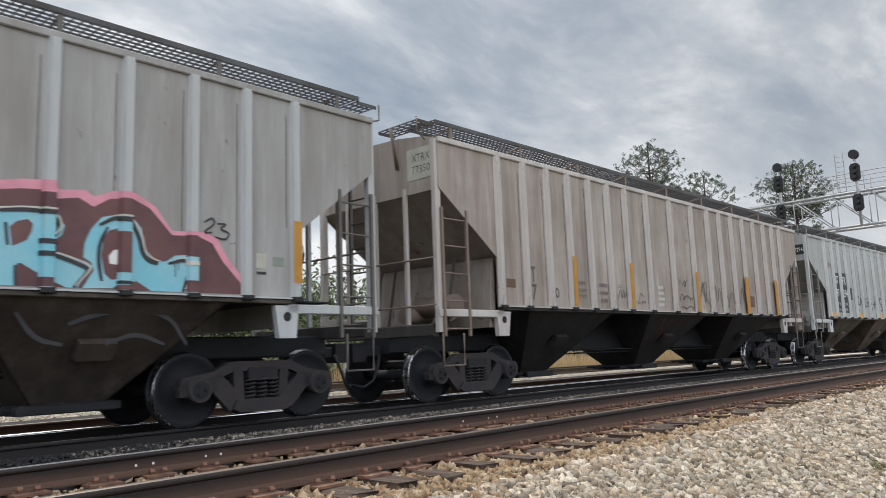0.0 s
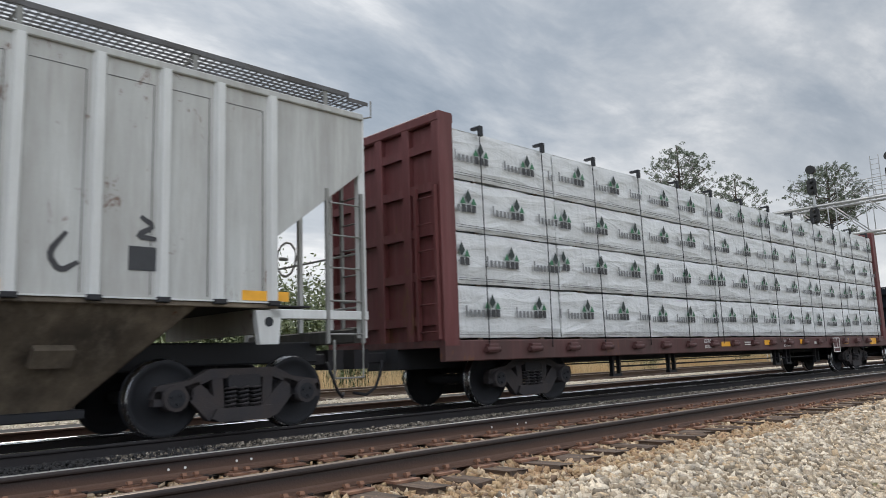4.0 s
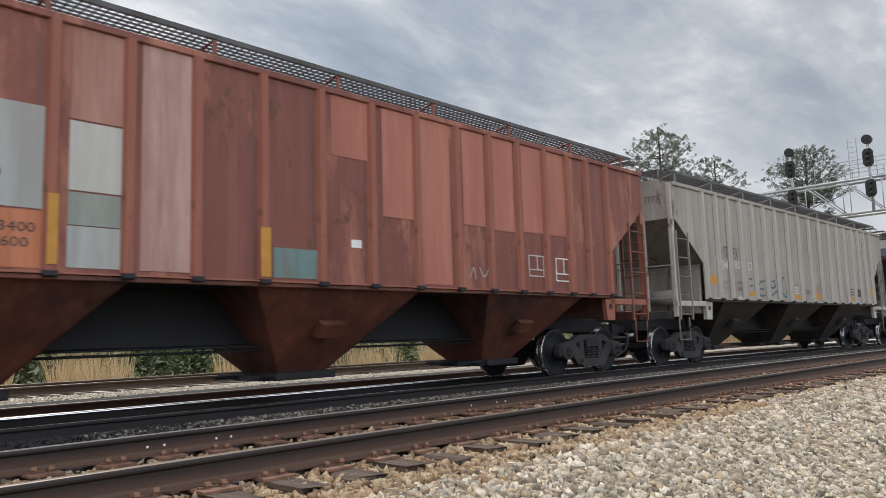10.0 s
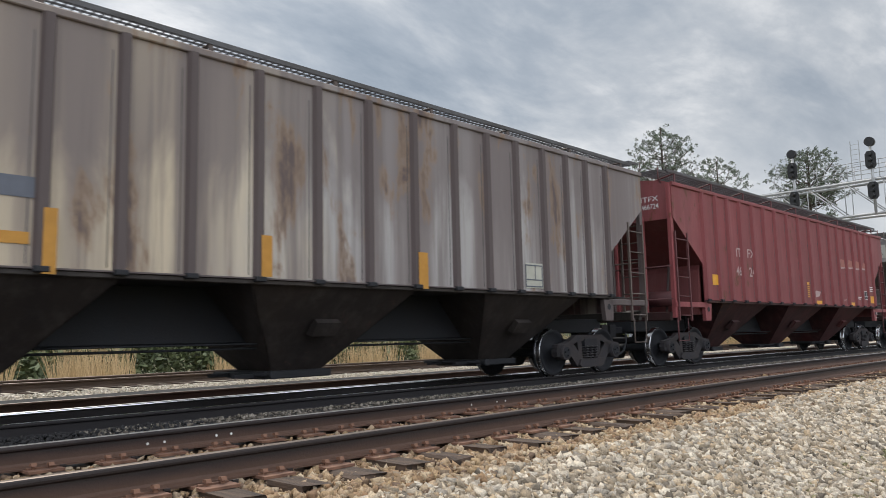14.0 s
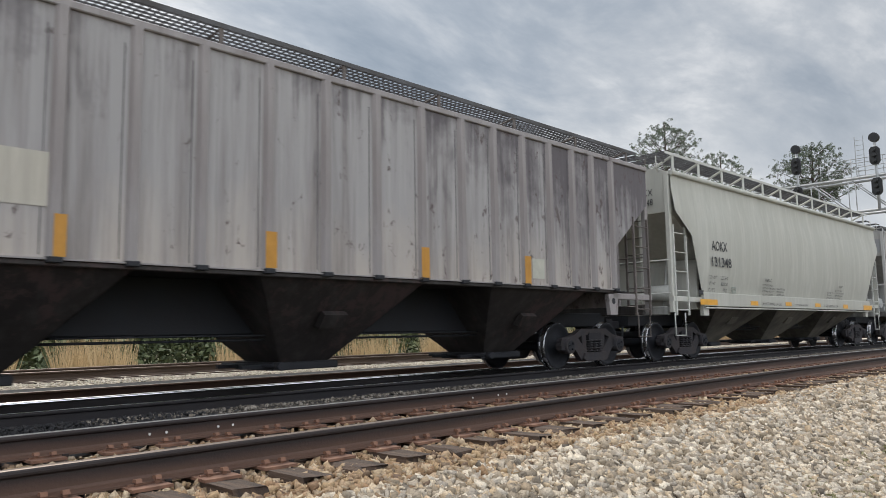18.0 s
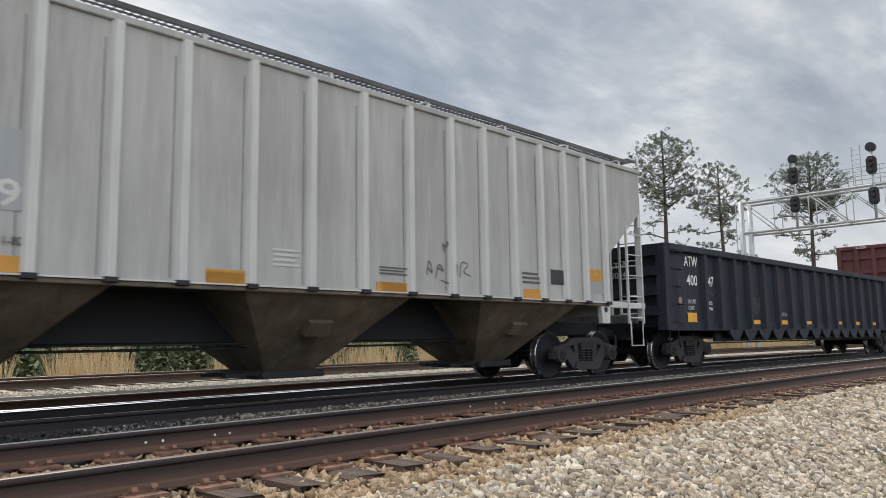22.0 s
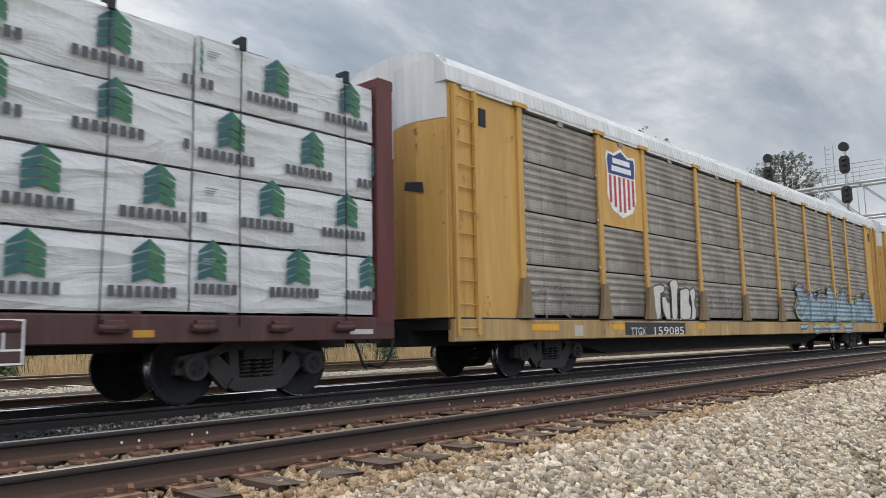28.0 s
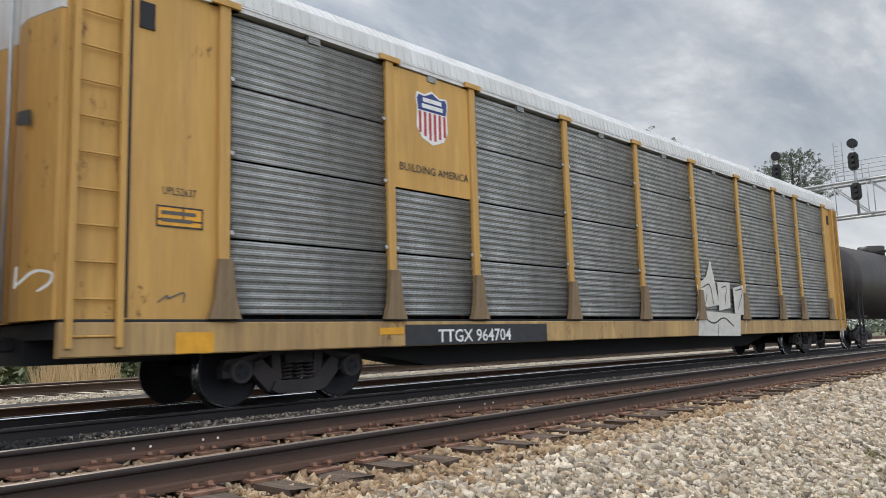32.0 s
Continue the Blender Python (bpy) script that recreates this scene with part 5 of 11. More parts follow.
def hmats(key, side, rib=None, end=None, lower=None, gear=None, frame_col=None, **kw):
    ms = paint(key + "_side_paint", side, **kw)
    kr = dict(kw)
    kr["worn_amount"] = 0.0
    clean = dict(kr, streak=kw.get("streak", 0.4) * 0.45, blotch=kw.get("blotch", 0.25) * 0.4, rust=kw.get("rust", 0.0) * 0.3)
    mr = paint(key + "_rib_paint", rib or side, **clean)
    me = paint(key + "_end_paint", end or side, **kr)
    # discharge bays: near-black blotches put their face shade into the paint
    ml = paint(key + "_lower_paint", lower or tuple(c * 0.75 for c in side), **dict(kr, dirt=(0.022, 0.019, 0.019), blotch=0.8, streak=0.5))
    mg = plain(key + "_gear_paint", gear or tuple(c * 0.8 for c in side))
    mf = paint(key + "_frame_paint", frame_col or tuple(c * 0.25 for c in (end or side)), dirt=(0.025, 0.021, 0.019), streak=0.5, blotch=0.5, seed=kw.get("seed", 0) + 0.5)
    return ms, mr, me, ml, paint(key + "_roof_paint", side, **kr), mg, mf


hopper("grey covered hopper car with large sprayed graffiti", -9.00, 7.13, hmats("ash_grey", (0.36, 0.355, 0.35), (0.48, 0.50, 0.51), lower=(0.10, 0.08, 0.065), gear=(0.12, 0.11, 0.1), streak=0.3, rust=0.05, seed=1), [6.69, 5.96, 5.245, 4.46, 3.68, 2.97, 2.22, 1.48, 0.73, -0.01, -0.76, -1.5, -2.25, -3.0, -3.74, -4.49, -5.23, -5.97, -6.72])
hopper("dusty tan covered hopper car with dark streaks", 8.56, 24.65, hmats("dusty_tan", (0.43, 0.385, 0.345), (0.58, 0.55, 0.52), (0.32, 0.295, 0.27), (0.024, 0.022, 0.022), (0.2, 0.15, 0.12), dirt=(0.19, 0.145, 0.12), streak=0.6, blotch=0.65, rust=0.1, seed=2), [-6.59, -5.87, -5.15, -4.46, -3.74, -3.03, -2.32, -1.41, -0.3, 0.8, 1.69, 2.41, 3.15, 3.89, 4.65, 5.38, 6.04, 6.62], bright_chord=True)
hopper("pale grey covered hopper car with sprayed tags", 25.83, 42.15, hmats("pale_grey", (0.44, 0.455, 0.45), (0.56, 0.575, 0.575), (0.42, 0.41, 0.38), (0.23, 0.185, 0.135), (0.2, 0.2, 0.19), streak=0.25, rust=0.03, seed=3), RIBS, seams=True)

def wrap_mat():
    """Woven white sheeting, pulled into folds."""
    m, n, bsdf = base_mat("white_lumber_wrap")
    v = n.add("ShaderNodeTexCoord").outputs["Object"]
    info = n.add("ShaderNodeObjectInfo").outputs["Random"]
    shift = n.add("ShaderNodeVectorMath", operation="ADD")
    n.link(v, shift.inputs[0])
    comb = n.add("ShaderNodeCombineXYZ")
    n.link(n.math("MULTIPLY", info, 50.0), comb.inputs[0])
    n.link(comb.outputs[0], shift.inputs[1])
    fold = n.noise(n.mapping(shift.outputs[0], (0.8, 1, 2.6), (0, 0, 0), (0, 0.5, 0)), 1.5, 4, 0.5, 1.2)
    cross = n.noise(n.mapping(shift.outputs[0], (2.4, 1, 0.8), (4, 0, 2), (0, 0.35, 0)), 1.4, 4, 0.5, 1.0)
    fine = n.noise(shift.outputs[0], 22.0, 4, 0.6)
    h = n.math("ADD", n.math("ADD", fold, n.math("MULTIPLY", cross, 0.7)), n.math("MULTIPLY", fine, 0.12))
    for rot_, shift_, gain in ((0.75, 3.0, 0.42), (-0.6, 8.0, 0.36)):
        crease = n.noise(n.mapping(shift.outputs[0], (0.28, 1, 1.5), (shift_, 0, 1), (0, rot_, 0)), 1.25, 1, 0.4, 0.3)
        ridge = n.math("POWER", n.math("MAXIMUM", n.math("SUBTRACT", 1.0, n.math("ABSOLUTE", n.math("MULTIPLY_ADD", crease, 5.0, -2.5))), 0.0), 2.0)
        h = n.math("MULTIPLY_ADD", ridge, gain, h)
    n.link(n.mix(n.ramp(fold, (0.3, 0.0), (0.7, 1.0)), (0.46, 0.47, 0.475), (0.56, 0.57, 0.575)), bsdf.inputs["Base Color"])
    bsdf.inputs["Roughness"].default_value = 0.45
    bump(n, bsdf, h, 0.7, 0.06)
    return m


M_WRAP = wrap_mat()
M_RED = paint("oxide_red_paint", (0.115, 0.026, 0.028), (0.06, 0.03, 0.025), 0.35, 0.05, seed=4)
M_REDDECK = paint("dirty_red_deck_paint", (0.085, 0.03, 0.03), (0.04, 0.028, 0.024), 0.5, 0.1, seed=5)
M_GREEN = plain("print_green", (0.035, 0.15, 0.075))
M_DARKGREEN = plain("print_dark_green", (0.015, 0.028, 0.026))
M_INK = plain("print_ink", (0.035, 0.036, 0.04))
M_THININK = plain("thin_print_ink", (0.17, 0.175, 0.18))
M_CAPINK = plain("capital_print_ink", (0.075, 0.078, 0.085))
M_FADEDGREY = plain("faded_grey_print", (0.25, 0.25, 0.26))
M_TEAL = plain("print_teal", (0.02, 0.10, 0.11))


def block_word(s, x, y, z, blocks, lo, hi):
    """Plain upright blocks in place of the letters of a printed name; blocks: (offset, width, height). What would run over the edge is cut off."""
    for o, w_, h_ in blocks:
        a, b = max(lo, x + o), min(hi, x + o + w_)
        if b - a > 0.008:
            s.box(a, b, y - 0.002, y, z, z + h_)
    return s


def clipped(pts, lo, hi):
    return [(min(hi, max(lo, x)), y, z) for x, y, z in pts] if any(lo < q[0] < hi for q in pts) else None


THIN_NAME = [(0.0, 0.035, 0.175)] + [(0.08 + 0.095 * i, 0.058, 0.11) for i in range(4)]
BOLD_NAME = [(0.475 + 0.115 * i, 0.088, 0.12) for i in range(3)]
CAP_NAME = [(0.102 * i, 0.07, 0.125) for i in range(8)]


def logo_trees(rack, length, hgt, rnd):
    """Three little trees over a row of blocks in place of the maker's name."""
    x = rnd.uniform(-0.75, 0.3)
    z = hgt * rnd.uniform(0.34, 0.42)
    y, lo, hi = -0.044, 0.02, length - 0.02
    for q in range(2):
        part("strap", Shape().box(0.02, length - 0.02, -0.03, -0.024, 0.05 + 0.035 * q, 0.055 + 0.035 * q), M_STEEL, rack)
    while x < length:
        for blocks, ink in ((THIN_NAME, M_THININK), (BOLD_NAME, M_INK)):
            word = block_word(Shape(), x, y, z, blocks, lo, hi)
            if word.v:
                part("print", word, ink, rack)
        for k in (-1, 1):
            tri = clipped([(x + 0.625 + k * 0.06, y, z + 0.135), (x + 0.625 + k * 0.19, y, z + 0.135), (x + 0.625 + k * 0.125, y, z + 0.255)], lo, hi)
            if tri:
                part("print", Shape().face(tri), M_GREEN, rack)
        mid = clipped([(x + 0.55, y, z + 0.235), (x + 0.625, y, z + 0.14), (x + 0.70, y, z + 0.235), (x + 0.625, y, z + 0.38)], lo, hi)
        if mid:
            part("print", Shape().face(mid), M_DARKGREEN, rack)
        x += 1.2


def logo_chevrons(rack, length, hgt, rnd):
    """A pointed badge of slanted bands over a row of blocks in place of the maker's name."""
    x = rnd.uniform(-0.9, 0.35)
    z = hgt * rnd.uniform(0.17, 0.26)
    y, lo, hi = -0.044, 0.02, length - 0.02
    while x < length:
        word = block_word(Shape(), x, y, z, CAP_NAME, lo, hi)
        if word.v:
            part("print", word, M_CAPINK, rack)
        c = x + 0.45
        for i in range(4):
            zz, hh = z + 0.17 + i * 0.105, 0.085
            for k, mat in ((-1, M_TEAL), (1, M_GREEN)):
                band = clipped([(c, y, zz + 0.06), (c + k * 0.19, y, zz - 0.01), (c + k * 0.19, y, zz - 0.01 + hh * (1.0 if i < 3 else 0.35)), (c, y, zz + 0.06 + hh * (1.0 if i < 3 else 1.35))], lo, hi)
                if band:
                    part("print", Shape().face(band), mat, rack)
        x += 1.27
    if rnd.random() < 0.5:
        for q in range(3):
            part("small_print", Shape().box(0.12, 0.3 - 0.03 * q, y - 0.001, y, hgt - 0.2 - 0.03 * q, hgt - 0.185 - 0.03 * q), M_FADEDGREY, rack)


centerbeam("dark red centre-beam flat car loaded with wrapped lumber", 43.75, 65.0, M_RED, M_REDDECK, [44.1, 46.73, 49.73, 52.73, 55.73, 58.73, 61.74, 64.70], 4, M_WRAP, logo_trees, "red flat car")

M_GON1 = paint("charcoal_blue_paint", (0.0135, 0.019, 0.028), (0.02, 0.024, 0.03), 0.5, 0.03, seed=6, spec=0.2)
gondola("charcoal gondola car with white sprayed tags", 66.55, 86.05, (M_GON1, M_GON1), [68.37, 69.5, 70.55, 71.65, 72.75, 73.84, 74.75, 75.72, 76.82, 77.76, 78.69, 79.75, 80.85, 81.95, 83.05, 84.18], gussets=False)

# sky-lit end sheet and shaded slopes are put into separate orange paints
hopper("rust-orange covered hopper car with repainted patches", 87.50, 103.82, hmats("rust_orange", (0.215, 0.072, 0.052), (0.30, 0.105, 0.065), (0.15, 0.052, 0.042), (0.22, 0.065, 0.035), (0.20, 0.065, 0.042), (0.14, 0.045, 0.03), dirt=(0.13, 0.05, 0.045), streak=0.45, rust=0.1, seed=7, worn=(0.38, 0.15, 0.10), worn_amount=0.25), RIBS, top=paint("sky_lit_orange_end", (0.50, 0.19, 0.075), (0.3, 0.12, 0.06), 0.3, 0.05, seed=44))
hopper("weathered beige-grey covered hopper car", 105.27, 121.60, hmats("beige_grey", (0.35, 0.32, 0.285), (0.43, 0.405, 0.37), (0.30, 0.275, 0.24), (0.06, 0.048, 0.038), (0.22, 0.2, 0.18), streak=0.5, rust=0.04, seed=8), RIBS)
def patchy_side():
    """Cream paint that survives low down and on the leading slope, brown above, eaten by dark scabs; greyer at the rear."""
    m, n, bsdf = base_mat("cream_and_brown_stained_side")
    v = n.add("ShaderNodeTexCoord").outputs["Object"]
    sep = n.add("ShaderNodeSeparateXYZ")
    n.link(v, sep.inputs[0])
    blot = n.noise(n.mapping(v, (1.2, 1, 0.42), (7, 0, 3)), 1.0, 8, 0.66, 0.4)
    panel = n.noise(n.mapping(v, (1.15, 0, 0.05), (3, 0, 1)), 1.0, 2, 0.5)
    run = n.noise(n.mapping(v, (4, 1, 0.16), (2, 0, 1)), 1.0, 6, 0.65)
    rear = n.ramp(n.math("MULTIPLY_ADD", n.math("MULTIPLY_ADD", blot, 5.0, sep.outputs[0]), 0.1, 0.5), (0.5, 0.0), (0.75, 1.0))
    lead = n.ramp(n.math("MULTIPLY_ADD", sep.outputs[0], 0.1, 1.0), (0.325, 1.0), (0.335, 0.0))
    c = n.mix(rear, (0.58, 0.485, 0.35), (0.37, 0.35, 0.34))
    c = n.mix(n.math("MULTIPLY", n.ramp(panel, (0.46, 0.0), (0.56, 1.0)), 0.75), c, (0.165, 0.132, 0.126))
    high = n.math("MULTIPLY_ADD", sep.outputs[2], 0.16, n.math("MULTIPLY_ADD", blot, 0.55, n.math("MULTIPLY", panel, 0.5)))
    high = n.math("SUBTRACT", high, n.math("MULTIPLY", lead, 0.32))
    c = n.mix(n.math("MULTIPLY", n.ramp(high, (0.86, 0.0), (1.0, 1.0)), 0.7), c, (0.15, 0.122, 0.12))
    c = n.mix(n.math("MULTIPLY", n.ramp(run, (0.46, 0.0), (0.62, 1.0)), 0.72), c, (0.145, 0.118, 0.113))
    rim = n.math("MULTIPLY_ADD", run, 0.25, n.math("MULTIPLY", blot, 0.8))
    c = n.mix(n.ramp(rim, (0.565, 0.0), (0.615, 0.7)), c, (0.26, 0.165, 0.095))
    c = n.mix(n.ramp(rim, (0.595, 0.0), (0.655, 0.95)), c, (0.09, 0.065, 0.063))
    n.link(c, bsdf.inputs["Base Color"])
    bsdf.inputs["Roughness"].default_value = 0.65
    bump(n, bsdf, n.noise(v, 30.0, 4, 0.6), 0.2, 0.006)
    return m


def streaked_end():
    """Dark maroon slope sheets with cream streaks that run down the slope."""
    m, n, bsdf = base_mat("maroon_end_with_cream_streaks")
    v = n.add("ShaderNodeTexCoord").outputs["Object"]
    a = n.noise(n.mapping(v, (0.3, 1.5, 0.3), (0, 2, 5)), 1.0, 5, 0.6, 0.5)
    g = n.noise(v, 6.0, 6, 0.65)
    c = n.mix(n.ramp(g, (0.35, 0.0), (0.7, 1.0)), (0.05, 0.033, 0.035), (0.11, 0.062, 0.06))
    c = n.mix(n.math("MULTIPLY", n.ramp(a, (0.53, 0.0), (0.6, 1.0)), 0.8), c, (0.24, 0.21, 0.18))
    n.link(c, bsdf.inputs["Base Color"])
    bsdf.inputs["Roughness"].default_value = 0.7
    bump(n, bsdf, g, 0.2, 0.006)
    return m


def sooty_side():
    """Grey paint with rain streaks, bare beige low down, and purplish soot that runs down from the roof, thicker at one end."""
    m, n, bsdf = base_mat("sooty_streaked_side")
    v = n.add("ShaderNodeTexCoord").outputs["Object"]
    sep = n.add("ShaderNodeSeparateXYZ")
    n.link(v, sep.inputs[0])
    run = n.noise(n.mapping(v, (2.6, 1, 0.14), (5, 0, 2)), 1.0, 7, 0.7)
    fine_run = n.noise(n.mapping(v, (11, 1, 0.3), (1, 0, 4)), 1.0, 5, 0.7)
    blot = n.noise(n.mapping(v, (1.3, 1, 0.8), (3, 0, 8)), 1.2, 6, 0.62, 0.4)
    end = n.ramp(n.math("MULTIPLY_ADD", sep.outputs[0], 0.06, 0.5), (0.42, 0.0), (0.95, 1.0))
    c = n.mix(n.ramp(n.math("MULTIPLY_ADD", sep.outputs[2], -0.25, n.math("MULTIPLY_ADD", blot, 0.5, 0.6)), (0.22, 0.0), (0.50, 1.0)), (0.31, 0.295, 0.29), (0.40, 0.355, 0.315))
    c = n.mix(n.math("MULTIPLY", n.ramp(run, (0.45, 0.0), (0.62, 1.0)), 0.75), c, (0.165, 0.145, 0.14))
    c = n.mix(n.math("MULTIPLY", n.ramp(fine_run, (0.5, 0.0), (0.7, 1.0)), 0.45), c, (0.42, 0.40, 0.39))
    up = n.math("MULTIPLY_ADD", sep.outputs[2], 0.15, n.math("MULTIPLY_ADD", run, 0.95, n.math("MULTIPLY", blot, 0.75)))
    soot = n.ramp(n.math("MULTIPLY", n.math("MULTIPLY_ADD", end, 0.30, up), 0.5), (0.70, 0.0), (0.82, 1.0))
    c = n.mix(n.math("MULTIPLY", soot, 0.9), c, (0.085, 0.072, 0.08))
    scab = n.noise(n.mapping(v, (3.2, 1, 1.6), (0, 0, 6)), 1.7, 9, 0.72, 0.5)
    c = n.mix(n.ramp(n.math("MULTIPLY_ADD", end, 0.06, scab), (0.62, 0.0), (0.67, 0.9)), c, (0.075, 0.05, 0.048))
    n.link(c, bsdf.inputs["Base Color"])
    bsdf.inputs["Roughness"].default_value = 0.65
    bump(n, bsdf, n.noise(v, 30.0, 4, 0.6), 0.2, 0.006)
    return m


def with_side(mats, side, end=None):
    return (side, mats[1], end or mats[2]) + mats[3:]


M_STREAKEDEND = streaked_end()
hopper("patchy cream covered hopper car, heavily rusted brown", 123.04, 139.36, with_side(hmats("rust_stained", (0.26, 0.24, 0.235), (0.10, 0.08, 0.078), (0.09, 0.055, 0.05), (0.04, 0.03, 0.025), (0.10, 0.075, 0.065), (0.03, 0.025, 0.022), dirt=(0.085, 0.062, 0.06), streak=0.95, blotch=0.75, rust=0.2, rust_col=(0.075, 0.045, 0.04), seed=9), patchy_side(), M_STREAKEDEND), RIBS, board=0.24, top=M_STREAKEDEND)
hopper("dark red covered hopper car with faded lettering", 140.79, 157.11, hmats("barn_red", (0.235, 0.053, 0.057), (0.235, 0.053, 0.057), (0.16, 0.04, 0.04), (0.087, 0.022, 0.022), (0.10, 0.03, 0.032), dirt=(0.12, 0.05, 0.05), streak=0.35, rust=0.05, seed=10), RIBS)
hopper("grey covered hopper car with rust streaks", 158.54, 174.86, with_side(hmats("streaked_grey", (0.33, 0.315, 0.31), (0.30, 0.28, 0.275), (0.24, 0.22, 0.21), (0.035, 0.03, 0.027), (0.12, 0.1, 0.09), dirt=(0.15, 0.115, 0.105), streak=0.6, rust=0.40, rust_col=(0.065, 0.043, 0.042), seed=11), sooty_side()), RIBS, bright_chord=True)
hopper("clean off-white round-sided covered hopper car", 175.96, 191.21, hmats("off_white", (0.42, 0.415, 0.37), (0.46, 0.455, 0.41), (0.42, 0.415, 0.375), (0.211, 0.192, 0.155), (0.52, 0.52, 0.48), (0.42, 0.42, 0.39), dirt=(0.36, 0.34, 0.29), streak=0.2, blotch=0.15, seed=12), h=4.22, round_side=True)
hopper("chalky white covered hopper car with repainted panels", 192.59, 208.91, hmats("chalk_white", (0.40, 0.39, 0.37), (0.52, 0.51, 0.49), (0.40, 0.40, 0.39), (0.19, 0.145, 0.10), (0.5, 0.5, 0.49), (0.2, 0.19, 0.18), dirt=(0.22, 0.21, 0.20), streak=0.4, blotch=0.45, rust=0.0, seed=13), RIBS, h=4.22, zs=1.375, board=0.24)

M_GON2 = paint("grey_black_paint", (0.0145, 0.019, 0.029), (0.022, 0.024, 0.03), 0.5, 0.02, seed=14, spec=0.2)
gondola("grey-black gondola car with yellow reflectors", 210.05, 229.65, (M_GON2, M_GON2), [211.9, 212.7, 213.55, 214.44, 215.37, 216.32, 217.29, 218.25, 219.28, 220.2, 221.1, 222.0, 222.85, 223.71, 224.71, 225.61, 226.79, 228.07])
centerbeam("maroon centre-beam flat car loaded with wrapped lumber", 231.39, 253.71, M_RED, M_REDDECK, [231.84, 235.08, 238.03, 240.96, 244.18, 247.34, 250.44, 253.36], 4, M_WRAP, logo_chevrons, "maroon flat car")

M_RACKYEL = paint("rack_yellow_paint", (0.56, 0.325, 0.085), (0.33, 0.19, 0.07), 0.4, 0.08, seed=15)


def screen_mat(name, col, dirt, rough, metal, columns, row, hole, seed):
    """Pressed steel with rows of punched holes; columns: their places in a repeat of 0.42 m."""
    m, n, bsdf = base_mat(name)
    v = n.add("ShaderNodeTexCoord").outputs["Object"]
    sep = n.add("ShaderNodeSeparateXYZ")
    n.link(v, sep.inputs[0])
    fx = n.math("MULTIPLY", n.math("FRACT", n.math("DIVIDE", sep.outputs[0], 0.42)), 0.42)
    fz = n.math("ABSOLUTE", n.math("SUBTRACT", n.math("MULTIPLY", n.math("FRACT", n.math("DIVIDE", sep.outputs[2], row)), row), row / 2))
    near = None
    for c in columns:
        d = n.math("ABSOLUTE", n.math("SUBTRACT", fx, c))
        near = d if near is None else n.math("MINIMUM", near, d)
    hit = n.math("MULTIPLY", n.math("LESS_THAN", near, hole), n.math("LESS_THAN", fz, hole))
    vs = n.mapping(v, (1, 1, 1), (seed, seed * 2, 0))
    grime = n.noise(n.mapping(vs, (1.1, 1, 1.6)), 1.2, 6, 0.65)
    run = n.noise(n.mapping(vs, (6, 1, 0.5)), 1.0, 5, 0.6)
    c = n.mix(n.ramp(grime, (0.35, 0.0), (0.7, 0.85)), col, dirt)
    c = n.mix(n.math("MULTIPLY", n.ramp(run, (0.45, 0.0), (0.7, 1.0)), 0.35), c, dirt)
    c = n.mix(hit, c, (0.012, 0.012, 0.012))
    n.link(c, bsdf.inputs["Base Color"])
    n.link(n.math("MULTIPLY_ADD", grime, 0.3, rough), bsdf.inputs["Roughness"])
    bsdf.inputs["Metallic"].default_value = metal
    bump(n, bsdf, n.noise(v, 30.0, 3, 0.6), 0.15, 0.005)
    return m


M_SCREEN_OLD = screen_mat("grimy_screen_steel", (0.37, 0.335, 0.295), (0.145, 0.122, 0.105), 0.42, 0.35, (0.03, 0.075, 0.17, 0.21, 0.30, 0.385), 0.052, 0.0085, 3.0)
M_SCREEN_NEW = screen_mat("galvanized_screen", (0.33, 0.335, 0.325), (0.14, 0.14, 0.135), 0.3, 0.45, tuple(0.015 + 0.03 * i for i in range(14)), 0.03, 0.007, 5.0)
M_POSTFOOT = paint("grimy_post_foot", (0.30, 0.20, 0.10), (0.09, 0.07, 0.055), 0.6, 0.1, seed=20)
M_RACKROOF = paint("rack_roof_white", (0.66, 0.67, 0.68), (0.4, 0.38, 0.35), 0.3, 0.0, seed=18)
M_RACKSILL = paint("rack_sill_yellow", (0.50, 0.33, 0.13), (0.20, 0.12, 0.07), 0.6, 0.12, seed=19)
M_SHIELDBLUE = plain("shield_blue", (0.03, 0.05, 0.20))
M_SHIELDRED = plain("shield_red", (0.45, 0.05, 0.06))


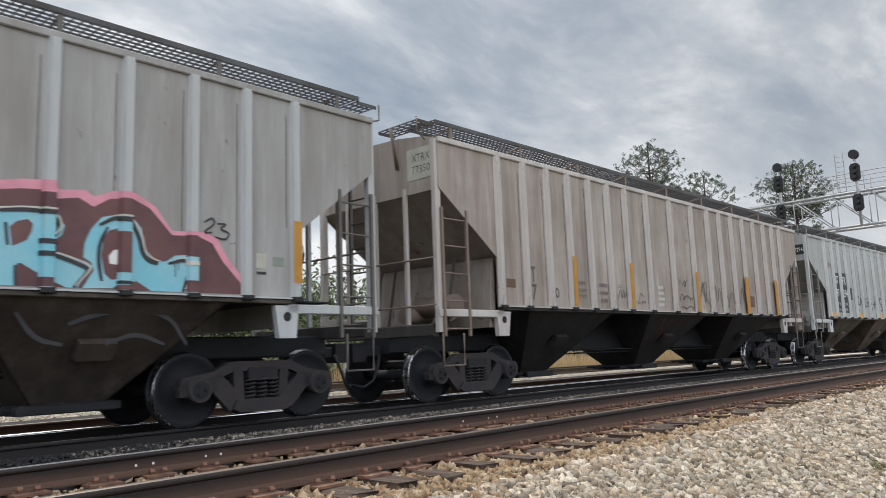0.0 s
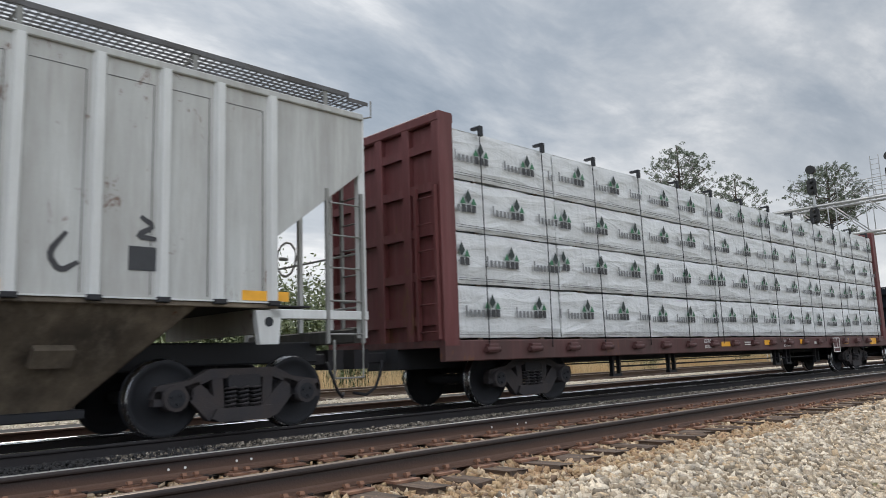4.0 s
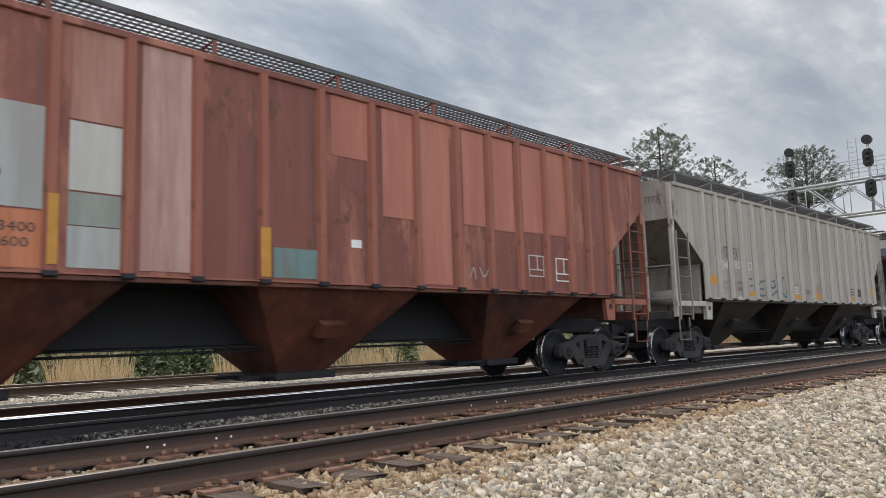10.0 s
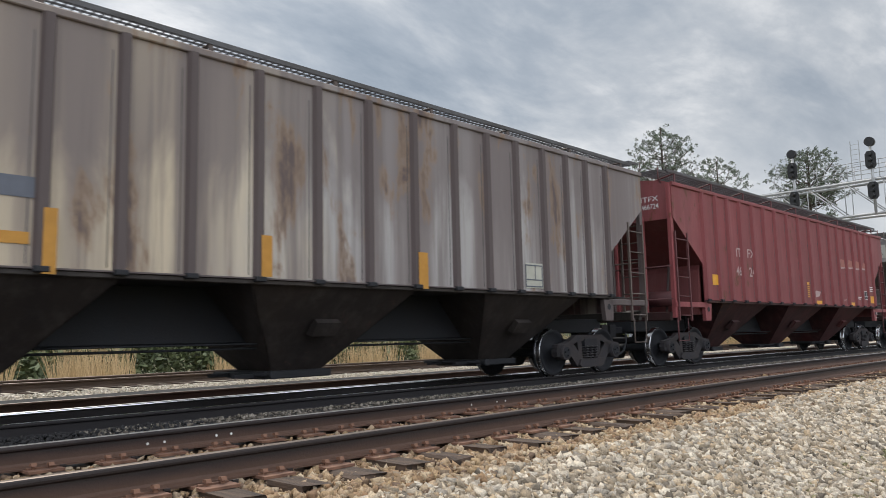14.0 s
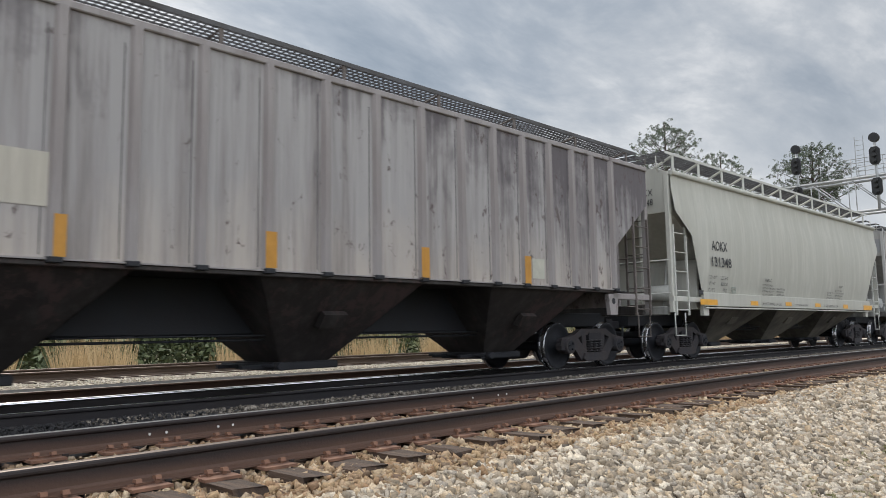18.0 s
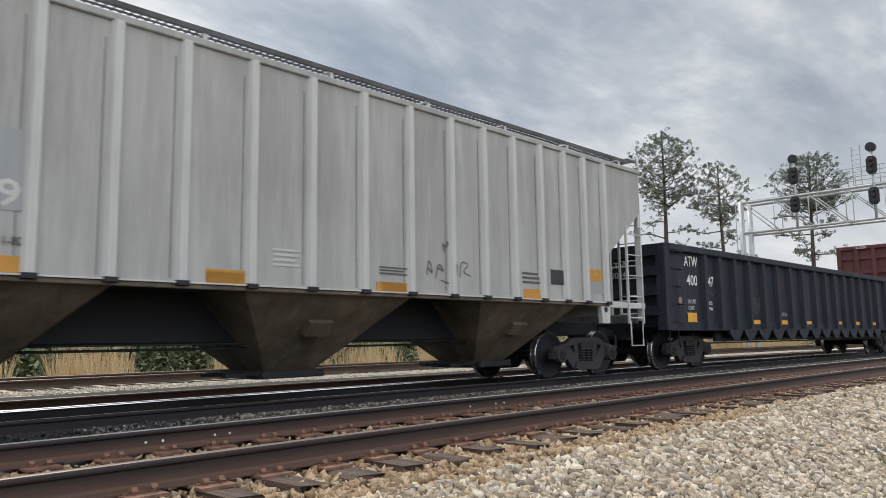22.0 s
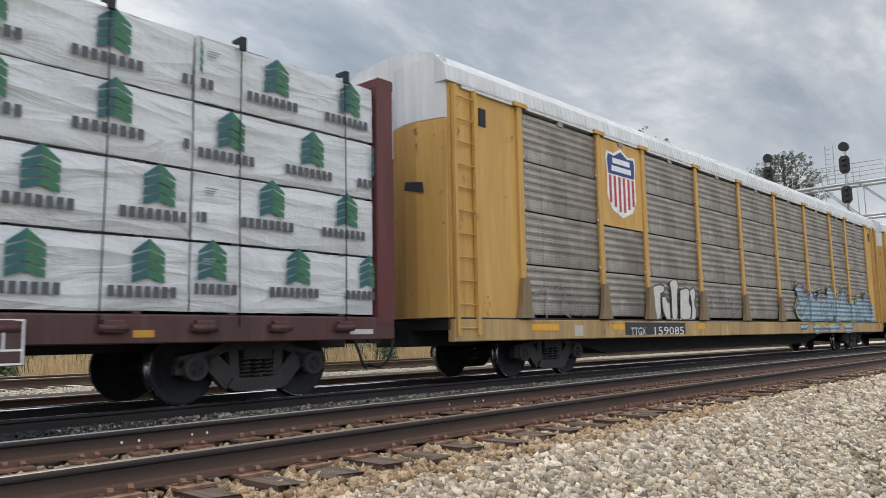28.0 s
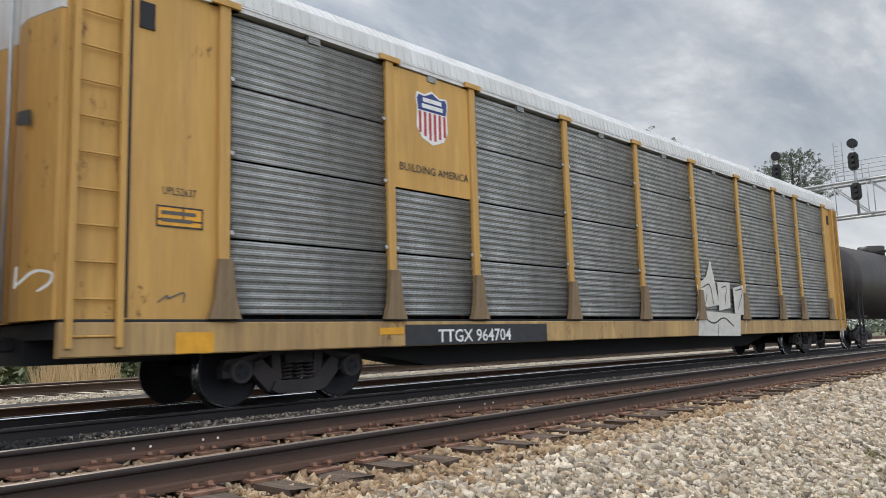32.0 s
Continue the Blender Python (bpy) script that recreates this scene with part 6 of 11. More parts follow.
def shield(scale, lift):
    def draw(board, x, y, z0):
        zc = z0 + lift
        k = scale
        outline = [(-0.40, 0.42), (-0.2, 0.40), (0, 0.50), (0.2, 0.40), (0.40, 0.42), (0.44, 0.30), (0.40, 0.12), (0.42, -0.25), (0.30, -0.45), (0, -0.56), (-0.30, -0.45), (-0.42, -0.25), (-0.40, 0.12), (-0.44, 0.30)]
        part("shield_badge", Shape().prism([(x + a * k, zc + b * k) for a, b in outline], y, y - 0.004, "y"), M_WHITE, board, "white bordered shield badge")
        top = [(-0.36, 0.38), (-0.2, 0.36), (0, 0.45), (0.2, 0.36), (0.36, 0.38), (0.40, 0.29), (0.37, 0.08), (-0.37, 0.08), (-0.40, 0.29)]
        part("shield_field", Shape().prism([(x + a * k, zc + b * k) for a, b in top], y - 0.004, y - 0.008, "y"), M_SHIELDBLUE, board)
        for i in range(6):
            a = -0.33 + i * 0.132
            low = -0.50 + abs(a) * 0.45
            part("shield_stripe", Shape().prism([(x + (a - 0.032) * k, zc + 0.06 * k), (x + (a + 0.032) * k, zc + 0.06 * k), (x + (a + 0.032) * k, zc + low * k), (x + (a - 0.032) * k, zc + low * k)], y - 0.004, y - 0.008, "y"), M_SHIELDRED, board)
        for za, half in ((0.25, 0.25), (0.13, 0.28)):
            bars(board, M_WHITE, [(x - half * k, x + half * k, zc + za * k, zc + (za + 0.08) * k)], y - 0.009, "badge_bar")
    return draw


autorack("yellow auto rack car with grimy slatted side screens", 255.15, 281.85, [257.05, 259.8, 261.72, 264.5, 267.27, 270.05, 272.83, 275.6, 277.5, 280.27], (M_SCREEN_OLD, M_RACKYEL, M_RACKROOF, M_RACKSILL, M_POSTFOOT, 0.15, 0.24), [1.06, 2.0, 3.0, 3.95, 4.88], shield(1.48, 1.04), 1, (271, 281))
autorack("yellow auto rack car with bright galvanized side screens", 283.30, 309.85, [285.15, 287.92, 289.82, 292.6, 295.38, 298.15, 300.93, 303.71, 305.6, 308.38], (M_SCREEN_NEW, M_RACKYEL, M_RACKROOF, M_RACKSILL, M_POSTFOOT, 0.105, 0.06), [1.06, 2.0, 3.0, 3.95, 4.88], shield(0.85, 1.25), 1)
tank_car("black tank car with a domed top", 311.25, 327.15)


# ---- lettering, patches and graffiti ----
M_SPRAYPINK = plain("sprayed_pink", (0.72, 0.30, 0.38))
M_SPRAYMAROON = surface("sprayed_maroon", (0.095, 0.04, 0.048), (0.17, 0.075, 0.07), 1.6, 0.6, 0.0, 40, 0.2)
M_SPRAYCYAN = surface("sprayed_cyan", (0.20, 0.52, 0.63), (0.32, 0.55, 0.62), 1.8, 0.6, 0.0, 40, 0.12)
M_SPRAYBLACK = plain("sprayed_black", (0.03, 0.03, 0.035))
M_SPRAYWHITE = plain("sprayed_white", (0.42, 0.44, 0.45))
M_SPRAYGHOST = plain("thin_white_spray", (0.20, 0.215, 0.23))
M_SPRAYPALE = plain("sprayed_pale", (0.60, 0.58, 0.53))
M_SPRAYGREEN = plain("sprayed_sea_green", (0.14, 0.26, 0.24))
M_SPRAYBLUE = plain("sprayed_blue", (0.05, 0.11, 0.16))


M_SPRAYLIME = plain("sprayed_lime", (0.50, 0.55, 0.14))
M_SPRAYPURPLE = sprayed_over_ridges("sprayed_purple", (0.22, 0.205, 0.30))
M_SPRAYOLIVE = sprayed_over_ridges("sprayed_olive", (0.09, 0.085, 0.035))
M_SPRAYPLAIN = plain("sprayed_plain_blue", (0.25, 0.36, 0.42))
M_OCHRE = plain("ochre_reflector", (0.50, 0.24, 0.035))
M_PALESIGN = plain("pale_sign", (0.48, 0.47, 0.40))
M_SAGE = plain("sage_grey", (0.25, 0.29, 0.25))
M_FADEDINK = plain("faded_black_ink", (0.10, 0.09, 0.085))
M_FADEDINK2 = plain("faded_grey_spray", (0.20, 0.20, 0.20))
M_PALEINK = plain("faded_white_ink", (0.52, 0.51, 0.48))
M_FADERED = plain("faded_red_ink", (0.34, 0.20, 0.15))
M_BROWNPLATE = plain("brown_plate", (0.13, 0.075, 0.05))
M_INKPANEL = plain("black_stencil_panel", (0.028, 0.03, 0.035))
M_INKFADE = plain("faded_blue_black_panel", (0.11, 0.12, 0.15))
M_FADEPATCH = plain("faded_beige_patch", (0.44, 0.42, 0.38))
M_PATCHWHITE = paint("repaint_white", (0.50, 0.50, 0.47), (0.3, 0.26, 0.22), 0.3, 0.0, seed=31)
M_PATCHGREY = paint("repaint_grey", (0.34, 0.36, 0.35), (0.25, 0.2, 0.17), 0.3, 0.0, seed=32)
M_PATCHSAGE = paint("repaint_sage", (0.24, 0.28, 0.25), (0.2, 0.18, 0.15), 0.3, 0.0, seed=33)
M_PATCHORANGE = paint("repaint_orange", (0.48, 0.17, 0.08), (0.3, 0.1, 0.06), 0.3, 0.0, seed=34)
M_PATCHPINK = paint("chalked_pink", (0.40, 0.22, 0.18), (0.25, 0.09, 0.06), 0.9, 0.0, seed=35)
M_PATCHPALE = paint("chalked_pale", (0.45, 0.30, 0.27), (0.24, 0.09, 0.065), 0.8, 0.0, seed=36)
M_PATCHROSE = paint("faded_rose", (0.40, 0.15, 0.105), (0.25, 0.09, 0.07), 0.4, 0.0, seed=37)
M_PATCHTEAL = paint("teal_scrap", (0.10, 0.28, 0.28), (0.2, 0.1, 0.08), 0.7, 0.0, seed=38)
M_FADEBLUE = paint("faded_blue_panel", (0.10, 0.135, 0.175), (0.2, 0.2, 0.2), 0.5, 0.0, seed=41)
M_OCHREBAR = plain("sprayed_ochre", (0.62, 0.30, 0.06))
M_CREAMGREY = paint("cream_grey", (0.46, 0.43, 0.36), (0.3, 0.27, 0.24), 0.4, 0.05, seed=40)
M_GREYPANEL = paint("dull_grey_panel", (0.25, 0.26, 0.27), (0.35, 0.34, 0.33), 0.3, 0.0, seed=41)
M_GHOSTPINK = plain("ghost_pink_lettering", (0.36, 0.14, 0.11))
M_GHOSTWHITE = plain("ghost_white_lettering", (0.46, 0.34, 0.33))
M_GHOSTGREY = plain("ghost_grey_spray", (0.045, 0.05, 0.058))


def letters(car, text, x, z, height, width, mat, y):
    """Painted words scaled to a width, their lower left corner at x, z."""
    cu = bpy.data.curves.new("font", "FONT")
    cu.body, cu.size, cu.resolution_u = text, 1.0, 2
    if height > 0.19:
        cu.offset = 0.014
    tmp = bpy.data.objects.new("font", cu)
    me = bpy.data.meshes.new_from_object(tmp)
    bpy.data.objects.remove(tmp)
    bpy.data.curves.remove(cu)
    xs, ys = [v.co.x for v in me.vertices], [v.co.y for v in me.vertices]
    sx, sy = width / (max(xs) - min(xs)), height / (max(ys) - min(ys))
    me.transform(Matrix.Translation((x, y, z)) @ Matrix.Rotation(radians(90), 4, "X") @ Matrix.Diagonal((sx, sy, 1, 1)) @ Matrix.Translation((-min(xs), -min(ys), 0)))
    me.materials.clear()
    me.materials.append(mat)
    me.name = "lettering"
    return part("lettering", me, None, car)


def end_letters(car, xe, lines, y, z, height, width, mat, panel=None):
    """Words on the leading end sheet, which faces -x."""
    if panel:
        n = len(lines)
        part("end_panel", Shape().box(-xe - 0.008, -xe - 0.002, y - width - 0.12, y + 0.12, z - (n - 1) * height * 1.5 - 0.1, z + height + 0.1), panel, car)
    for i, text in enumerate(lines):
        ob = letters(car, text, 0, 0, height, width, mat, 0)
        ob.data.transform(Matrix.Translation((-xe - 0.012, y, z - i * height * 1.5)) @ Matrix.Rotation(radians(-90), 4, "Z"))


def decal(car, name, x0, x1, z0, z1, mat, y, label=""):
    return part(name, patch(x0, x1, z0, z1, y), mat, car, label)


def rib_paint(car, x, z0, z1, mat, d):
    """Spray paint wrapped round the face and flanks of a side rib."""
    return part("graffiti_fill", Shape().prism([(x - 0.075 - d, -1.53), (x - 0.045 - d, -1.595 - d), (x + 0.045 + d, -1.595 - d), (x + 0.075 + d, -1.53)], z0, z1, "z"), mat, car)


def print_bars(car, x0, x1, z0, z1, rows, mat, y):
    """Small print that cannot be read."""
    h = (z1 - z0) / (rows * 2 - 1)
    rng = random.Random(int(x0 * 100) + rows)
    for i in range(rows):
        part("small_print", patch(x0, x1 - (x1 - x0) * rng.uniform(0, 0.25), z0 + 2 * i * h, z0 + (2 * i + 1) * h, y, 0.003), mat, car)


def frame_sign(car, x0, x1, z0, z1, mat, y):
    t = min(0.02, (x1 - x0) * 0.1)
    s = patch(x0, x1, z0, z0 + t, y).box(x0, x1, y - 0.004, y, z1 - t, z1).box(x0, x0 + t, y - 0.004, y, z0 + t, z1 - t).box(x1 - t, x1, y - 0.004, y, z0 + t, z1 - t)
    s.box(x0 + (x1 - x0) * 0.55, x0 + (x1 - x0) * 0.55 + t, y - 0.004, y, z0 + (z1 - z0) * 0.3, z1 - t).box(x0 + t, x1 - t, y - 0.004, y, z0 + (z1 - z0) * 0.3, z0 + (z1 - z0) * 0.3 + t)
    return part("stencil_frame", s, mat, car)


def data_plate(car, x0, x1, z0, z1, y):
    p = part("data_plate", patch(x0, x1, z0, z1, y, 0.01), M_REDDECK, car, "dark plate with a white frame")
    frame_sign(p, x0 + 0.01, x1 - 0.01, z0 + 0.01, z1 - 0.01, M_WHITE, y - 0.011)


def disc(car, x, z, r, mat, y):
    return part("round_mark", Shape().rod((x, y, z), (x, y - 0.004, z), r, 20), mat, car)


def spans(pts, x):
    """Heights between which an outline covers the upright line at x."""
    zs = []
    for (ax, az), (bx, bz) in zip(pts, pts[1:] + pts[:1]):
        if (ax - x) * (bx - x) < 0:
            zs.append(az + (bz - az) * (x - ax) / (bx - ax))
    zs.sort()
    return list(zip(zs[::2], zs[1::2]))


def sprayed(car, layers, lines, ribs):
    """A lettered piece in layers, with its outlines, carried on over the ribs that it crosses."""
    for i, (mat, pts) in enumerate(layers):
        fill(car, "graffiti_fill", pts, mat, -1.535 - 0.0012 * i)
        for x in ribs:
            for z0, z1 in spans(pts, x):
                rib_paint(car, x, z0, z1, mat, 0.002 + 0.0012 * i)
    for i, (mat, w, pts) in enumerate(lines):
        stroke(car, mat, pts, w, -1.547)
        for x in ribs:
            for a, b in zip(pts, pts[1:]):
                if (a[0] - x) * (b[0] - x) < 0:
                    z = a[1] + (b[1] - a[1]) * (x - a[0]) / (b[0] - a[0])
                    rib_paint(car, x, z - w * 0.6, z + w * 0.6, mat, 0.013)


def fill(car, name, pts, mat, y):
    """A sprayed or bare field with its own outline."""
    me = bpy.data.meshes.new(name)
    flat = [(x, y, z) for x, z in pts]
    tris = tessellate_polygon([[Vector((x, z, 0)) for x, z in pts]])
    me.from_pydata(flat, [], [t for t in tris])
    me.materials.append(mat)
    return part(name, me, None, car)


end_letters(CAR[1], 8.049, ["XTRX", "77350"], -0.95, 3.82, 0.13, 0.42, M_FADEDINK, M_PALESIGN)
end_letters(CAR[2], 8.164, ["ITFX 87294"], -0.75, 3.6, 0.13, 0.62, M_WHITE, M_INKPANEL)
end_letters(CAR[5], 8.164, ["IFRX", "21439"], -0.9, 3.75, 0.14, 0.42, M_BLACK, M_PATCHWHITE)
end_letters(CAR[6], 8.169, ["ITFX"], -0.85, 3.72, 0.15, 0.4, M_FADEDINK)
part("end_panel", Shape().box(-8.174, -8.166, -1.38, -0.42, 3.74, 4.07), M_PATCHWHITE, CAR[7], "faded white panel")
part("end_panel", Shape().box(-8.174, -8.166, -1.38, -0.30, 3.44, 3.738), M_FADEBLUE, CAR[7], "faded blue panel")
end_letters(CAR[7], 8.168, ["ITFX"], -0.62, 3.84, 0.13, 0.30, M_BLACK)
end_letters(CAR[8], 8.164, ["ITFX", "466724"], -0.75, 3.75, 0.12, 0.45, M_WHITE)
end_letters(CAR[9], 8.164, ["IFRX", "84178"], -0.75, 3.75, 0.13, 0.45, M_FADEDINK, M_PATCHWHITE)
end_letters(CAR[10], 7.629, ["AOKX", "131348"], -0.6, 3.72, 0.15, 0.5, M_BLACK)
end_letters(CAR[11], 8.164, ["ITFX", "348079"], -0.75, 3.72, 0.13, 0.5, M_FADEDINK, M_GREYPANEL)
end_letters(CAR[12], 9.970, ["ATW", "400447"], -0.1, 2.25, 0.15, 0.6, M_PALEINK)
end_letters(CAR[13], 11.164, ["600221"], -0.55, 4.1, 0.13, 0.55, M_PALEINK)
end_letters(CAR[13], 11.164, ["CAUTION"], 0.75, 4.45, 0.10, 0.5, M_WHITE)
end_letters(CAR[15], 13.279, ["TTGX 964704"], -0.15, 4.05, 0.12, 0.8, M_BLACK)
end_letters(CAR[14], 13.354, ["TTGX 159085"], -0.15, 4.05, 0.12, 0.8, M_BLACK)
end_letters(CAR[14], 13.354, ["EXCESS HEIGHT CAR"], -0.1, 4.5, 0.11, 1.0, M_FADEDINK)
# a notice plate on the gondola's end, and the number on its top chord
notice = part("notice_plate", Shape().box(-9.945, -9.91, -0.7, 0.85, 1.15, 2.6), plain("notice_plate_grey", (0.035, 0.037, 0.04)), CAR[4], "dark grey notice plate with faded print")
for i in range(3):
    part("small_print", Shape().box(-9.955, -9.951, -0.25 + 0.04 * i, 0.2, 2.08 - 0.13 * i, 2.13 - 0.13 * i), M_FADEDINK2, notice)
end_letters(CAR[4], 9.772, ["ITFX 34118"], -0.1, 2.645, 0.10, 1.1, M_PALEINK)
letters(CAR[15], "BUILDING AMERICA", -8.45, 3.28, 0.123, 1.57, M_BLACK, -1.462)
sprayed(CAR[0], [
    (M_SPRAYPINK, [(3.14, 2.48), (3.43, 2.54), (3.67, 2.56), (3.78, 2.48), (4.03, 2.51), (4.12, 2.45), (4.32, 2.54), (4.57, 2.55), (4.80, 2.42), (5.00, 2.17), (5.42, 2.19), (5.57, 2.13), (5.68, 1.95), (5.91, 1.68), (6.07, 1.48), (3.18, 1.48)]),
    (M_SPRAYMAROON, [(3.14, 2.39), (3.41, 2.44), (3.64, 2.46), (3.75, 2.38), (3.97, 2.42), (4.12, 2.34), (4.29, 2.45), (4.54, 2.48), (4.73, 2.40), (5.00, 2.12), (5.31, 2.14), (5.50, 2.07), (5.65, 1.85), (5.88, 1.62), (5.99, 1.48), (3.18, 1.48)]),
    (M_SPRAYCYAN, [(3.15, 2.21), (3.44, 2.26), (3.65, 2.25), (3.76, 2.21), (3.84, 2.11), (3.81, 2.01), (3.69, 1.90), (3.69, 1.83), (4.05, 1.76), (4.13, 1.71), (4.08, 1.63), (3.98, 1.48), (3.87, 1.48), (3.76, 1.53), (3.57, 1.63), (3.45, 1.70), (3.41, 1.70), (3.41, 1.48), (3.18, 1.48)]),
    (M_SPRAYMAROON, [(3.33, 2.05), (3.39, 2.11), (3.49, 2.14), (3.54, 2.10), (3.53, 2.02), (3.49, 1.93), (3.36, 1.86)]),
    (M_SPRAYCYAN, [(4.03, 1.80), (4.04, 1.95), (4.10, 2.10), (4.21, 2.24), (4.39, 2.29), (4.54, 2.27), (4.64, 2.16), (4.67, 1.94), (4.74, 1.83), (4.83, 1.80), (4.94, 1.82), (5.04, 1.89), (5.21, 1.91), (5.28, 1.86), (5.26, 1.69), (5.22, 1.48), (4.75, 1.48), (4.59, 1.58), (4.50, 1.54), (4.35, 1.49), (4.03, 1.48), (4.14, 1.67), (4.11, 1.75)]),
    (M_SPRAYMAROON, [(4.21, 1.83), (4.23, 2.00), (4.28, 2.10), (4.38, 2.14), (4.47, 2.10), (4.53, 1.95), (4.52, 1.77), (4.48, 1.68), (4.39, 1.59), (4.32, 1.58), (4.25, 1.64)]),
    (M_WHITE, [(4.29, 1.83), (4.34, 1.90), (4.46, 1.92), (4.50, 1.88), (4.49, 1.79), (4.43, 1.74), (4.30, 1.75)]),
    (M_SPRAYMAROON, [(4.35, 1.48), (4.59, 1.58), (4.76, 1.48)]),
], [
    (M_BLACK, 0.040, [(3.15, 2.19), (3.49, 2.24), (3.71, 2.23), (3.76, 2.15), (3.79, 2.05), (3.66, 1.91)]),
    (M_BLACK, 0.040, [(3.67, 1.81), (3.83, 1.78), (4.05, 1.70), (4.09, 1.66), (3.94, 1.48)]),
    (M_BLACK, 0.040, [(3.29, 2.09), (3.32, 1.87)]),
    (M_BLACK, 0.035, [(3.39, 1.68), (3.40, 1.48)]),
    (M_BLACK, 0.045, [(4.18, 2.15), (4.36, 2.26), (4.51, 2.23), (4.61, 2.07), (4.65, 1.89), (4.72, 1.81), (4.83, 1.78)]),
    (M_BLACK, 0.040, [(4.27, 2.14), (4.19, 1.96), (4.18, 1.78), (4.22, 1.56)]),
    (M_BLACK, 0.040, [(4.95, 1.79), (5.14, 1.85), (5.22, 1.79), (5.17, 1.59), (5.13, 1.48)]),
    (M_BLACK, 0.030, [(4.35, 1.49), (4.54, 1.60)]),
    (M_BLACK, 0.015, [(5.03, 1.81), (5.04, 1.65)]),
    (M_BLACK, 0.012, [(5.07, 1.82), (5.08, 1.73)]),
    (M_SPRAYPALE, 0.020, [(3.17, 2.22), (3.52, 2.27), (3.73, 2.26), (3.79, 2.18), (3.81, 2.09), (3.69, 1.94)]),
    (M_SPRAYPALE, 0.020, [(3.69, 1.84), (3.85, 1.81), (4.08, 1.73), (4.12, 1.69), (3.96, 1.50)]),
    (M_SPRAYPALE, 0.020, [(4.21, 2.19), (4.39, 2.29), (4.54, 2.26), (4.64, 2.11), (4.68, 1.92), (4.76, 1.84), (4.86, 1.81)]),
    (M_SPRAYPALE, 0.020, [(4.99, 1.82), (5.18, 1.89), (5.25, 1.82), (5.20, 1.62), (5.16, 1.51)]),
], (2.97, 3.68, 4.46, 5.245))
stroke(CAR[0], M_BLACK, [(5.39, 2.31), (5.50, 2.38), (5.54, 2.31), (5.37, 2.18), (5.50, 2.20)], 0.025, -1.538)
stroke(CAR[0], M_BLACK, [(5.56, 2.31), (5.70, 2.32), (5.59, 2.25), (5.74, 2.21), (5.67, 2.12), (5.53, 2.15)], 0.025, -1.538)
stroke(CAR[0], M_BLACK, [(5.74, 2.09), (5.75, 2.08)], 0.025, -1.538)
stroke(CAR[0], M_BLACK, [(5.79, 2.10), (5.80, 2.09)], 0.025, -1.538)
decal(CAR[0], "paint_patch", 6.62, 6.75, 1.65, 2.45, M_OCHRE, -1.604)
decal(CAR[0], "paint_patch", 6.10, 6.25, 1.81, 2.00, M_PALESIGN, -1.534)
decal(CAR[0], "paint_patch", 6.35, 6.51, 1.86, 1.97, M_SAGE, -1.534)
print_bars(CAR[0], 6.11, 6.28, 1.74, 1.77, 1, M_BLACK, -1.536)
letters(CAR[1], "0", -5.03, 1.63, 0.202, 0.13, M_FADEDINK, -1.537)
letters(CAR[1], "XT", -5.88, 1.91, 0.274, 0.27, M_FADEDINK, -1.537)
letters(CAR[1], "77", -5.88, 1.58, 0.282, 0.29, M_FADEDINK, -1.537)
letters(CAR[1], "CAPY", -4.24, 1.91, 0.073, 0.23, M_FADEDINK, -1.537)
letters(CAR[1], "LD LMT", -4.27, 1.77, 0.072, 0.29, M_FADEDINK, -1.537)
letters(CAR[1], "LT WT", -4.27, 1.65, 0.078, 0.29, M_FADEDINK, -1.537)
letters(CAR[1], "197000", -3.50, 1.90, 0.078, 0.29, M_FADEDINK, -1.537)
letters(CAR[1], "197000", -3.50, 1.74, 0.077, 0.29, M_FADEDINK, -1.537)
letters(CAR[1], "65100", -3.47, 1.59, 0.077, 0.24, M_FADEDINK, -1.537)
decal(CAR[1], "paint_patch", -4.49, -4.37, 1.49, 2.45, M_OCHRE, -1.604)
decal(CAR[1], "paint_patch", -2.37, -2.24, 1.49, 2.45, M_OCHRE, -1.604)
decal(CAR[1], "paint_patch", 0.73, 0.87, 1.47, 2.43, M_OCHRE, -1.604)
decal(CAR[1], "paint_patch", 3.68, 3.90, 1.46, 2.45, M_OCHRE, -1.604)
decal(CAR[1], "paint_patch", 5.81, 6.00, 1.45, 2.46, M_OCHRE, -1.604)
letters(CAR[1], "LD", -2.77, 1.91, 0.069, 0.12, M_FADEDINK, -1.537)
letters(CAR[1], "5-79", -2.02, 1.59, 0.079, 0.34, M_FADEDINK, -1.537)
print_bars(CAR[1], -1.09, -0.78, 1.57, 2.02, 4, M_PALEINK, -1.536)
stroke(CAR[1], M_BLACK, [(0.11, 2.07), (0.23, 2.22), (0.31, 2.08), (0.17, 2.05), (0.35, 2.21)], 0.02, -1.538)
stroke(CAR[1], M_BLACK, [(-0.08, 1.68), (0.04, 1.90), (0.21, 1.78), (0.04, 1.73), (0.34, 1.87), (0.51, 1.75), (0.70, 1.84)], 0.02, -1.538)
stroke(CAR[1], M_BLACK, [(0.03, 1.59), (0.26, 1.53), (0.50, 1.62), (0.62, 1.49)], 0.02, -1.538)
stroke(CAR[1], M_FADEDINK, [(1.02, 1.81), (1.25, 2.32), (1.26, 1.56), (1.45, 2.29), (1.09, 2.00), (1.61, 1.61)], 0.03, -1.538)
stroke(CAR[1], M_FADEDINK, [(1.72, 1.57), (1.94, 2.28), (1.96, 1.62), (2.15, 2.20), (2.25, 1.58)], 0.03, -1.538)
stroke(CAR[1], M_FADEDINK, [(2.45, 2.17), (2.72, 1.69), (2.55, 1.54), (2.92, 2.10), (3.03, 1.60), (3.26, 2.22)], 0.03, -1.538)
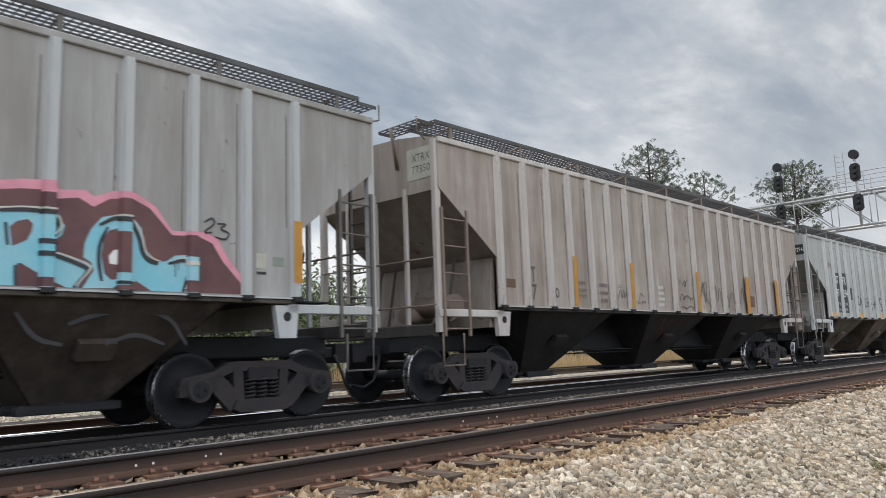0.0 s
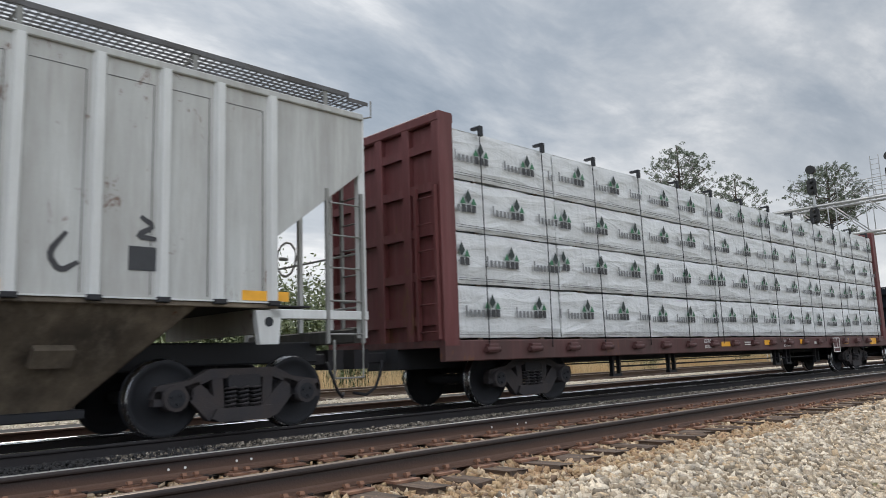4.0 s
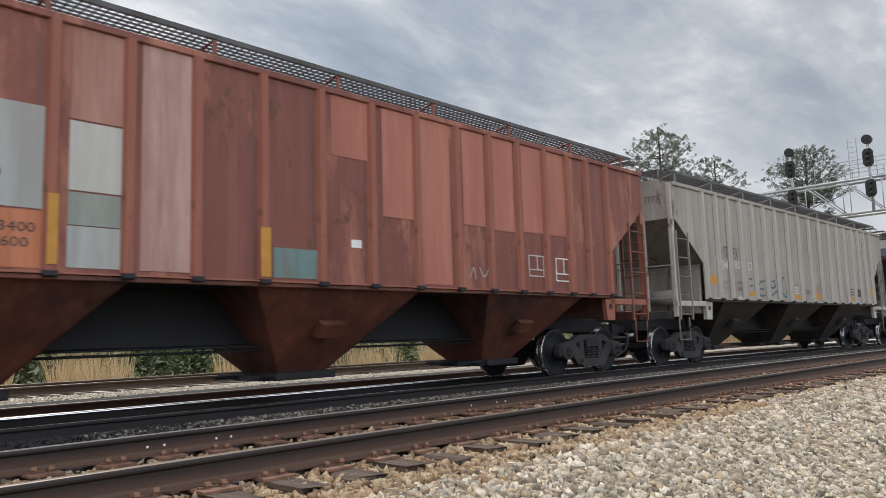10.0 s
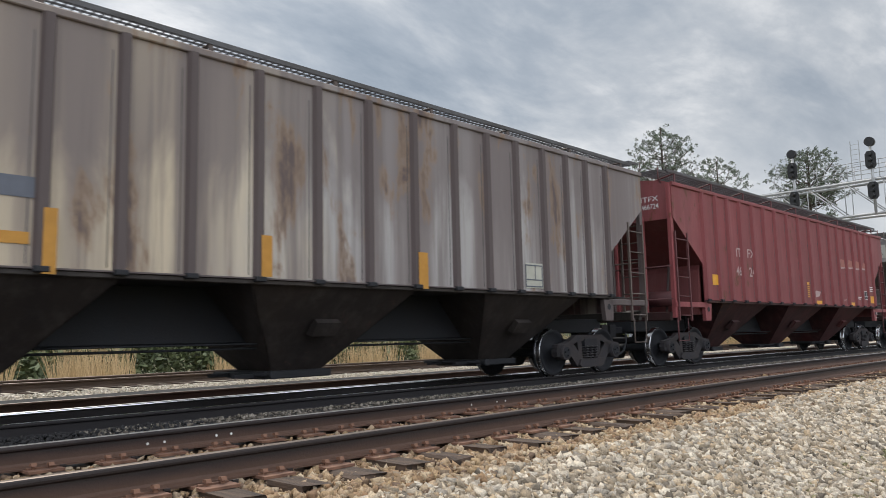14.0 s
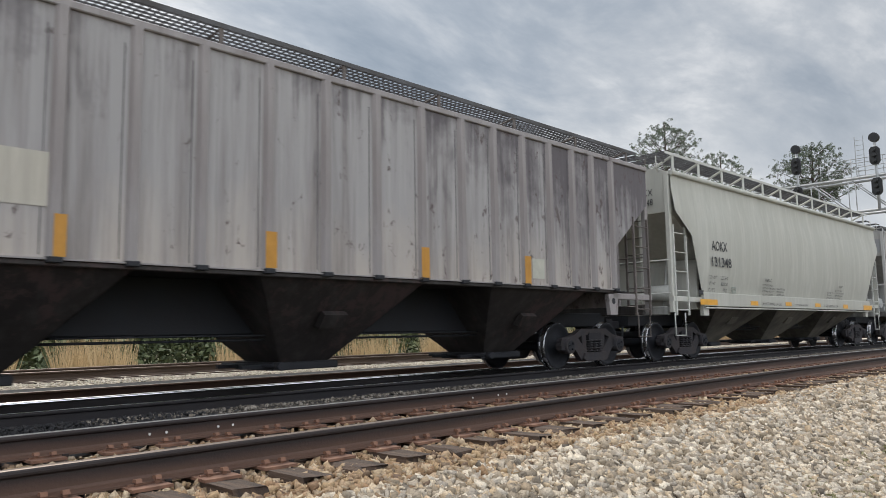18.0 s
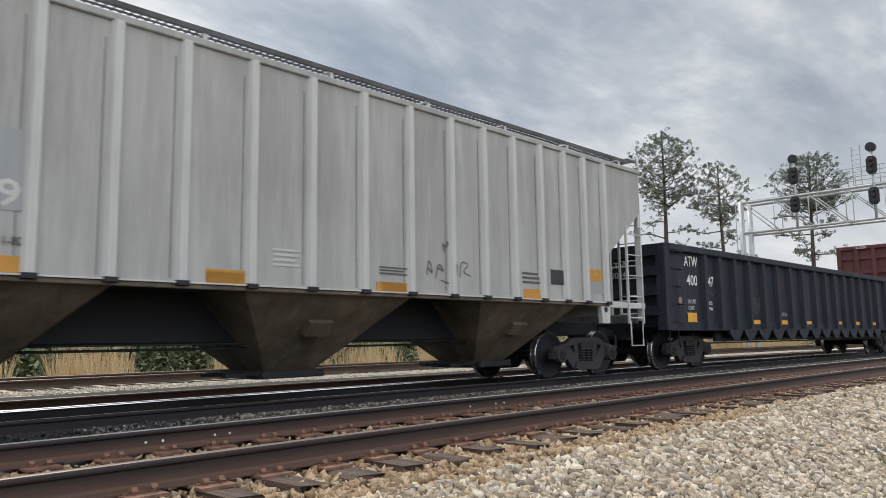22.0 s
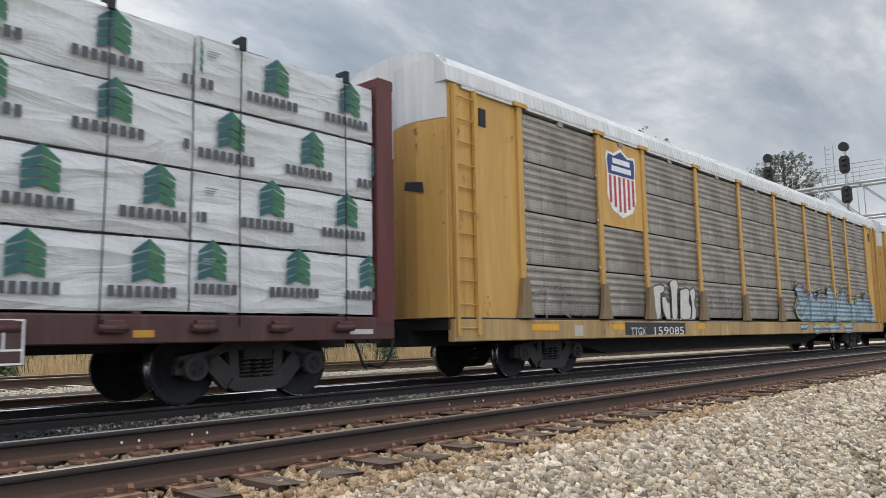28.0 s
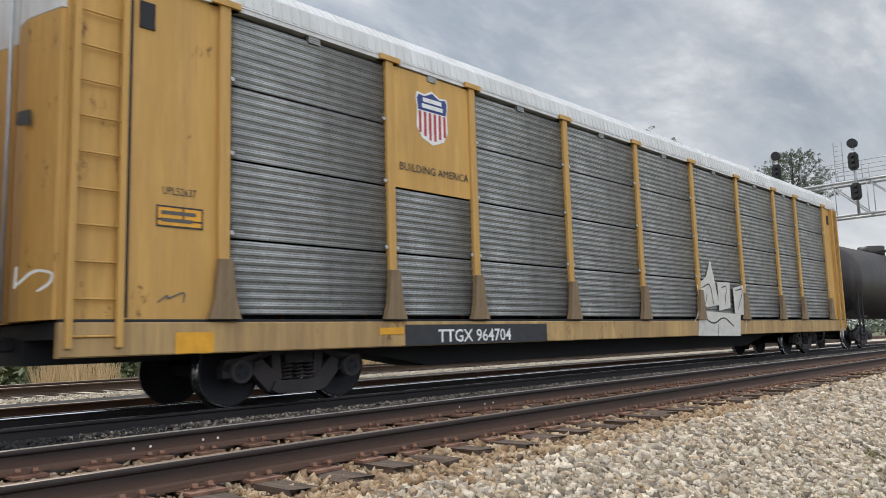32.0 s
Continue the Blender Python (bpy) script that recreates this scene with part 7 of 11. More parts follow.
stroke(CAR[1], M_FADEDINK, [(3.38, 1.71), (3.60, 2.24), (3.67, 1.78)], 0.03, -1.538)
stroke(CAR[1], M_FADEDINK, [(-2.82, 1.65), (-2.70, 1.93), (-2.66, 1.65), (-2.58, 1.92), (-2.55, 1.66), (-2.44, 1.91)], 0.02, -1.538)
stroke(CAR[1], M_FADEDINK, [(-1.96, 1.68), (-1.87, 1.85), (-1.74, 1.73)], 0.02, -1.538)
decal(CAR[1], "paint_patch", -6.44, -6.20, 1.78, 1.93, M_BROWNPLATE, -1.534)
decal(CAR[1], "paint_patch", 4.07, 4.38, 1.65, 1.95, M_BROWNPLATE, -1.534)
decal(CAR[2], "paint_patch", -5.89, -5.42, 1.62, 2.99, M_INKPANEL, -1.534)
decal(CAR[2], "paint_patch", -5.21, -4.63, 1.62, 3.02, M_INKPANEL, -1.534)
decal(CAR[2], "paint_patch", -4.39, -4.14, 2.09, 2.52, M_INKPANEL, -1.534)
letters(CAR[2], "IT", -5.75, 2.62, 0.262, 0.21, M_WHITE, -1.542)
letters(CAR[2], "FX", -5.09, 2.61, 0.273, 0.35, M_WHITE, -1.542)
letters(CAR[2], "87", -5.80, 2.17, 0.257, 0.27, M_WHITE, -1.542)
letters(CAR[2], "294", -5.14, 2.16, 0.277, 0.49, M_WHITE, -1.542)
letters(CAR[2], "LD LMT", -5.82, 1.87, 0.095, 0.38, M_WHITE, -1.542)
letters(CAR[2], "LT WT", -5.82, 1.67, 0.095, 0.31, M_WHITE, -1.542)
letters(CAR[2], "222300", -5.09, 1.88, 0.092, 0.35, M_WHITE, -1.542)
letters(CAR[2], "63700", -5.10, 1.68, 0.091, 0.28, M_WHITE, -1.542)
stroke(CAR[2], M_SPRAYBLACK, [(-3.40, 2.23), (-3.50, 2.23), (-3.56, 2.07), (-3.53, 1.92), (-3.38, 1.96)], 0.062, -1.538)
stroke(CAR[2], M_SPRAYBLACK, [(-3.33, 1.90), (-3.23, 2.26), (-3.10, 1.90)], 0.062, -1.538)
stroke(CAR[2], M_SPRAYBLACK, [(-3.30, 2.02), (-3.14, 2.03)], 0.062, -1.538)
stroke(CAR[2], M_SPRAYBLACK, [(-2.65, 2.18), (-2.74, 2.14), (-2.77, 1.97), (-2.72, 1.84), (-2.62, 1.90)], 0.062, -1.538)
stroke(CAR[2], M_SPRAYBLACK, [(-2.50, 2.20), (-2.50, 1.86)], 0.062, -1.538)
stroke(CAR[2], M_SPRAYBLACK, [(-2.32, 2.21), (-2.32, 1.87)], 0.062, -1.538)
stroke(CAR[2], M_SPRAYBLACK, [(-2.50, 2.03), (-2.32, 2.04)], 0.062, -1.538)
stroke(CAR[2], M_SPRAYBLACK, [(-1.91, 2.18), (-2.05, 2.13), (-1.95, 2.00), (-2.06, 1.89), (-2.01, 1.77), (-1.87, 1.81)], 0.062, -1.538)
stroke(CAR[2], M_SPRAYBLACK, [(-1.57, 2.21), (-1.64, 1.81)], 0.062, -1.538)
stroke(CAR[2], M_SPRAYBLACK, [(-1.79, 1.98), (-1.29, 2.01)], 0.062, -1.538)
stroke(CAR[2], M_SPRAYBLACK, [(-1.74, 1.84), (-1.40, 2.14)], 0.062, -1.538)
stroke(CAR[2], M_SPRAYBLACK, [(-0.65, 2.21), (-0.84, 2.25), (-0.92, 2.07), (-0.66, 1.94), (-0.61, 1.79), (-0.85, 1.74)], 0.062, -1.538)
stroke(CAR[2], M_SPRAYBLACK, [(-0.07, 2.16), (0.24, 2.22), (0.30, 1.95), (0.27, 1.67), (-0.00, 1.68), (-0.05, 1.85), (0.28, 1.95)], 0.062, -1.538)
stroke(CAR[2], M_SPRAYBLACK, [(0.78, 1.69), (0.82, 2.11), (0.97, 1.91), (1.07, 2.10), (1.25, 2.05), (1.23, 1.70)], 0.062, -1.538)
stroke(CAR[2], M_SPRAYBLACK, [(1.73, 1.86), (2.25, 1.96), (2.16, 2.20), (1.81, 2.15), (1.66, 1.77), (1.87, 1.55), (2.27, 1.72)], 0.062, -1.538)
stroke(CAR[2], M_SPRAYBLACK, [(2.62, 1.71), (2.62, 2.11), (2.87, 2.01), (2.64, 1.90)], 0.062, -1.538)
stroke(CAR[2], M_SPRAYBLACK, [(3.39, 2.13), (3.61, 1.85), (3.34, 1.69), (3.59, 1.63), (3.61, 1.85)], 0.062, -1.538)
stroke(CAR[2], M_SPRAYBLACK, [(4.31, 2.10), (4.14, 1.87), (4.26, 1.69), (4.43, 1.80)], 0.062, -1.538)
stroke(CAR[2], M_SPRAYBLACK, [(5.06, 2.34), (5.22, 2.24), (5.00, 2.12), (5.26, 2.10)], 0.062, -1.538)
decal(CAR[2], "paint_patch", -3.50, -3.06, 1.49, 1.59, M_YELLOW, -1.534)
decal(CAR[2], "paint_patch", -1.09, -0.64, 1.49, 1.60, M_YELLOW, -1.534)
decal(CAR[2], "paint_patch", 0.92, 1.35, 1.49, 1.59, M_YELLOW, -1.534)
decal(CAR[2], "paint_patch", 3.36, 3.77, 1.48, 1.60, M_YELLOW, -1.534)
decal(CAR[2], "paint_patch", 6.29, 6.94, 1.47, 1.59, M_YELLOW, -1.534)
decal(CAR[2], "paint_patch", 4.94, 5.28, 1.75, 2.01, M_INKPANEL, -1.534)
decal(CAR[2], "paint_patch", 0.01, 0.31, 1.70, 1.84, M_OCHRE, -1.534)
decal(CAR[2], "paint_patch", -6.57, -6.02, 1.49, 1.61, M_YELLOW, -1.534)
decal(CAR[2], "paint_patch", -0.13, 0.52, 2.74, 3.07, M_FADEPATCH, -1.534)
print_bars(CAR[2], -3.55, -3.46, 1.69, 1.74, 1, M_BLACK, -1.536)
decal(CAR[3], "paint_patch", -1.72, -1.28, 0.78, 0.89, M_YELLOW, -1.504)
decal(CAR[3], "paint_patch", 0.64, 1.08, 0.79, 0.91, M_YELLOW, -1.504)
decal(CAR[3], "paint_patch", 2.95, 3.43, 0.80, 0.92, M_YELLOW, -1.504)
decal(CAR[3], "paint_patch", 6.33, 6.78, 0.77, 0.92, M_YELLOW, -1.504)
decal(CAR[3], "paint_patch", 8.79, 9.42, 0.73, 0.93, M_YELLOW, -1.504)
letters(CAR[3], "225700", -2.55, 0.87, 0.079, 0.32, M_WHITE, -1.507)
letters(CAR[3], "60300", -2.53, 0.75, 0.078, 0.30, M_WHITE, -1.507)
letters(CAR[3], "IH 11-7", 1.84, 0.85, 0.091, 0.39, M_WHITE, -1.507)
letters(CAR[3], "IL 73-0", 1.84, 0.72, 0.090, 0.41, M_WHITE, -1.507)
print_bars(CAR[3], -0.51, -0.11, 0.80, 0.88, 2, M_PALEINK, -1.506)
print_bars(CAR[3], 3.97, 4.57, 0.78, 0.85, 1, M_PALEINK, -1.506)
data_plate(CAR[3], 5.26, 5.80, 0.52, 0.96, -1.56)
letters(CAR[4], "ITFX", -7.75, 1.68, 0.262, 0.75, M_WHITE, -1.457)
letters(CAR[4], "34118", -7.76, 1.25, 0.228, 0.77, M_WHITE, -1.457)
letters(CAR[4], "LD LMT 210400", -7.79, 0.95, 0.075, 0.79, M_WHITE, -1.457)
letters(CAR[4], "LT WT  75600", -7.79, 0.80, 0.067, 0.79, M_WHITE, -1.457)
decal(CAR[4], "paint_patch", -9.63, -9.17, 1.01, 1.21, M_YELLOW, -1.469)
print_bars(CAR[4], -8.97, -8.64, 0.78, 0.91, 2, M_WHITE, -1.456)
print_bars(CAR[4], -8.38, -8.11, 0.76, 0.88, 2, M_PALEINK, -1.456)
decal(CAR[4], "paint_patch", -5.06, -4.62, 0.71, 0.83, M_YELLOW, -1.549)
decal(CAR[4], "paint_patch", -2.33, -1.88, 0.70, 0.82, M_YELLOW, -1.549)
decal(CAR[4], "paint_patch", 1.52, 1.97, 0.69, 0.80, M_YELLOW, -1.549)
stroke(CAR[4], M_SPRAYWHITE, [(-6.70, 1.47), (-6.39, 1.61), (-6.42, 1.33), (-6.67, 1.30), (-6.70, 1.47)], 0.026, -1.458)
stroke(CAR[4], M_SPRAYWHITE, [(-6.55, 1.07), (-6.50, 1.27), (-6.56, 1.36)], 0.026, -1.458)
stroke(CAR[4], M_SPRAYWHITE, [(-5.01, 1.56), (-4.71, 1.68), (-4.39, 1.68)], 0.026, -1.458)
stroke(CAR[4], M_SPRAYWHITE, [(-4.55, 1.68), (-4.56, 1.86), (-4.43, 1.89), (-4.40, 1.73)], 0.026, -1.458)
stroke(CAR[4], M_SPRAYWHITE, [(-5.01, 1.56), (-5.05, 0.93), (-4.79, 0.66)], 0.026, -1.458)
stroke(CAR[4], M_SPRAYWHITE, [(-4.67, 0.99), (-4.82, 1.13), (-4.71, 1.33), (-4.51, 1.20), (-4.48, 0.75), (-4.63, 0.71)], 0.026, -1.458)
stroke(CAR[4], M_SPRAYWHITE, [(-4.10, 1.63), (-3.97, 1.78), (-3.47, 1.69)], 0.026, -1.458)
stroke(CAR[4], M_SPRAYWHITE, [(-4.01, 2.04), (-4.05, 1.63), (-3.81, 1.50), (-3.66, 1.35), (-3.80, 1.20)], 0.026, -1.458)
stroke(CAR[4], M_SPRAYWHITE, [(-4.06, 1.31), (-4.11, 0.67), (-3.50, 0.69), (-3.53, 1.06)], 0.026, -1.458)
stroke(CAR[4], M_SPRAYWHITE, [(-3.14, 1.75), (-2.78, 1.86), (-2.52, 1.72), (-3.09, 1.59)], 0.026, -1.458)
stroke(CAR[4], M_SPRAYWHITE, [(-3.04, 1.56), (-2.95, 1.21), (-2.76, 0.90), (-3.21, 0.75), (-2.61, 0.70)], 0.026, -1.458)
stroke(CAR[4], M_SPRAYWHITE, [(-2.86, 1.09), (-2.80, 1.37), (-2.64, 1.41)], 0.026, -1.458)
stroke(CAR[4], M_SPRAYWHITE, [(-2.20, 1.71), (-1.57, 1.64), (-1.65, 0.71)], 0.026, -1.458)
stroke(CAR[4], M_SPRAYWHITE, [(-2.18, 1.71), (-2.26, 0.89), (-2.08, 0.69)], 0.026, -1.458)
stroke(CAR[4], M_SPRAYWHITE, [(-2.22, 1.71), (-2.17, 1.86), (-2.03, 1.80)], 0.026, -1.458)
stroke(CAR[4], M_SPRAYWHITE, [(-2.05, 1.22), (-1.82, 1.34), (-1.83, 1.05)], 0.026, -1.458)
stroke(CAR[4], M_SPRAYWHITE, [(-1.27, 1.48), (-1.23, 1.13), (-0.97, 1.22)], 0.026, -1.458)
stroke(CAR[4], M_SPRAYWHITE, [(-1.20, 1.53), (-0.88, 1.58)], 0.026, -1.458)
stroke(CAR[4], M_SPRAYWHITE, [(-0.27, 1.64), (0.03, 1.93), (0.29, 1.69)], 0.026, -1.458)
stroke(CAR[4], M_SPRAYWHITE, [(0.03, 1.93), (-0.05, 1.13)], 0.026, -1.458)
stroke(CAR[4], M_SPRAYWHITE, [(-0.31, 1.59), (-0.33, 1.36), (-0.09, 1.23), (0.22, 1.42), (0.31, 1.61)], 0.026, -1.458)
stroke(CAR[4], M_SPRAYWHITE, [(-1.30, 1.00), (-1.24, 0.88), (-1.11, 0.99), (-1.03, 0.87), (-0.81, 0.97)], 0.03, -1.458)
stroke(CAR[4], M_SPRAYWHITE, [(-1.31, 0.77), (-1.19, 0.63), (-1.06, 0.77), (-0.81, 0.62)], 0.03, -1.458)
stroke(CAR[4], M_SPRAYWHITE, [(0.78, 0.84), (0.93, 1.04), (1.02, 0.79), (1.20, 0.99), (1.26, 0.79)], 0.03, -1.458)
stroke(CAR[4], M_SPRAYWHITE, [(-0.44, 1.49), (-0.09, 1.91), (0.26, 1.59)], 0.07, -1.458)
stroke(CAR[4], M_SPRAYWHITE, [(-0.09, 1.91), (-0.10, 1.10)], 0.06, -1.458)
stroke(CAR[4], M_SPRAYGREEN, [(-0.25, 1.56), (-0.36, 1.38), (-0.24, 1.23), (-0.10, 1.44), (0.07, 1.51), (0.05, 1.27), (0.23, 1.21), (0.29, 1.46)], 0.035, -1.458)
stroke(CAR[4], M_SPRAYWHITE, [(3.49, 1.29), (3.69, 0.97), (4.11, 0.89)], 0.03, -1.458)
stroke(CAR[4], M_SPRAYWHITE, [(3.92, 1.48), (3.97, 1.33)], 0.03, -1.458)
stroke(CAR[4], M_SPRAYWHITE, [(3.84, 1.40), (4.05, 1.42)], 0.03, -1.458)
stroke(CAR[4], M_SPRAYWHITE, [(4.02, 1.29), (4.04, 1.19)], 0.03, -1.458)
stroke(CAR[4], M_SPRAYWHITE, [(3.54, 1.17), (3.89, 0.85), (4.11, 0.81)], 0.03, -1.458)
stroke(CAR[4], M_SPRAYWHITE, [(4.41, 1.22), (4.70, 1.05), (5.07, 1.18)], 0.03, -1.458)
stroke(CAR[4], M_SPRAYWHITE, [(4.51, 0.84), (4.70, 1.18), (4.87, 0.84), (5.01, 1.18)], 0.03, -1.458)
stroke(CAR[4], M_SPRAYWHITE, [(4.81, 1.69), (4.83, 1.35), (4.66, 1.60)], 0.03, -1.458)
stroke(CAR[4], M_SPRAYWHITE, [(4.47, 1.30), (4.80, 0.79)], 0.03, -1.458)
stroke(CAR[4], M_SPRAYWHITE, [(5.58, 1.50), (5.62, 1.32)], 0.03, -1.458)
stroke(CAR[4], M_SPRAYWHITE, [(5.44, 1.40), (5.77, 1.43)], 0.03, -1.458)
stroke(CAR[4], M_SPRAYWHITE, [(5.73, 1.36), (5.77, 1.23)], 0.03, -1.458)
stroke(CAR[4], M_SPRAYWHITE, [(5.34, 1.00), (5.64, 0.90), (5.96, 1.09)], 0.03, -1.458)
stroke(CAR[4], M_SPRAYWHITE, [(5.37, 0.87), (5.84, 0.93)], 0.03, -1.458)
frame_sign(CAR[4], 7.08, 7.52, 1.11, 1.43, M_PALEINK, -1.456)
letters(CAR[4], "IL 66-0", 6.29, 1.20, 0.066, 0.22, M_WHITE, -1.457)
letters(CAR[4], "CU FT 3564", 6.21, 1.09, 0.065, 0.36, M_WHITE, -1.457)
fill(CAR[4], "graffiti_fill", [(8.58 + 0.25 * math.copysign(abs(math.cos(a * 0.314)) ** 0.6, math.cos(a * 0.314)), 1.02 + 0.125 * math.copysign(abs(math.sin(a * 0.314)) ** 0.8, math.sin(a * 0.314))) for a in range(20)], M_OCHREBAR, -1.466)
stroke(CAR[4], M_SPRAYWHITE, [(8.25, 1.79), (8.31, 1.56), (8.39, 1.41)], 0.03, -1.463)
stroke(CAR[4], M_SPRAYWHITE, [(8.06, 1.55), (8.16, 1.37)], 0.03, -1.463)
stroke(CAR[4], M_SPRAYWHITE, [(8.01, 1.29), (8.16, 1.34), (8.32, 1.29), (8.47, 1.42)], 0.03, -1.463)
stroke(CAR[4], M_SPRAYWHITE, [(8.34, 1.41), (8.23, 1.36), (8.29, 1.28), (8.19, 1.21)], 0.03, -1.463)
stroke(CAR[4], M_SPRAYWHITE, [(8.40, 1.34), (8.36, 1.26), (8.44, 1.24), (8.47, 1.32), (8.40, 1.34)], 0.03, -1.463)
stroke(CAR[4], M_SPRAYWHITE, [(8.52, 1.38), (8.53, 1.26), (8.60, 1.28), (8.61, 1.42)], 0.03, -1.463)
stroke(CAR[4], M_SPRAYWHITE, [(8.55, 1.54), (8.63, 1.37), (8.69, 1.23)], 0.03, -1.463)
stroke(CAR[4], M_SPRAYWHITE, [(8.64, 1.35), (8.83, 1.41)], 0.03, -1.463)
stroke(CAR[4], M_SPRAYWHITE, [(8.91, 1.49), (8.80, 1.39), (8.86, 1.30), (8.95, 1.33)], 0.03, -1.463)
stroke(CAR[4], M_SPRAYWHITE, [(9.08, 1.58), (9.00, 1.43), (8.99, 1.33)], 0.03, -1.463)
stroke(CAR[4], M_SPRAYWHITE, [(8.94, 1.43), (9.13, 1.50)], 0.03, -1.463)
stroke(CAR[4], M_SPRAYWHITE, [(8.81, 1.10), (9.12, 1.15), (9.57, 1.18)], 0.03, -1.463)
stroke(CAR[4], M_SPRAYWHITE, [(8.87, 1.06), (9.21, 1.03), (9.57, 0.96)], 0.03, -1.463)
stroke(CAR[4], M_SPRAYWHITE, [(8.93, 1.00), (9.15, 0.88)], 0.03, -1.463)
stroke(CAR[4], M_SPRAYWHITE, [(8.30, 1.23), (8.20, 1.11), (8.20, 0.90), (8.36, 0.73)], 0.03, -1.463)
stroke(CAR[4], M_SPRAYWHITE, [(8.02, 1.17), (8.11, 1.15)], 0.03, -1.463)
print_bars(CAR[4], 8.02, 8.23, 0.85, 0.89, 1, M_WHITE, -1.456)
print_bars(CAR[4], 8.52, 8.85, 0.78, 0.82, 1, M_WHITE, -1.456)
stroke(CAR[4], M_SPRAYWHITE, [(-1.35, 1.12), (-1.40, 1.40), (-1.26, 1.17), (-1.25, 1.55)], 0.03, -1.458)
stroke(CAR[4], M_SPRAYWHITE, [(-1.29, 1.51), (-1.06, 1.51), (-0.91, 1.56)], 0.03, -1.458)
stroke(CAR[4], M_SPRAYWHITE, [(-0.89, 1.30), (-1.02, 1.36), (-1.19, 1.26), (-1.24, 1.18)], 0.03, -1.458)
stroke(CAR[4], M_SPRAYWHITE, [(-0.92, 1.41), (-1.09, 1.42), (-1.18, 1.29), (-1.12, 1.13), (-0.89, 1.15)], 0.03, -1.458)
stroke(CAR[4], M_SPRAYWHITE, [(-1.41, 1.05), (-1.19, 1.10), (-0.84, 1.08)], 0.03, -1.458)
stroke(CAR[4], M_SPRAYWHITE, [(-1.39, 1.01), (-1.36, 0.89)], 0.03, -1.558)
stroke(CAR[4], M_SPRAYWHITE, [(-1.33, 0.89), (-1.32, 1.01), (-1.25, 0.99), (-1.31, 0.95), (-1.24, 0.89)], 0.03, -1.558)
stroke(CAR[4], M_SPRAYWHITE, [(-1.22, 0.89), (-1.17, 1.02), (-1.13, 0.89)], 0.03, -1.558)
stroke(CAR[4], M_SPRAYWHITE, [(-1.20, 0.94), (-1.13, 0.94)], 0.03, -1.558)
stroke(CAR[4], M_SPRAYWHITE, [(-1.12, 1.01), (-1.03, 1.02)], 0.03, -1.558)
stroke(CAR[4], M_SPRAYWHITE, [(-1.07, 1.01), (-1.07, 0.89)], 0.03, -1.558)
stroke(CAR[4], M_SPRAYWHITE, [(-1.04, 0.89), (-1.00, 1.01), (-0.96, 0.89)], 0.03, -1.558)
stroke(CAR[4], M_SPRAYWHITE, [(-0.94, 1.02), (-0.86, 1.03)], 0.03, -1.558)
stroke(CAR[4], M_SPRAYWHITE, [(-0.90, 1.02), (-0.90, 0.91)], 0.03, -1.558)
stroke(CAR[4], M_SPRAYWHITE, [(-0.86, 1.00), (-0.88, 0.91), (-0.82, 0.90), (-0.81, 1.00), (-0.86, 1.00)], 0.03, -1.558)
stroke(CAR[4], M_SPRAYWHITE, [(-1.42, 0.82), (-1.38, 0.88), (-1.24, 0.89), (-1.30, 0.80), (-1.41, 0.77), (-1.35, 0.72)], 0.03, -1.558)
stroke(CAR[4], M_SPRAYWHITE, [(-1.29, 0.89), (-1.18, 0.76), (-1.23, 0.72), (-1.31, 0.73), (-1.17, 0.73)], 0.03, -1.558)
stroke(CAR[4], M_SPRAYWHITE, [(-1.12, 0.87), (-1.09, 0.71), (-1.04, 0.76)], 0.03, -1.558)
stroke(CAR[4], M_SPRAYWHITE, [(-1.01, 0.86), (-1.00, 0.71)], 0.03, -1.558)
stroke(CAR[4], M_SPRAYWHITE, [(-1.00, 0.85), (-0.90, 0.71), (-0.89, 0.87)], 0.03, -1.558)
stroke(CAR[4], M_SPRAYWHITE, [(0.69, 0.75), (0.75, 1.04), (0.84, 0.77)], 0.03, -1.558)
stroke(CAR[4], M_SPRAYWHITE, [(0.66, 0.84), (0.87, 0.88)], 0.03, -1.558)
stroke(CAR[4], M_SPRAYWHITE, [(0.90, 1.06), (0.87, 0.59)], 0.03, -1.558)
stroke(CAR[4], M_SPRAYWHITE, [(1.03, 0.99), (0.90, 0.87), (1.02, 0.79)], 0.03, -1.558)
stroke(CAR[4], M_SPRAYWHITE, [(0.97, 0.94), (1.04, 0.95), (1.01, 0.88), (1.06, 0.82), (0.97, 0.79)], 0.03, -1.558)
stroke(CAR[4], M_SPRAYWHITE, [(1.10, 0.94), (1.17, 0.94), (1.12, 0.88), (1.17, 0.83), (1.10, 0.80)], 0.03, -1.558)
stroke(CAR[4], M_SPRAYGHOST, [(-2.30, 1.56), (-2.25, 1.05), (-2.20, 0.82)], 0.04, -1.458)
stroke(CAR[4], M_SPRAYGHOST, [(-2.33, 1.59), (-2.28, 1.82), (-2.17, 1.86), (-2.07, 1.78), (-2.22, 1.63), (-2.32, 1.59)], 0.04, -1.458)
stroke(CAR[4], M_SPRAYGHOST, [(-2.33, 1.60), (-2.11, 1.67), (-1.64, 1.66)], 0.04, -1.458)
stroke(CAR[4], M_SPRAYGHOST, [(-1.99, 1.48), (-2.05, 1.28), (-2.10, 1.16), (-2.01, 0.99), (-1.72, 0.92)], 0.04, -1.458)
stroke(CAR[4], M_SPRAYGHOST, [(-2.02, 1.34), (-1.88, 1.43), (-1.67, 1.37)], 0.04, -1.458)
stroke(CAR[4], M_SPRAYGHOST, [(-1.62, 1.41), (-1.70, 0.98), (-1.67, 0.60)], 0.04, -1.458)
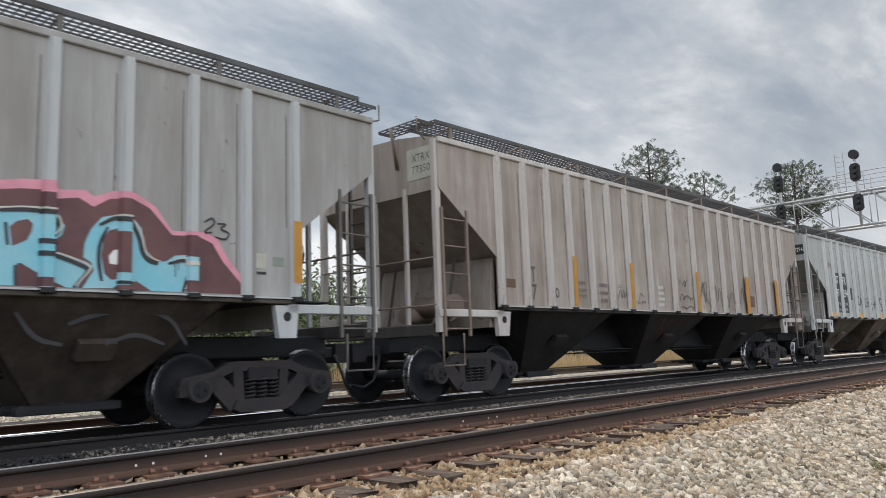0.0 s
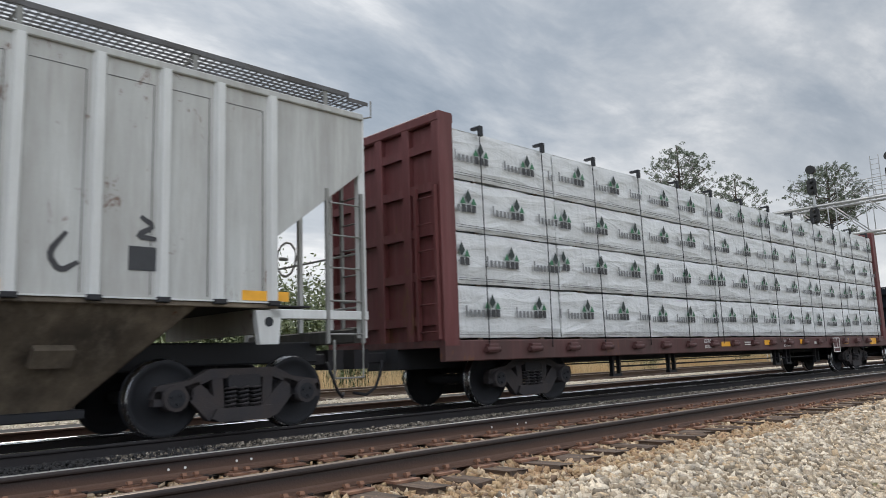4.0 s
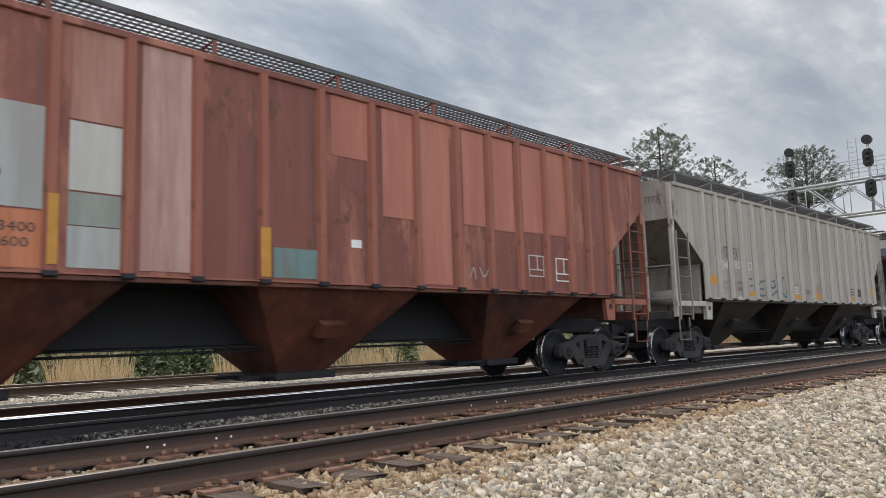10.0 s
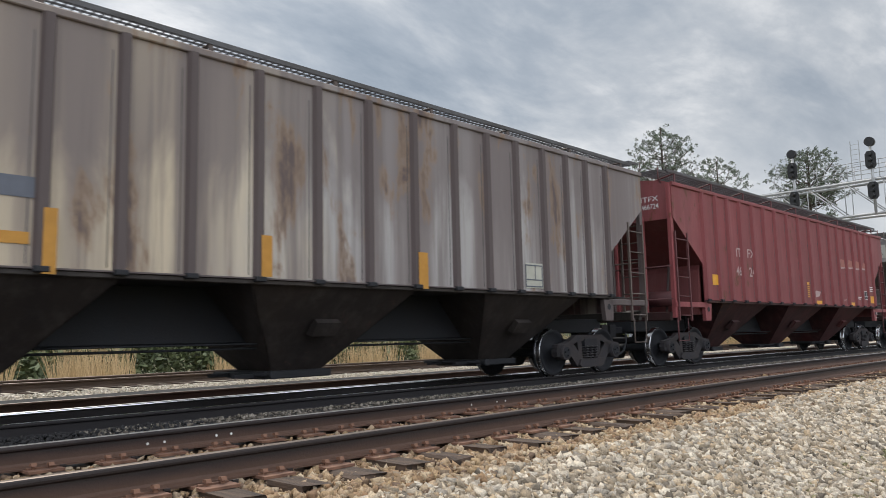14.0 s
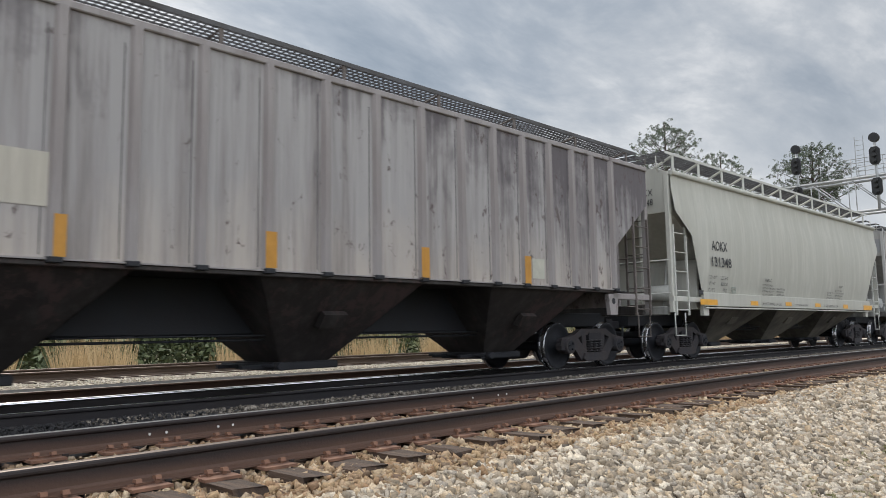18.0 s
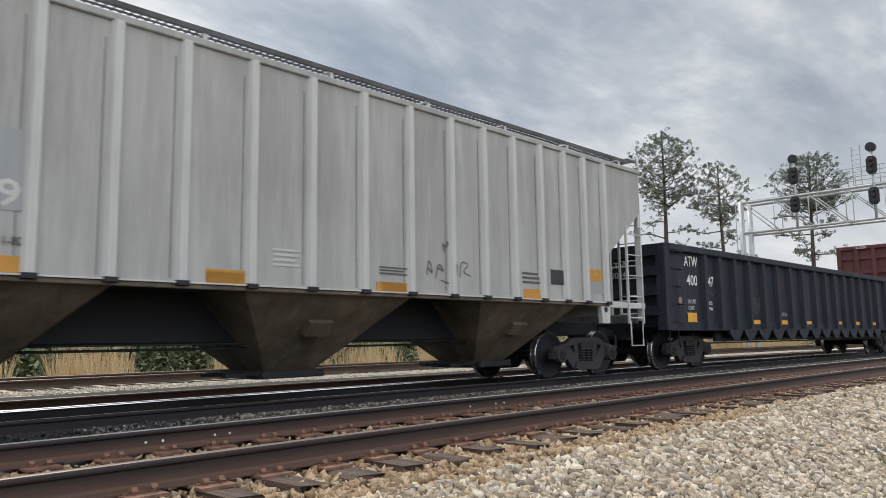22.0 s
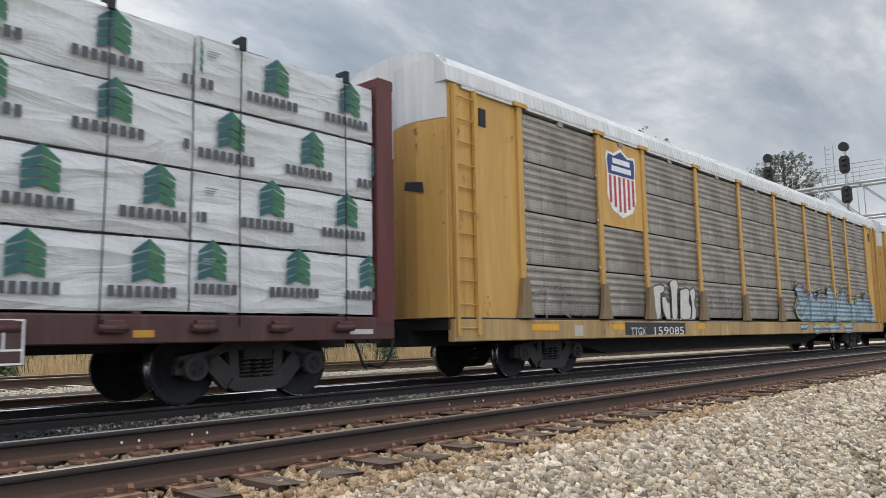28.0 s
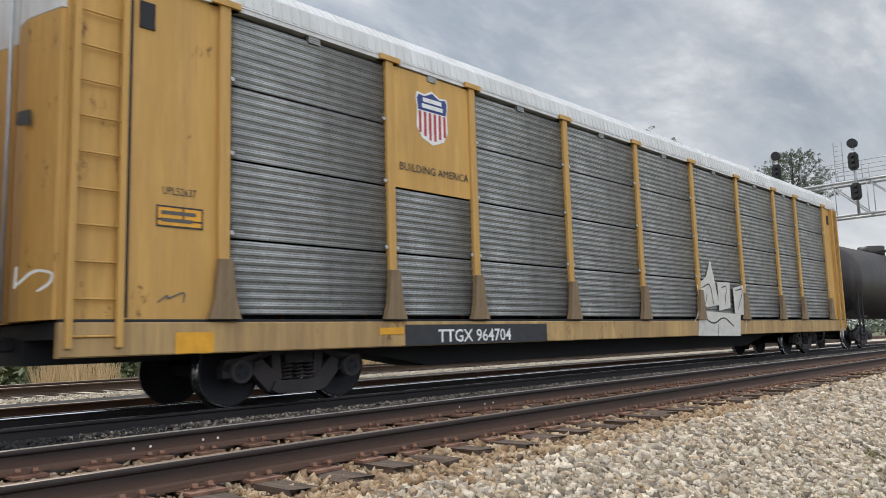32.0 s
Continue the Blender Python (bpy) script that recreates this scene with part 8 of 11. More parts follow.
stroke(CAR[4], M_SPRAYGHOST, [(-2.90, 1.67), (-2.55, 1.71)], 0.04, -1.458)
stroke(CAR[4], M_SPRAYGHOST, [(-2.59, 1.45), (-2.74, 1.48), (-2.88, 1.37)], 0.04, -1.458)
stroke(CAR[4], M_SPRAYGHOST, [(-2.58, 1.10), (-2.78, 1.16), (-2.88, 1.24)], 0.04, -1.458)
decal(CAR[5], "paint_patch", -6.62, -6.14, 1.88, 3.03, M_PATCHWHITE, -1.534)
decal(CAR[5], "paint_patch", -5.93, -5.42, 2.06, 3.06, M_PATCHGREY, -1.534)
decal(CAR[5], "paint_patch", -5.25, -4.64, 2.09, 3.09, M_PATCHGREY, -1.534)
decal(CAR[5], "paint_patch", -4.45, -3.83, 2.08, 3.13, M_PATCHGREY, -1.534)
decal(CAR[5], "paint_patch", -5.92, -5.41, 1.48, 2.04, M_PATCHORANGE, -1.534)
decal(CAR[5], "paint_patch", -5.23, -4.63, 1.48, 2.07, M_PATCHORANGE, -1.534)
decal(CAR[5], "paint_patch", -4.45, -3.83, 1.49, 2.06, M_PATCHORANGE, -1.534)
decal(CAR[5], "paint_patch", -3.63, -3.07, 2.31, 3.04, M_PATCHWHITE, -1.534)
decal(CAR[5], "paint_patch", -3.63, -3.07, 1.95, 2.29, M_PATCHSAGE, -1.534)
decal(CAR[5], "paint_patch", -3.63, -3.07, 1.51, 1.94, M_PATCHGREY, -1.534)
decal(CAR[5], "paint_patch", -3.63, -3.06, 3.06, 4.06, M_PATCHPINK, -1.534)
decal(CAR[5], "paint_patch", -2.88, -2.28, 1.51, 4.13, M_PATCHPALE, -1.534)
letters(CAR[5], "IF", -5.82, 2.72, 0.223, 0.21, M_BLACK, -1.542)
letters(CAR[5], "RX", -5.21, 2.69, 0.242, 0.37, M_BLACK, -1.542)
letters(CAR[5], "21", -5.91, 2.23, 0.230, 0.27, M_BLACK, -1.542)
letters(CAR[5], "43", -5.24, 2.23, 0.251, 0.36, M_BLACK, -1.542)
letters(CAR[5], "9", -4.43, 2.25, 0.249, 0.18, M_BLACK, -1.542)
letters(CAR[5], "LD LMT", -5.24, 1.84, 0.099, 0.52, M_BLACK, -1.542)
letters(CAR[5], "LT WT", -5.19, 1.69, 0.099, 0.41, M_BLACK, -1.542)
letters(CAR[5], "203400", -4.44, 1.84, 0.099, 0.51, M_BLACK, -1.542)
letters(CAR[5], "59600", -4.40, 1.69, 0.099, 0.41, M_BLACK, -1.542)
decal(CAR[5], "paint_patch", -1.19, -0.49, 1.50, 1.88, M_PATCHTEAL, -1.534)
decal(CAR[5], "paint_patch", 0.06, 0.24, 1.96, 2.07, M_WHITE, -1.534)
frame_sign(CAR[5], 4.03, 4.47, 1.72, 2.10, M_PALEINK, -1.536)
frame_sign(CAR[5], 4.84, 5.29, 1.66, 2.09, M_WHITE, -1.536)
decal(CAR[5], "paint_patch", -0.27, 0.43, 3.21, 4.10, M_PATCHROSE, -1.534)
decal(CAR[5], "paint_patch", 0.65, 1.27, 2.45, 4.11, M_PATCHROSE, -1.534)
decal(CAR[5], "paint_patch", 1.38, 2.07, 1.50, 4.10, M_PATCHROSE, -1.534)
decal(CAR[5], "paint_patch", 2.37, 2.91, 2.49, 4.12, M_PATCHROSE, -1.534)
decal(CAR[5], "paint_patch", 3.14, 3.69, 2.46, 4.14, M_PATCHROSE, -1.534)
decal(CAR[5], "paint_patch", 3.93, 4.50, 2.50, 4.12, M_PATCHROSE, -1.534)
decal(CAR[5], "paint_patch", 4.69, 5.23, 2.50, 4.17, M_PATCHROSE, -1.534)
decal(CAR[5], "paint_patch", -3.84, -3.74, 1.53, 2.24, M_OCHRE, -1.604)
decal(CAR[5], "paint_patch", -1.41, -1.27, 1.50, 2.11, M_OCHRE, -1.604)
decal(CAR[5], "paint_patch", -6.50, -6.34, 1.72, 1.85, M_WHITE, -1.534)
decal(CAR[5], "paint_patch", -6.53, -6.32, 1.55, 1.66, M_PATCHROSE, -1.534)
stroke(CAR[5], M_SPRAYWHITE, [(-5.98, 1.98), (-5.86, 1.53)], 0.05, -1.543)
stroke(CAR[5], M_SPRAYWHITE, [(-5.84, 1.96), (-5.80, 1.56)], 0.05, -1.543)
stroke(CAR[5], M_SPRAYWHITE, [(-5.71, 1.98), (-5.74, 1.53)], 0.05, -1.543)
stroke(CAR[5], M_SPRAYWHITE, [(-5.78, 1.73), (-5.58, 1.81)], 0.05, -1.543)
stroke(CAR[5], M_SPRAYWHITE, [(-5.61, 1.98), (-5.60, 1.52)], 0.05, -1.543)
stroke(CAR[5], M_SPRAYWHITE, [(-5.52, 1.93), (-5.31, 1.98), (-5.45, 1.57), (-5.24, 1.56)], 0.05, -1.543)
stroke(CAR[5], M_SPRAYWHITE, [(2.48, 1.64), (2.58, 1.84), (2.62, 1.62)], 0.02, -1.538)
stroke(CAR[5], M_SPRAYWHITE, [(2.72, 1.81), (2.82, 1.63), (2.97, 1.82)], 0.02, -1.538)
letters(CAR[6], "IT", -5.66, 2.50, 0.294, 0.23, M_FADEDINK, -1.537)
letters(CAR[6], "FX", -5.11, 2.49, 0.296, 0.30, M_FADEDINK, -1.537)
letters(CAR[6], "34", -5.81, 2.21, 0.213, 0.34, M_PALEINK, -1.537)
letters(CAR[6], "80", -5.09, 2.24, 0.214, 0.36, M_PALEINK, -1.537)
letters(CAR[6], "57", -4.29, 2.23, 0.224, 0.33, M_PALEINK, -1.537)
letters(CAR[6], "LD LMT", -5.81, 1.83, 0.093, 0.31, M_FADEDINK, -1.537)
letters(CAR[6], "LT WT", -5.79, 1.68, 0.084, 0.27, M_FADEDINK, -1.537)
letters(CAR[6], "200000", -5.03, 1.84, 0.088, 0.31, M_FADEDINK, -1.537)
letters(CAR[6], "63000", -5.03, 1.68, 0.088, 0.30, M_FADEDINK, -1.537)
decal(CAR[6], "paint_patch", -6.53, -6.14, 1.82, 2.02, M_OCHRE, -1.534)
decal(CAR[6], "paint_patch", -4.26, -3.89, 1.56, 1.67, M_OCHRE, -1.534)
decal(CAR[6], "paint_patch", -4.99, -4.74, 1.42, 1.53, M_PALESIGN, -1.534)
stroke(CAR[6], M_SPRAYBLUE, [(-3.22, 2.00), (-3.64, 1.93), (-3.64, 1.57), (-3.24, 1.59)], 0.06, -1.538)
stroke(CAR[6], M_SPRAYBLUE, [(-3.63, 1.76), (-3.27, 1.76)], 0.06, -1.538)
stroke(CAR[6], M_SPRAYBLUE, [(-2.88, 1.97), (-2.47, 2.02)], 0.06, -1.538)
stroke(CAR[6], M_SPRAYBLUE, [(-2.83, 1.94), (-2.81, 1.80), (-2.48, 1.84), (-2.57, 2.00)], 0.06, -1.538)
stroke(CAR[6], M_SPRAYBLUE, [(-2.85, 1.57), (-2.40, 1.75), (-2.39, 1.66)], 0.06, -1.538)
stroke(CAR[6], M_SPRAYBLUE, [(-1.80, 2.15), (-1.98, 2.09), (-2.10, 1.71), (-1.68, 1.51), (-1.77, 1.86)], 0.06, -1.538)
stroke(CAR[6], M_SPRAYBLUE, [(-4.25, 2.00), (-4.02, 2.03)], 0.06, -1.538)
stroke(CAR[6], M_SPRAYBLUE, [(-4.25, 1.82), (-4.00, 1.85)], 0.06, -1.538)
decal(CAR[6], "paint_patch", -1.09, -0.61, 1.53, 1.65, M_OCHRE, -1.534)
decal(CAR[6], "paint_patch", 0.70, 1.18, 1.55, 1.70, M_OCHRE, -1.534)
decal(CAR[6], "paint_patch", 4.03, 4.40, 1.55, 1.68, M_OCHRE, -1.534)
print_bars(CAR[6], -1.07, -0.73, 1.93, 1.98, 1, M_FADERED, -1.536)
print_bars(CAR[6], -1.07, -0.70, 1.68, 1.88, 3, M_PALEINK, -1.536)
print_bars(CAR[6], -0.16, 0.24, 1.69, 1.81, 3, M_FADEDINK, -1.536)
print_bars(CAR[6], 0.73, 1.15, 1.72, 1.96, 4, M_FADERED, -1.536)
print_bars(CAR[6], 3.99, 4.54, 1.73, 1.96, 3, M_FADEDINK, -1.536)
decal(CAR[6], "paint_patch", 4.84, 5.17, 1.69, 1.96, M_INKPANEL, -1.534)
decal(CAR[6], "paint_patch", 6.13, 6.57, 1.80, 2.02, M_OCHRE, -1.534)
letters(CAR[7], "IT", -5.73, 2.47, 0.335, 0.27, M_BLACK, -1.542)
letters(CAR[7], "FX", -5.17, 2.45, 0.347, 0.41, M_BLACK, -1.542)
letters(CAR[7], "84", -5.78, 2.16, 0.269, 0.36, M_PALEINK, -1.542)
letters(CAR[7], "413", -5.18, 2.14, 0.269, 0.50, M_PALEINK, -1.542)
decal(CAR[7], "paint_patch", -5.84, -5.38, 1.55, 2.78, M_CREAMGREY, -1.534)
decal(CAR[7], "paint_patch", -5.19, -4.71, 1.51, 2.78, M_CREAMGREY, -1.534)
decal(CAR[7], "paint_patch", -5.82, -5.36, 2.14, 2.44, M_INKFADE, -1.538)
decal(CAR[7], "paint_patch", -5.17, -4.68, 2.11, 2.44, M_INKFADE, -1.538)
print_bars(CAR[7], -5.81, -5.49, 1.61, 1.87, 3, M_FADEDINK, -1.541)
print_bars(CAR[7], -5.15, -4.72, 1.65, 1.93, 3, M_FADEDINK, -1.541)
decal(CAR[7], "paint_patch", -4.35, -3.83, 2.14, 2.35, M_INKFADE, -1.534)
print_bars(CAR[7], -4.35, -3.88, 1.68, 1.80, 1, M_OCHRE, -1.536)
decal(CAR[7], "paint_patch", -6.75, -6.59, 1.49, 2.39, M_OCHRE, -1.604)
decal(CAR[7], "paint_patch", -3.80, -3.67, 1.39, 2.05, M_OCHRE, -1.604)
decal(CAR[7], "paint_patch", -1.33, -1.18, 1.47, 1.98, M_OCHRE, -1.604)
decal(CAR[7], "paint_patch", 1.34, 1.53, 1.41, 1.95, M_OCHRE, -1.604)
decal(CAR[7], "paint_patch", 3.99, 4.49, 1.51, 1.95, M_PALESIGN, -1.534)
frame_sign(CAR[7], 3.98, 4.47, 1.53, 1.92, M_INKFADE, -1.541)
decal(CAR[8], "paint_patch", 0.73, 1.18, 1.44, 1.57, M_YELLOW, -1.534)
decal(CAR[8], "paint_patch", 3.92, 4.40, 1.45, 1.57, M_YELLOW, -1.534)
decal(CAR[8], "paint_patch", 6.21, 6.65, 1.58, 1.83, M_YELLOW, -1.534)
fill(CAR[8], "faded_logo_block", [(3.16, 2.74), (3.28, 3.02), (3.65, 3.00), (3.69, 2.76)], M_GHOSTPINK, -1.5350)
fill(CAR[8], "faded_logo_block", [(3.99, 2.77), (4.12, 3.03), (4.47, 3.01), (4.51, 2.79)], M_GHOSTPINK, -1.5350)
fill(CAR[8], "faded_logo_block", [(4.77, 2.78), (4.92, 3.05), (5.23, 3.01), (5.27, 2.79)], M_GHOSTPINK, -1.5350)
fill(CAR[8], "faded_logo_block", [(5.57, 2.82), (5.74, 3.04), (5.96, 2.98), (6.00, 2.81)], M_GHOSTPINK, -1.5350)
fill(CAR[8], "faded_logo_block", [(3.13, 2.68), (3.16, 2.74), (3.69, 2.76), (3.71, 2.72)], M_GHOSTWHITE, -1.5370)
fill(CAR[8], "faded_logo_block", [(3.95, 2.71), (3.99, 2.77), (4.51, 2.79), (4.53, 2.74)], M_GHOSTWHITE, -1.5370)
fill(CAR[8], "faded_logo_block", [(4.72, 2.72), (4.77, 2.78), (5.27, 2.79), (5.29, 2.74)], M_GHOSTWHITE, -1.5370)
fill(CAR[8], "faded_logo_block", [(5.52, 2.75), (5.57, 2.82), (6.00, 2.81), (6.03, 2.76)], M_GHOSTWHITE, -1.5370)
frame_sign(CAR[8], 5.55, 5.94, 1.70, 2.00, M_WHITE, -1.536)
decal(CAR[8], "paint_patch", 5.57, 5.92, 1.72, 1.98, M_INKPANEL, -1.534)
print_bars(CAR[8], -0.00, 0.18, 2.04, 2.12, 1, M_YELLOW, -1.536)
print_bars(CAR[8], 0.01, 0.19, 1.66, 2.00, 6, M_YELLOW, -1.536)
print_bars(CAR[8], 4.73, 5.21, 1.69, 1.78, 2, M_WHITE, -1.536)
print_bars(CAR[8], 6.22, 6.65, 2.00, 2.17, 3, M_WHITE, -1.536)
letters(CAR[8], "CHUNK", 3.30, 1.60, 0.072, 0.32, M_GHOSTWHITE, -1.537)
letters(CAR[8], "PULL HERE", 6.68, 1.18, 0.053, 0.31, M_WHITE, -1.532)
letters(CAR[8], "JACK HERE", 6.65, 1.03, 0.053, 0.34, M_WHITE, -1.532)
letters(CAR[8], "IT", -4.90, 2.60, 0.231, 0.30, M_GHOSTWHITE, -1.537)
letters(CAR[8], "FX", -4.22, 2.61, 0.236, 0.51, M_GHOSTWHITE, -1.537)
letters(CAR[8], "46", -4.95, 2.11, 0.244, 0.33, M_GHOSTWHITE, -1.537)
letters(CAR[8], "24", -4.16, 2.11, 0.250, 0.39, M_GHOSTWHITE, -1.537)
fill(CAR[8], "scrape", [(0.54, 1.81), (0.78, 1.88), (1.16, 1.85), (0.99, 1.71), (0.68, 1.67)], M_GHOSTWHITE, -1.5350)
decal(CAR[8], "paint_patch", -6.35, -5.98, 1.82, 2.08, M_YELLOW, -1.534)
decal(CAR[9], "paint_patch", -5.91, -5.41, 1.58, 2.32, M_PATCHWHITE, -1.534)
decal(CAR[9], "paint_patch", -5.23, -4.67, 1.55, 2.31, M_PATCHWHITE, -1.534)
decal(CAR[9], "paint_patch", -5.93, -5.41, 2.33, 2.66, M_PATCHGREY, -1.534)
decal(CAR[9], "paint_patch", -5.22, -4.66, 2.32, 2.68, M_PATCHGREY, -1.534)
decal(CAR[9], "paint_patch", -4.44, -3.82, 1.97, 2.52, M_CREAMGREY, -1.534)
letters(CAR[9], "IF", -5.76, 2.35, 0.230, 0.25, M_BLACK, -1.542)
letters(CAR[9], "RX", -5.15, 2.33, 0.256, 0.39, M_BLACK, -1.542)
letters(CAR[9], "84", -5.85, 2.01, 0.220, 0.31, M_BLACK, -1.542)
letters(CAR[9], "178", -5.21, 2.00, 0.217, 0.49, M_BLACK, -1.542)
letters(CAR[9], "LD LMT", -5.89, 1.77, 0.086, 0.38, M_BLACK, -1.542)
letters(CAR[9], "LT WT", -5.88, 1.62, 0.085, 0.29, M_BLACK, -1.542)
letters(CAR[9], "203600", -5.10, 1.76, 0.084, 0.33, M_BLACK, -1.542)
letters(CAR[9], "59400", -5.05, 1.62, 0.084, 0.28, M_BLACK, -1.542)
decal(CAR[9], "paint_patch", -6.81, -6.66, 1.50, 2.44, M_OCHRE, -1.604)
decal(CAR[9], "paint_patch", -3.82, -3.70, 1.47, 1.90, M_OCHRE, -1.604)
decal(CAR[9], "paint_patch", -1.40, -1.24, 1.48, 1.93, M_OCHRE, -1.604)
decal(CAR[9], "paint_patch", 1.26, 1.42, 1.44, 1.92, M_OCHRE, -1.604)
decal(CAR[9], "paint_patch", 3.73, 3.90, 1.45, 1.94, M_OCHRE, -1.604)
decal(CAR[9], "paint_patch", 4.03, 4.38, 1.57, 1.92, M_PALESIGN, -1.534)
letters(CAR[10], "AOKX", -5.95, 2.51, 0.243, 0.86, M_BLACK, -1.657)
letters(CAR[10], "131348", -5.96, 2.12, 0.240, 1.06, M_BLACK, -1.657)
letters(CAR[10], "LD LMT", -6.08, 1.83, 0.075, 0.41, M_BLACK, -1.627)
letters(CAR[10], "225300", -5.49, 1.82, 0.086, 0.41, M_BLACK, -1.627)
letters(CAR[10], "LT WT", -6.08, 1.68, 0.075, 0.34, M_BLACK, -1.607)
letters(CAR[10], "60700", -5.44, 1.67, 0.086, 0.36, M_BLACK, -1.607)
letters(CAR[10], "CU FT", -6.09, 1.52, 0.081, 0.34, M_BLACK, -1.582)
letters(CAR[10], "4751", -5.33, 1.52, 0.087, 0.23, M_BLACK, -1.582)
letters(CAR[10], "WARNING", -2.83, 1.86, 0.091, 0.47, M_BLACK, -1.627)
letters(CAR[10], "DO NOT APPLY VIBRATOR", -2.97, 1.745, 0.052, 0.70, M_BLACK, -1.618)
letters(CAR[10], "TO ANY PART OF THE CAR BODY", -2.97, 1.662, 0.052, 0.86, M_BLACK, -1.609)
letters(CAR[10], "EXCEPT VIBRATOR BRACKETS", -2.97, 1.579, 0.052, 0.80, M_BLACK, -1.599)
letters(CAR[10], "USE ON LOADED CAR ONLY", -2.97, 1.496, 0.052, 0.72, M_BLACK, -1.590)
letters(CAR[10], "DO NOT APPLY VIBRATOR", 2.72, 1.745, 0.052, 0.70, M_BLACK, -1.618)
letters(CAR[10], "TO ANY PART OF THE CAR BODY", 2.72, 1.662, 0.052, 0.86, M_BLACK, -1.609)
letters(CAR[10], "EXCEPT VIBRATOR BRACKETS", 2.72, 1.579, 0.052, 0.80, M_BLACK, -1.599)
letters(CAR[10], "USE ON LOADED CAR ONLY", 2.72, 1.496, 0.052, 0.72, M_BLACK, -1.590)
letters(CAR[10], "CLOSE HOPPER SLIDES", -2.02, 1.665, 0.052, 0.60, M_BLACK, -1.609)
letters(CAR[10], "AND ROOF HATCHES", -2.02, 1.582, 0.052, 0.50, M_BLACK, -1.599)
letters(CAR[10], "BEFORE CAR IS MOVED", -2.02, 1.499, 0.052, 0.58, M_BLACK, -1.590)
letters(CAR[10], "CLOSE HOPPER SLIDES", 1.97, 1.665, 0.052, 0.60, M_BLACK, -1.609)
letters(CAR[10], "AND ROOF HATCHES", 1.97, 1.582, 0.052, 0.50, M_BLACK, -1.599)
letters(CAR[10], "BEFORE CAR IS MOVED", 1.97, 1.499, 0.052, 0.58, M_BLACK, -1.590)
letters(CAR[10], "WARNING", 3.05, 1.86, 0.085, 0.42, M_BLACK, -1.631)
decal(CAR[10], "paint_patch", -6.55, -5.66, 1.20, 1.33, M_YELLOW, -1.594)
decal(CAR[10], "paint_patch", -3.74, -3.28, 1.22, 1.33, M_YELLOW, -1.594)
decal(CAR[10], "paint_patch", -1.40, -0.96, 1.23, 1.34, M_YELLOW, -1.594)
decal(CAR[10], "paint_patch", 0.92, 1.39, 1.23, 1.34, M_YELLOW, -1.594)
decal(CAR[10], "paint_patch", 3.49, 3.94, 1.21, 1.34, M_YELLOW, -1.594)
decal(CAR[10], "paint_patch", 5.61, 6.55, 1.18, 1.34, M_YELLOW, -1.594)
letters(CAR[10], "DO NOT HAMMER ON CAR", -3.00, 1.23, 0.081, 1.29, M_BLACK, -1.597)
letters(CAR[10], "VENT CAR WHEN UNLOADING", -0.67, 1.24, 0.061, 0.99, M_BLACK, -1.597)
letters(CAR[10], "DO NOT HAMMER ON CAR", 1.66, 1.23, 0.079, 1.29, M_BLACK, -1.597)
decal(CAR[10], "paint_patch", -6.55, -6.31, 1.44, 1.54, M_INKPANEL, -1.569)
frame_sign(CAR[10], -4.80, -4.58, 1.51, 1.66, M_SAGE, -1.581)
decal(CAR[11], "paint_patch", -5.85, -5.40, 2.00, 2.78, M_GREYPANEL, -1.534)
decal(CAR[11], "paint_patch", -5.12, -4.61, 1.98, 2.79, M_GREYPANEL, -1.534)
decal(CAR[11], "paint_patch", -4.37, -3.83, 1.97, 2.78, M_GREYPANEL, -1.534)
letters(CAR[11], "IT", -5.70, 2.47, 0.258, 0.20, M_BLACK, -1.542)
letters(CAR[11], "FX", -5.09, 2.50, 0.269, 0.35, M_BLACK, -1.542)
letters(CAR[11], "34", -5.79, 2.03, 0.253, 0.35, M_PALEINK, -1.542)
letters(CAR[11], "80", -5.09, 2.00, 0.266, 0.41, M_PALEINK, -1.542)
letters(CAR[11], "79", -4.35, 2.00, 0.279, 0.45, M_PALEINK, -1.542)
letters(CAR[11], "LD LMT", -5.82, 1.77, 0.091, 0.38, M_BLACK, -1.542)
letters(CAR[11], "LT WT", -5.82, 1.62, 0.083, 0.34, M_BLACK, -1.542)
letters(CAR[11], "NEW 11-80", -4.37, 1.63, 0.092, 0.51, M_BLACK, -1.542)
letters(CAR[11], "200600", -5.09, 1.77, 0.096, 0.39, M_FADEDINK, -1.542)
letters(CAR[11], "62400", -5.08, 1.61, 0.088, 0.37, M_FADEDINK, -1.542)
decal(CAR[11], "paint_patch", -6.55, -6.10, 1.78, 2.01, M_OCHRE, -1.534)
decal(CAR[11], "paint_patch", -4.38, -3.82, 1.37, 1.53, M_OCHRE, -1.534)
decal(CAR[11], "paint_patch", -1.92, -1.38, 1.35, 1.53, M_OCHRE, -1.534)
decal(CAR[11], "paint_patch", 0.68, 1.24, 1.34, 1.50, M_OCHRE, -1.534)
stroke(CAR[11], M_FADEDINK, [(1.67, 1.64), (1.72, 1.91), (1.81, 1.65), (1.70, 1.76)], 0.022, -1.538)
stroke(CAR[11], M_FADEDINK, [(1.86, 1.61), (1.93, 1.85), (2.06, 1.70), (1.91, 1.77)], 0.022, -1.538)
stroke(CAR[11], M_FADEDINK, [(2.06, 2.01), (2.01, 2.17), (2.11, 2.06), (2.13, 2.22), (2.19, 2.04)], 0.022, -1.538)
stroke(CAR[11], M_FADEDINK, [(2.16, 1.63), (2.21, 1.87), (2.36, 1.88), (2.31, 1.56), (2.21, 1.71)], 0.022, -1.538)
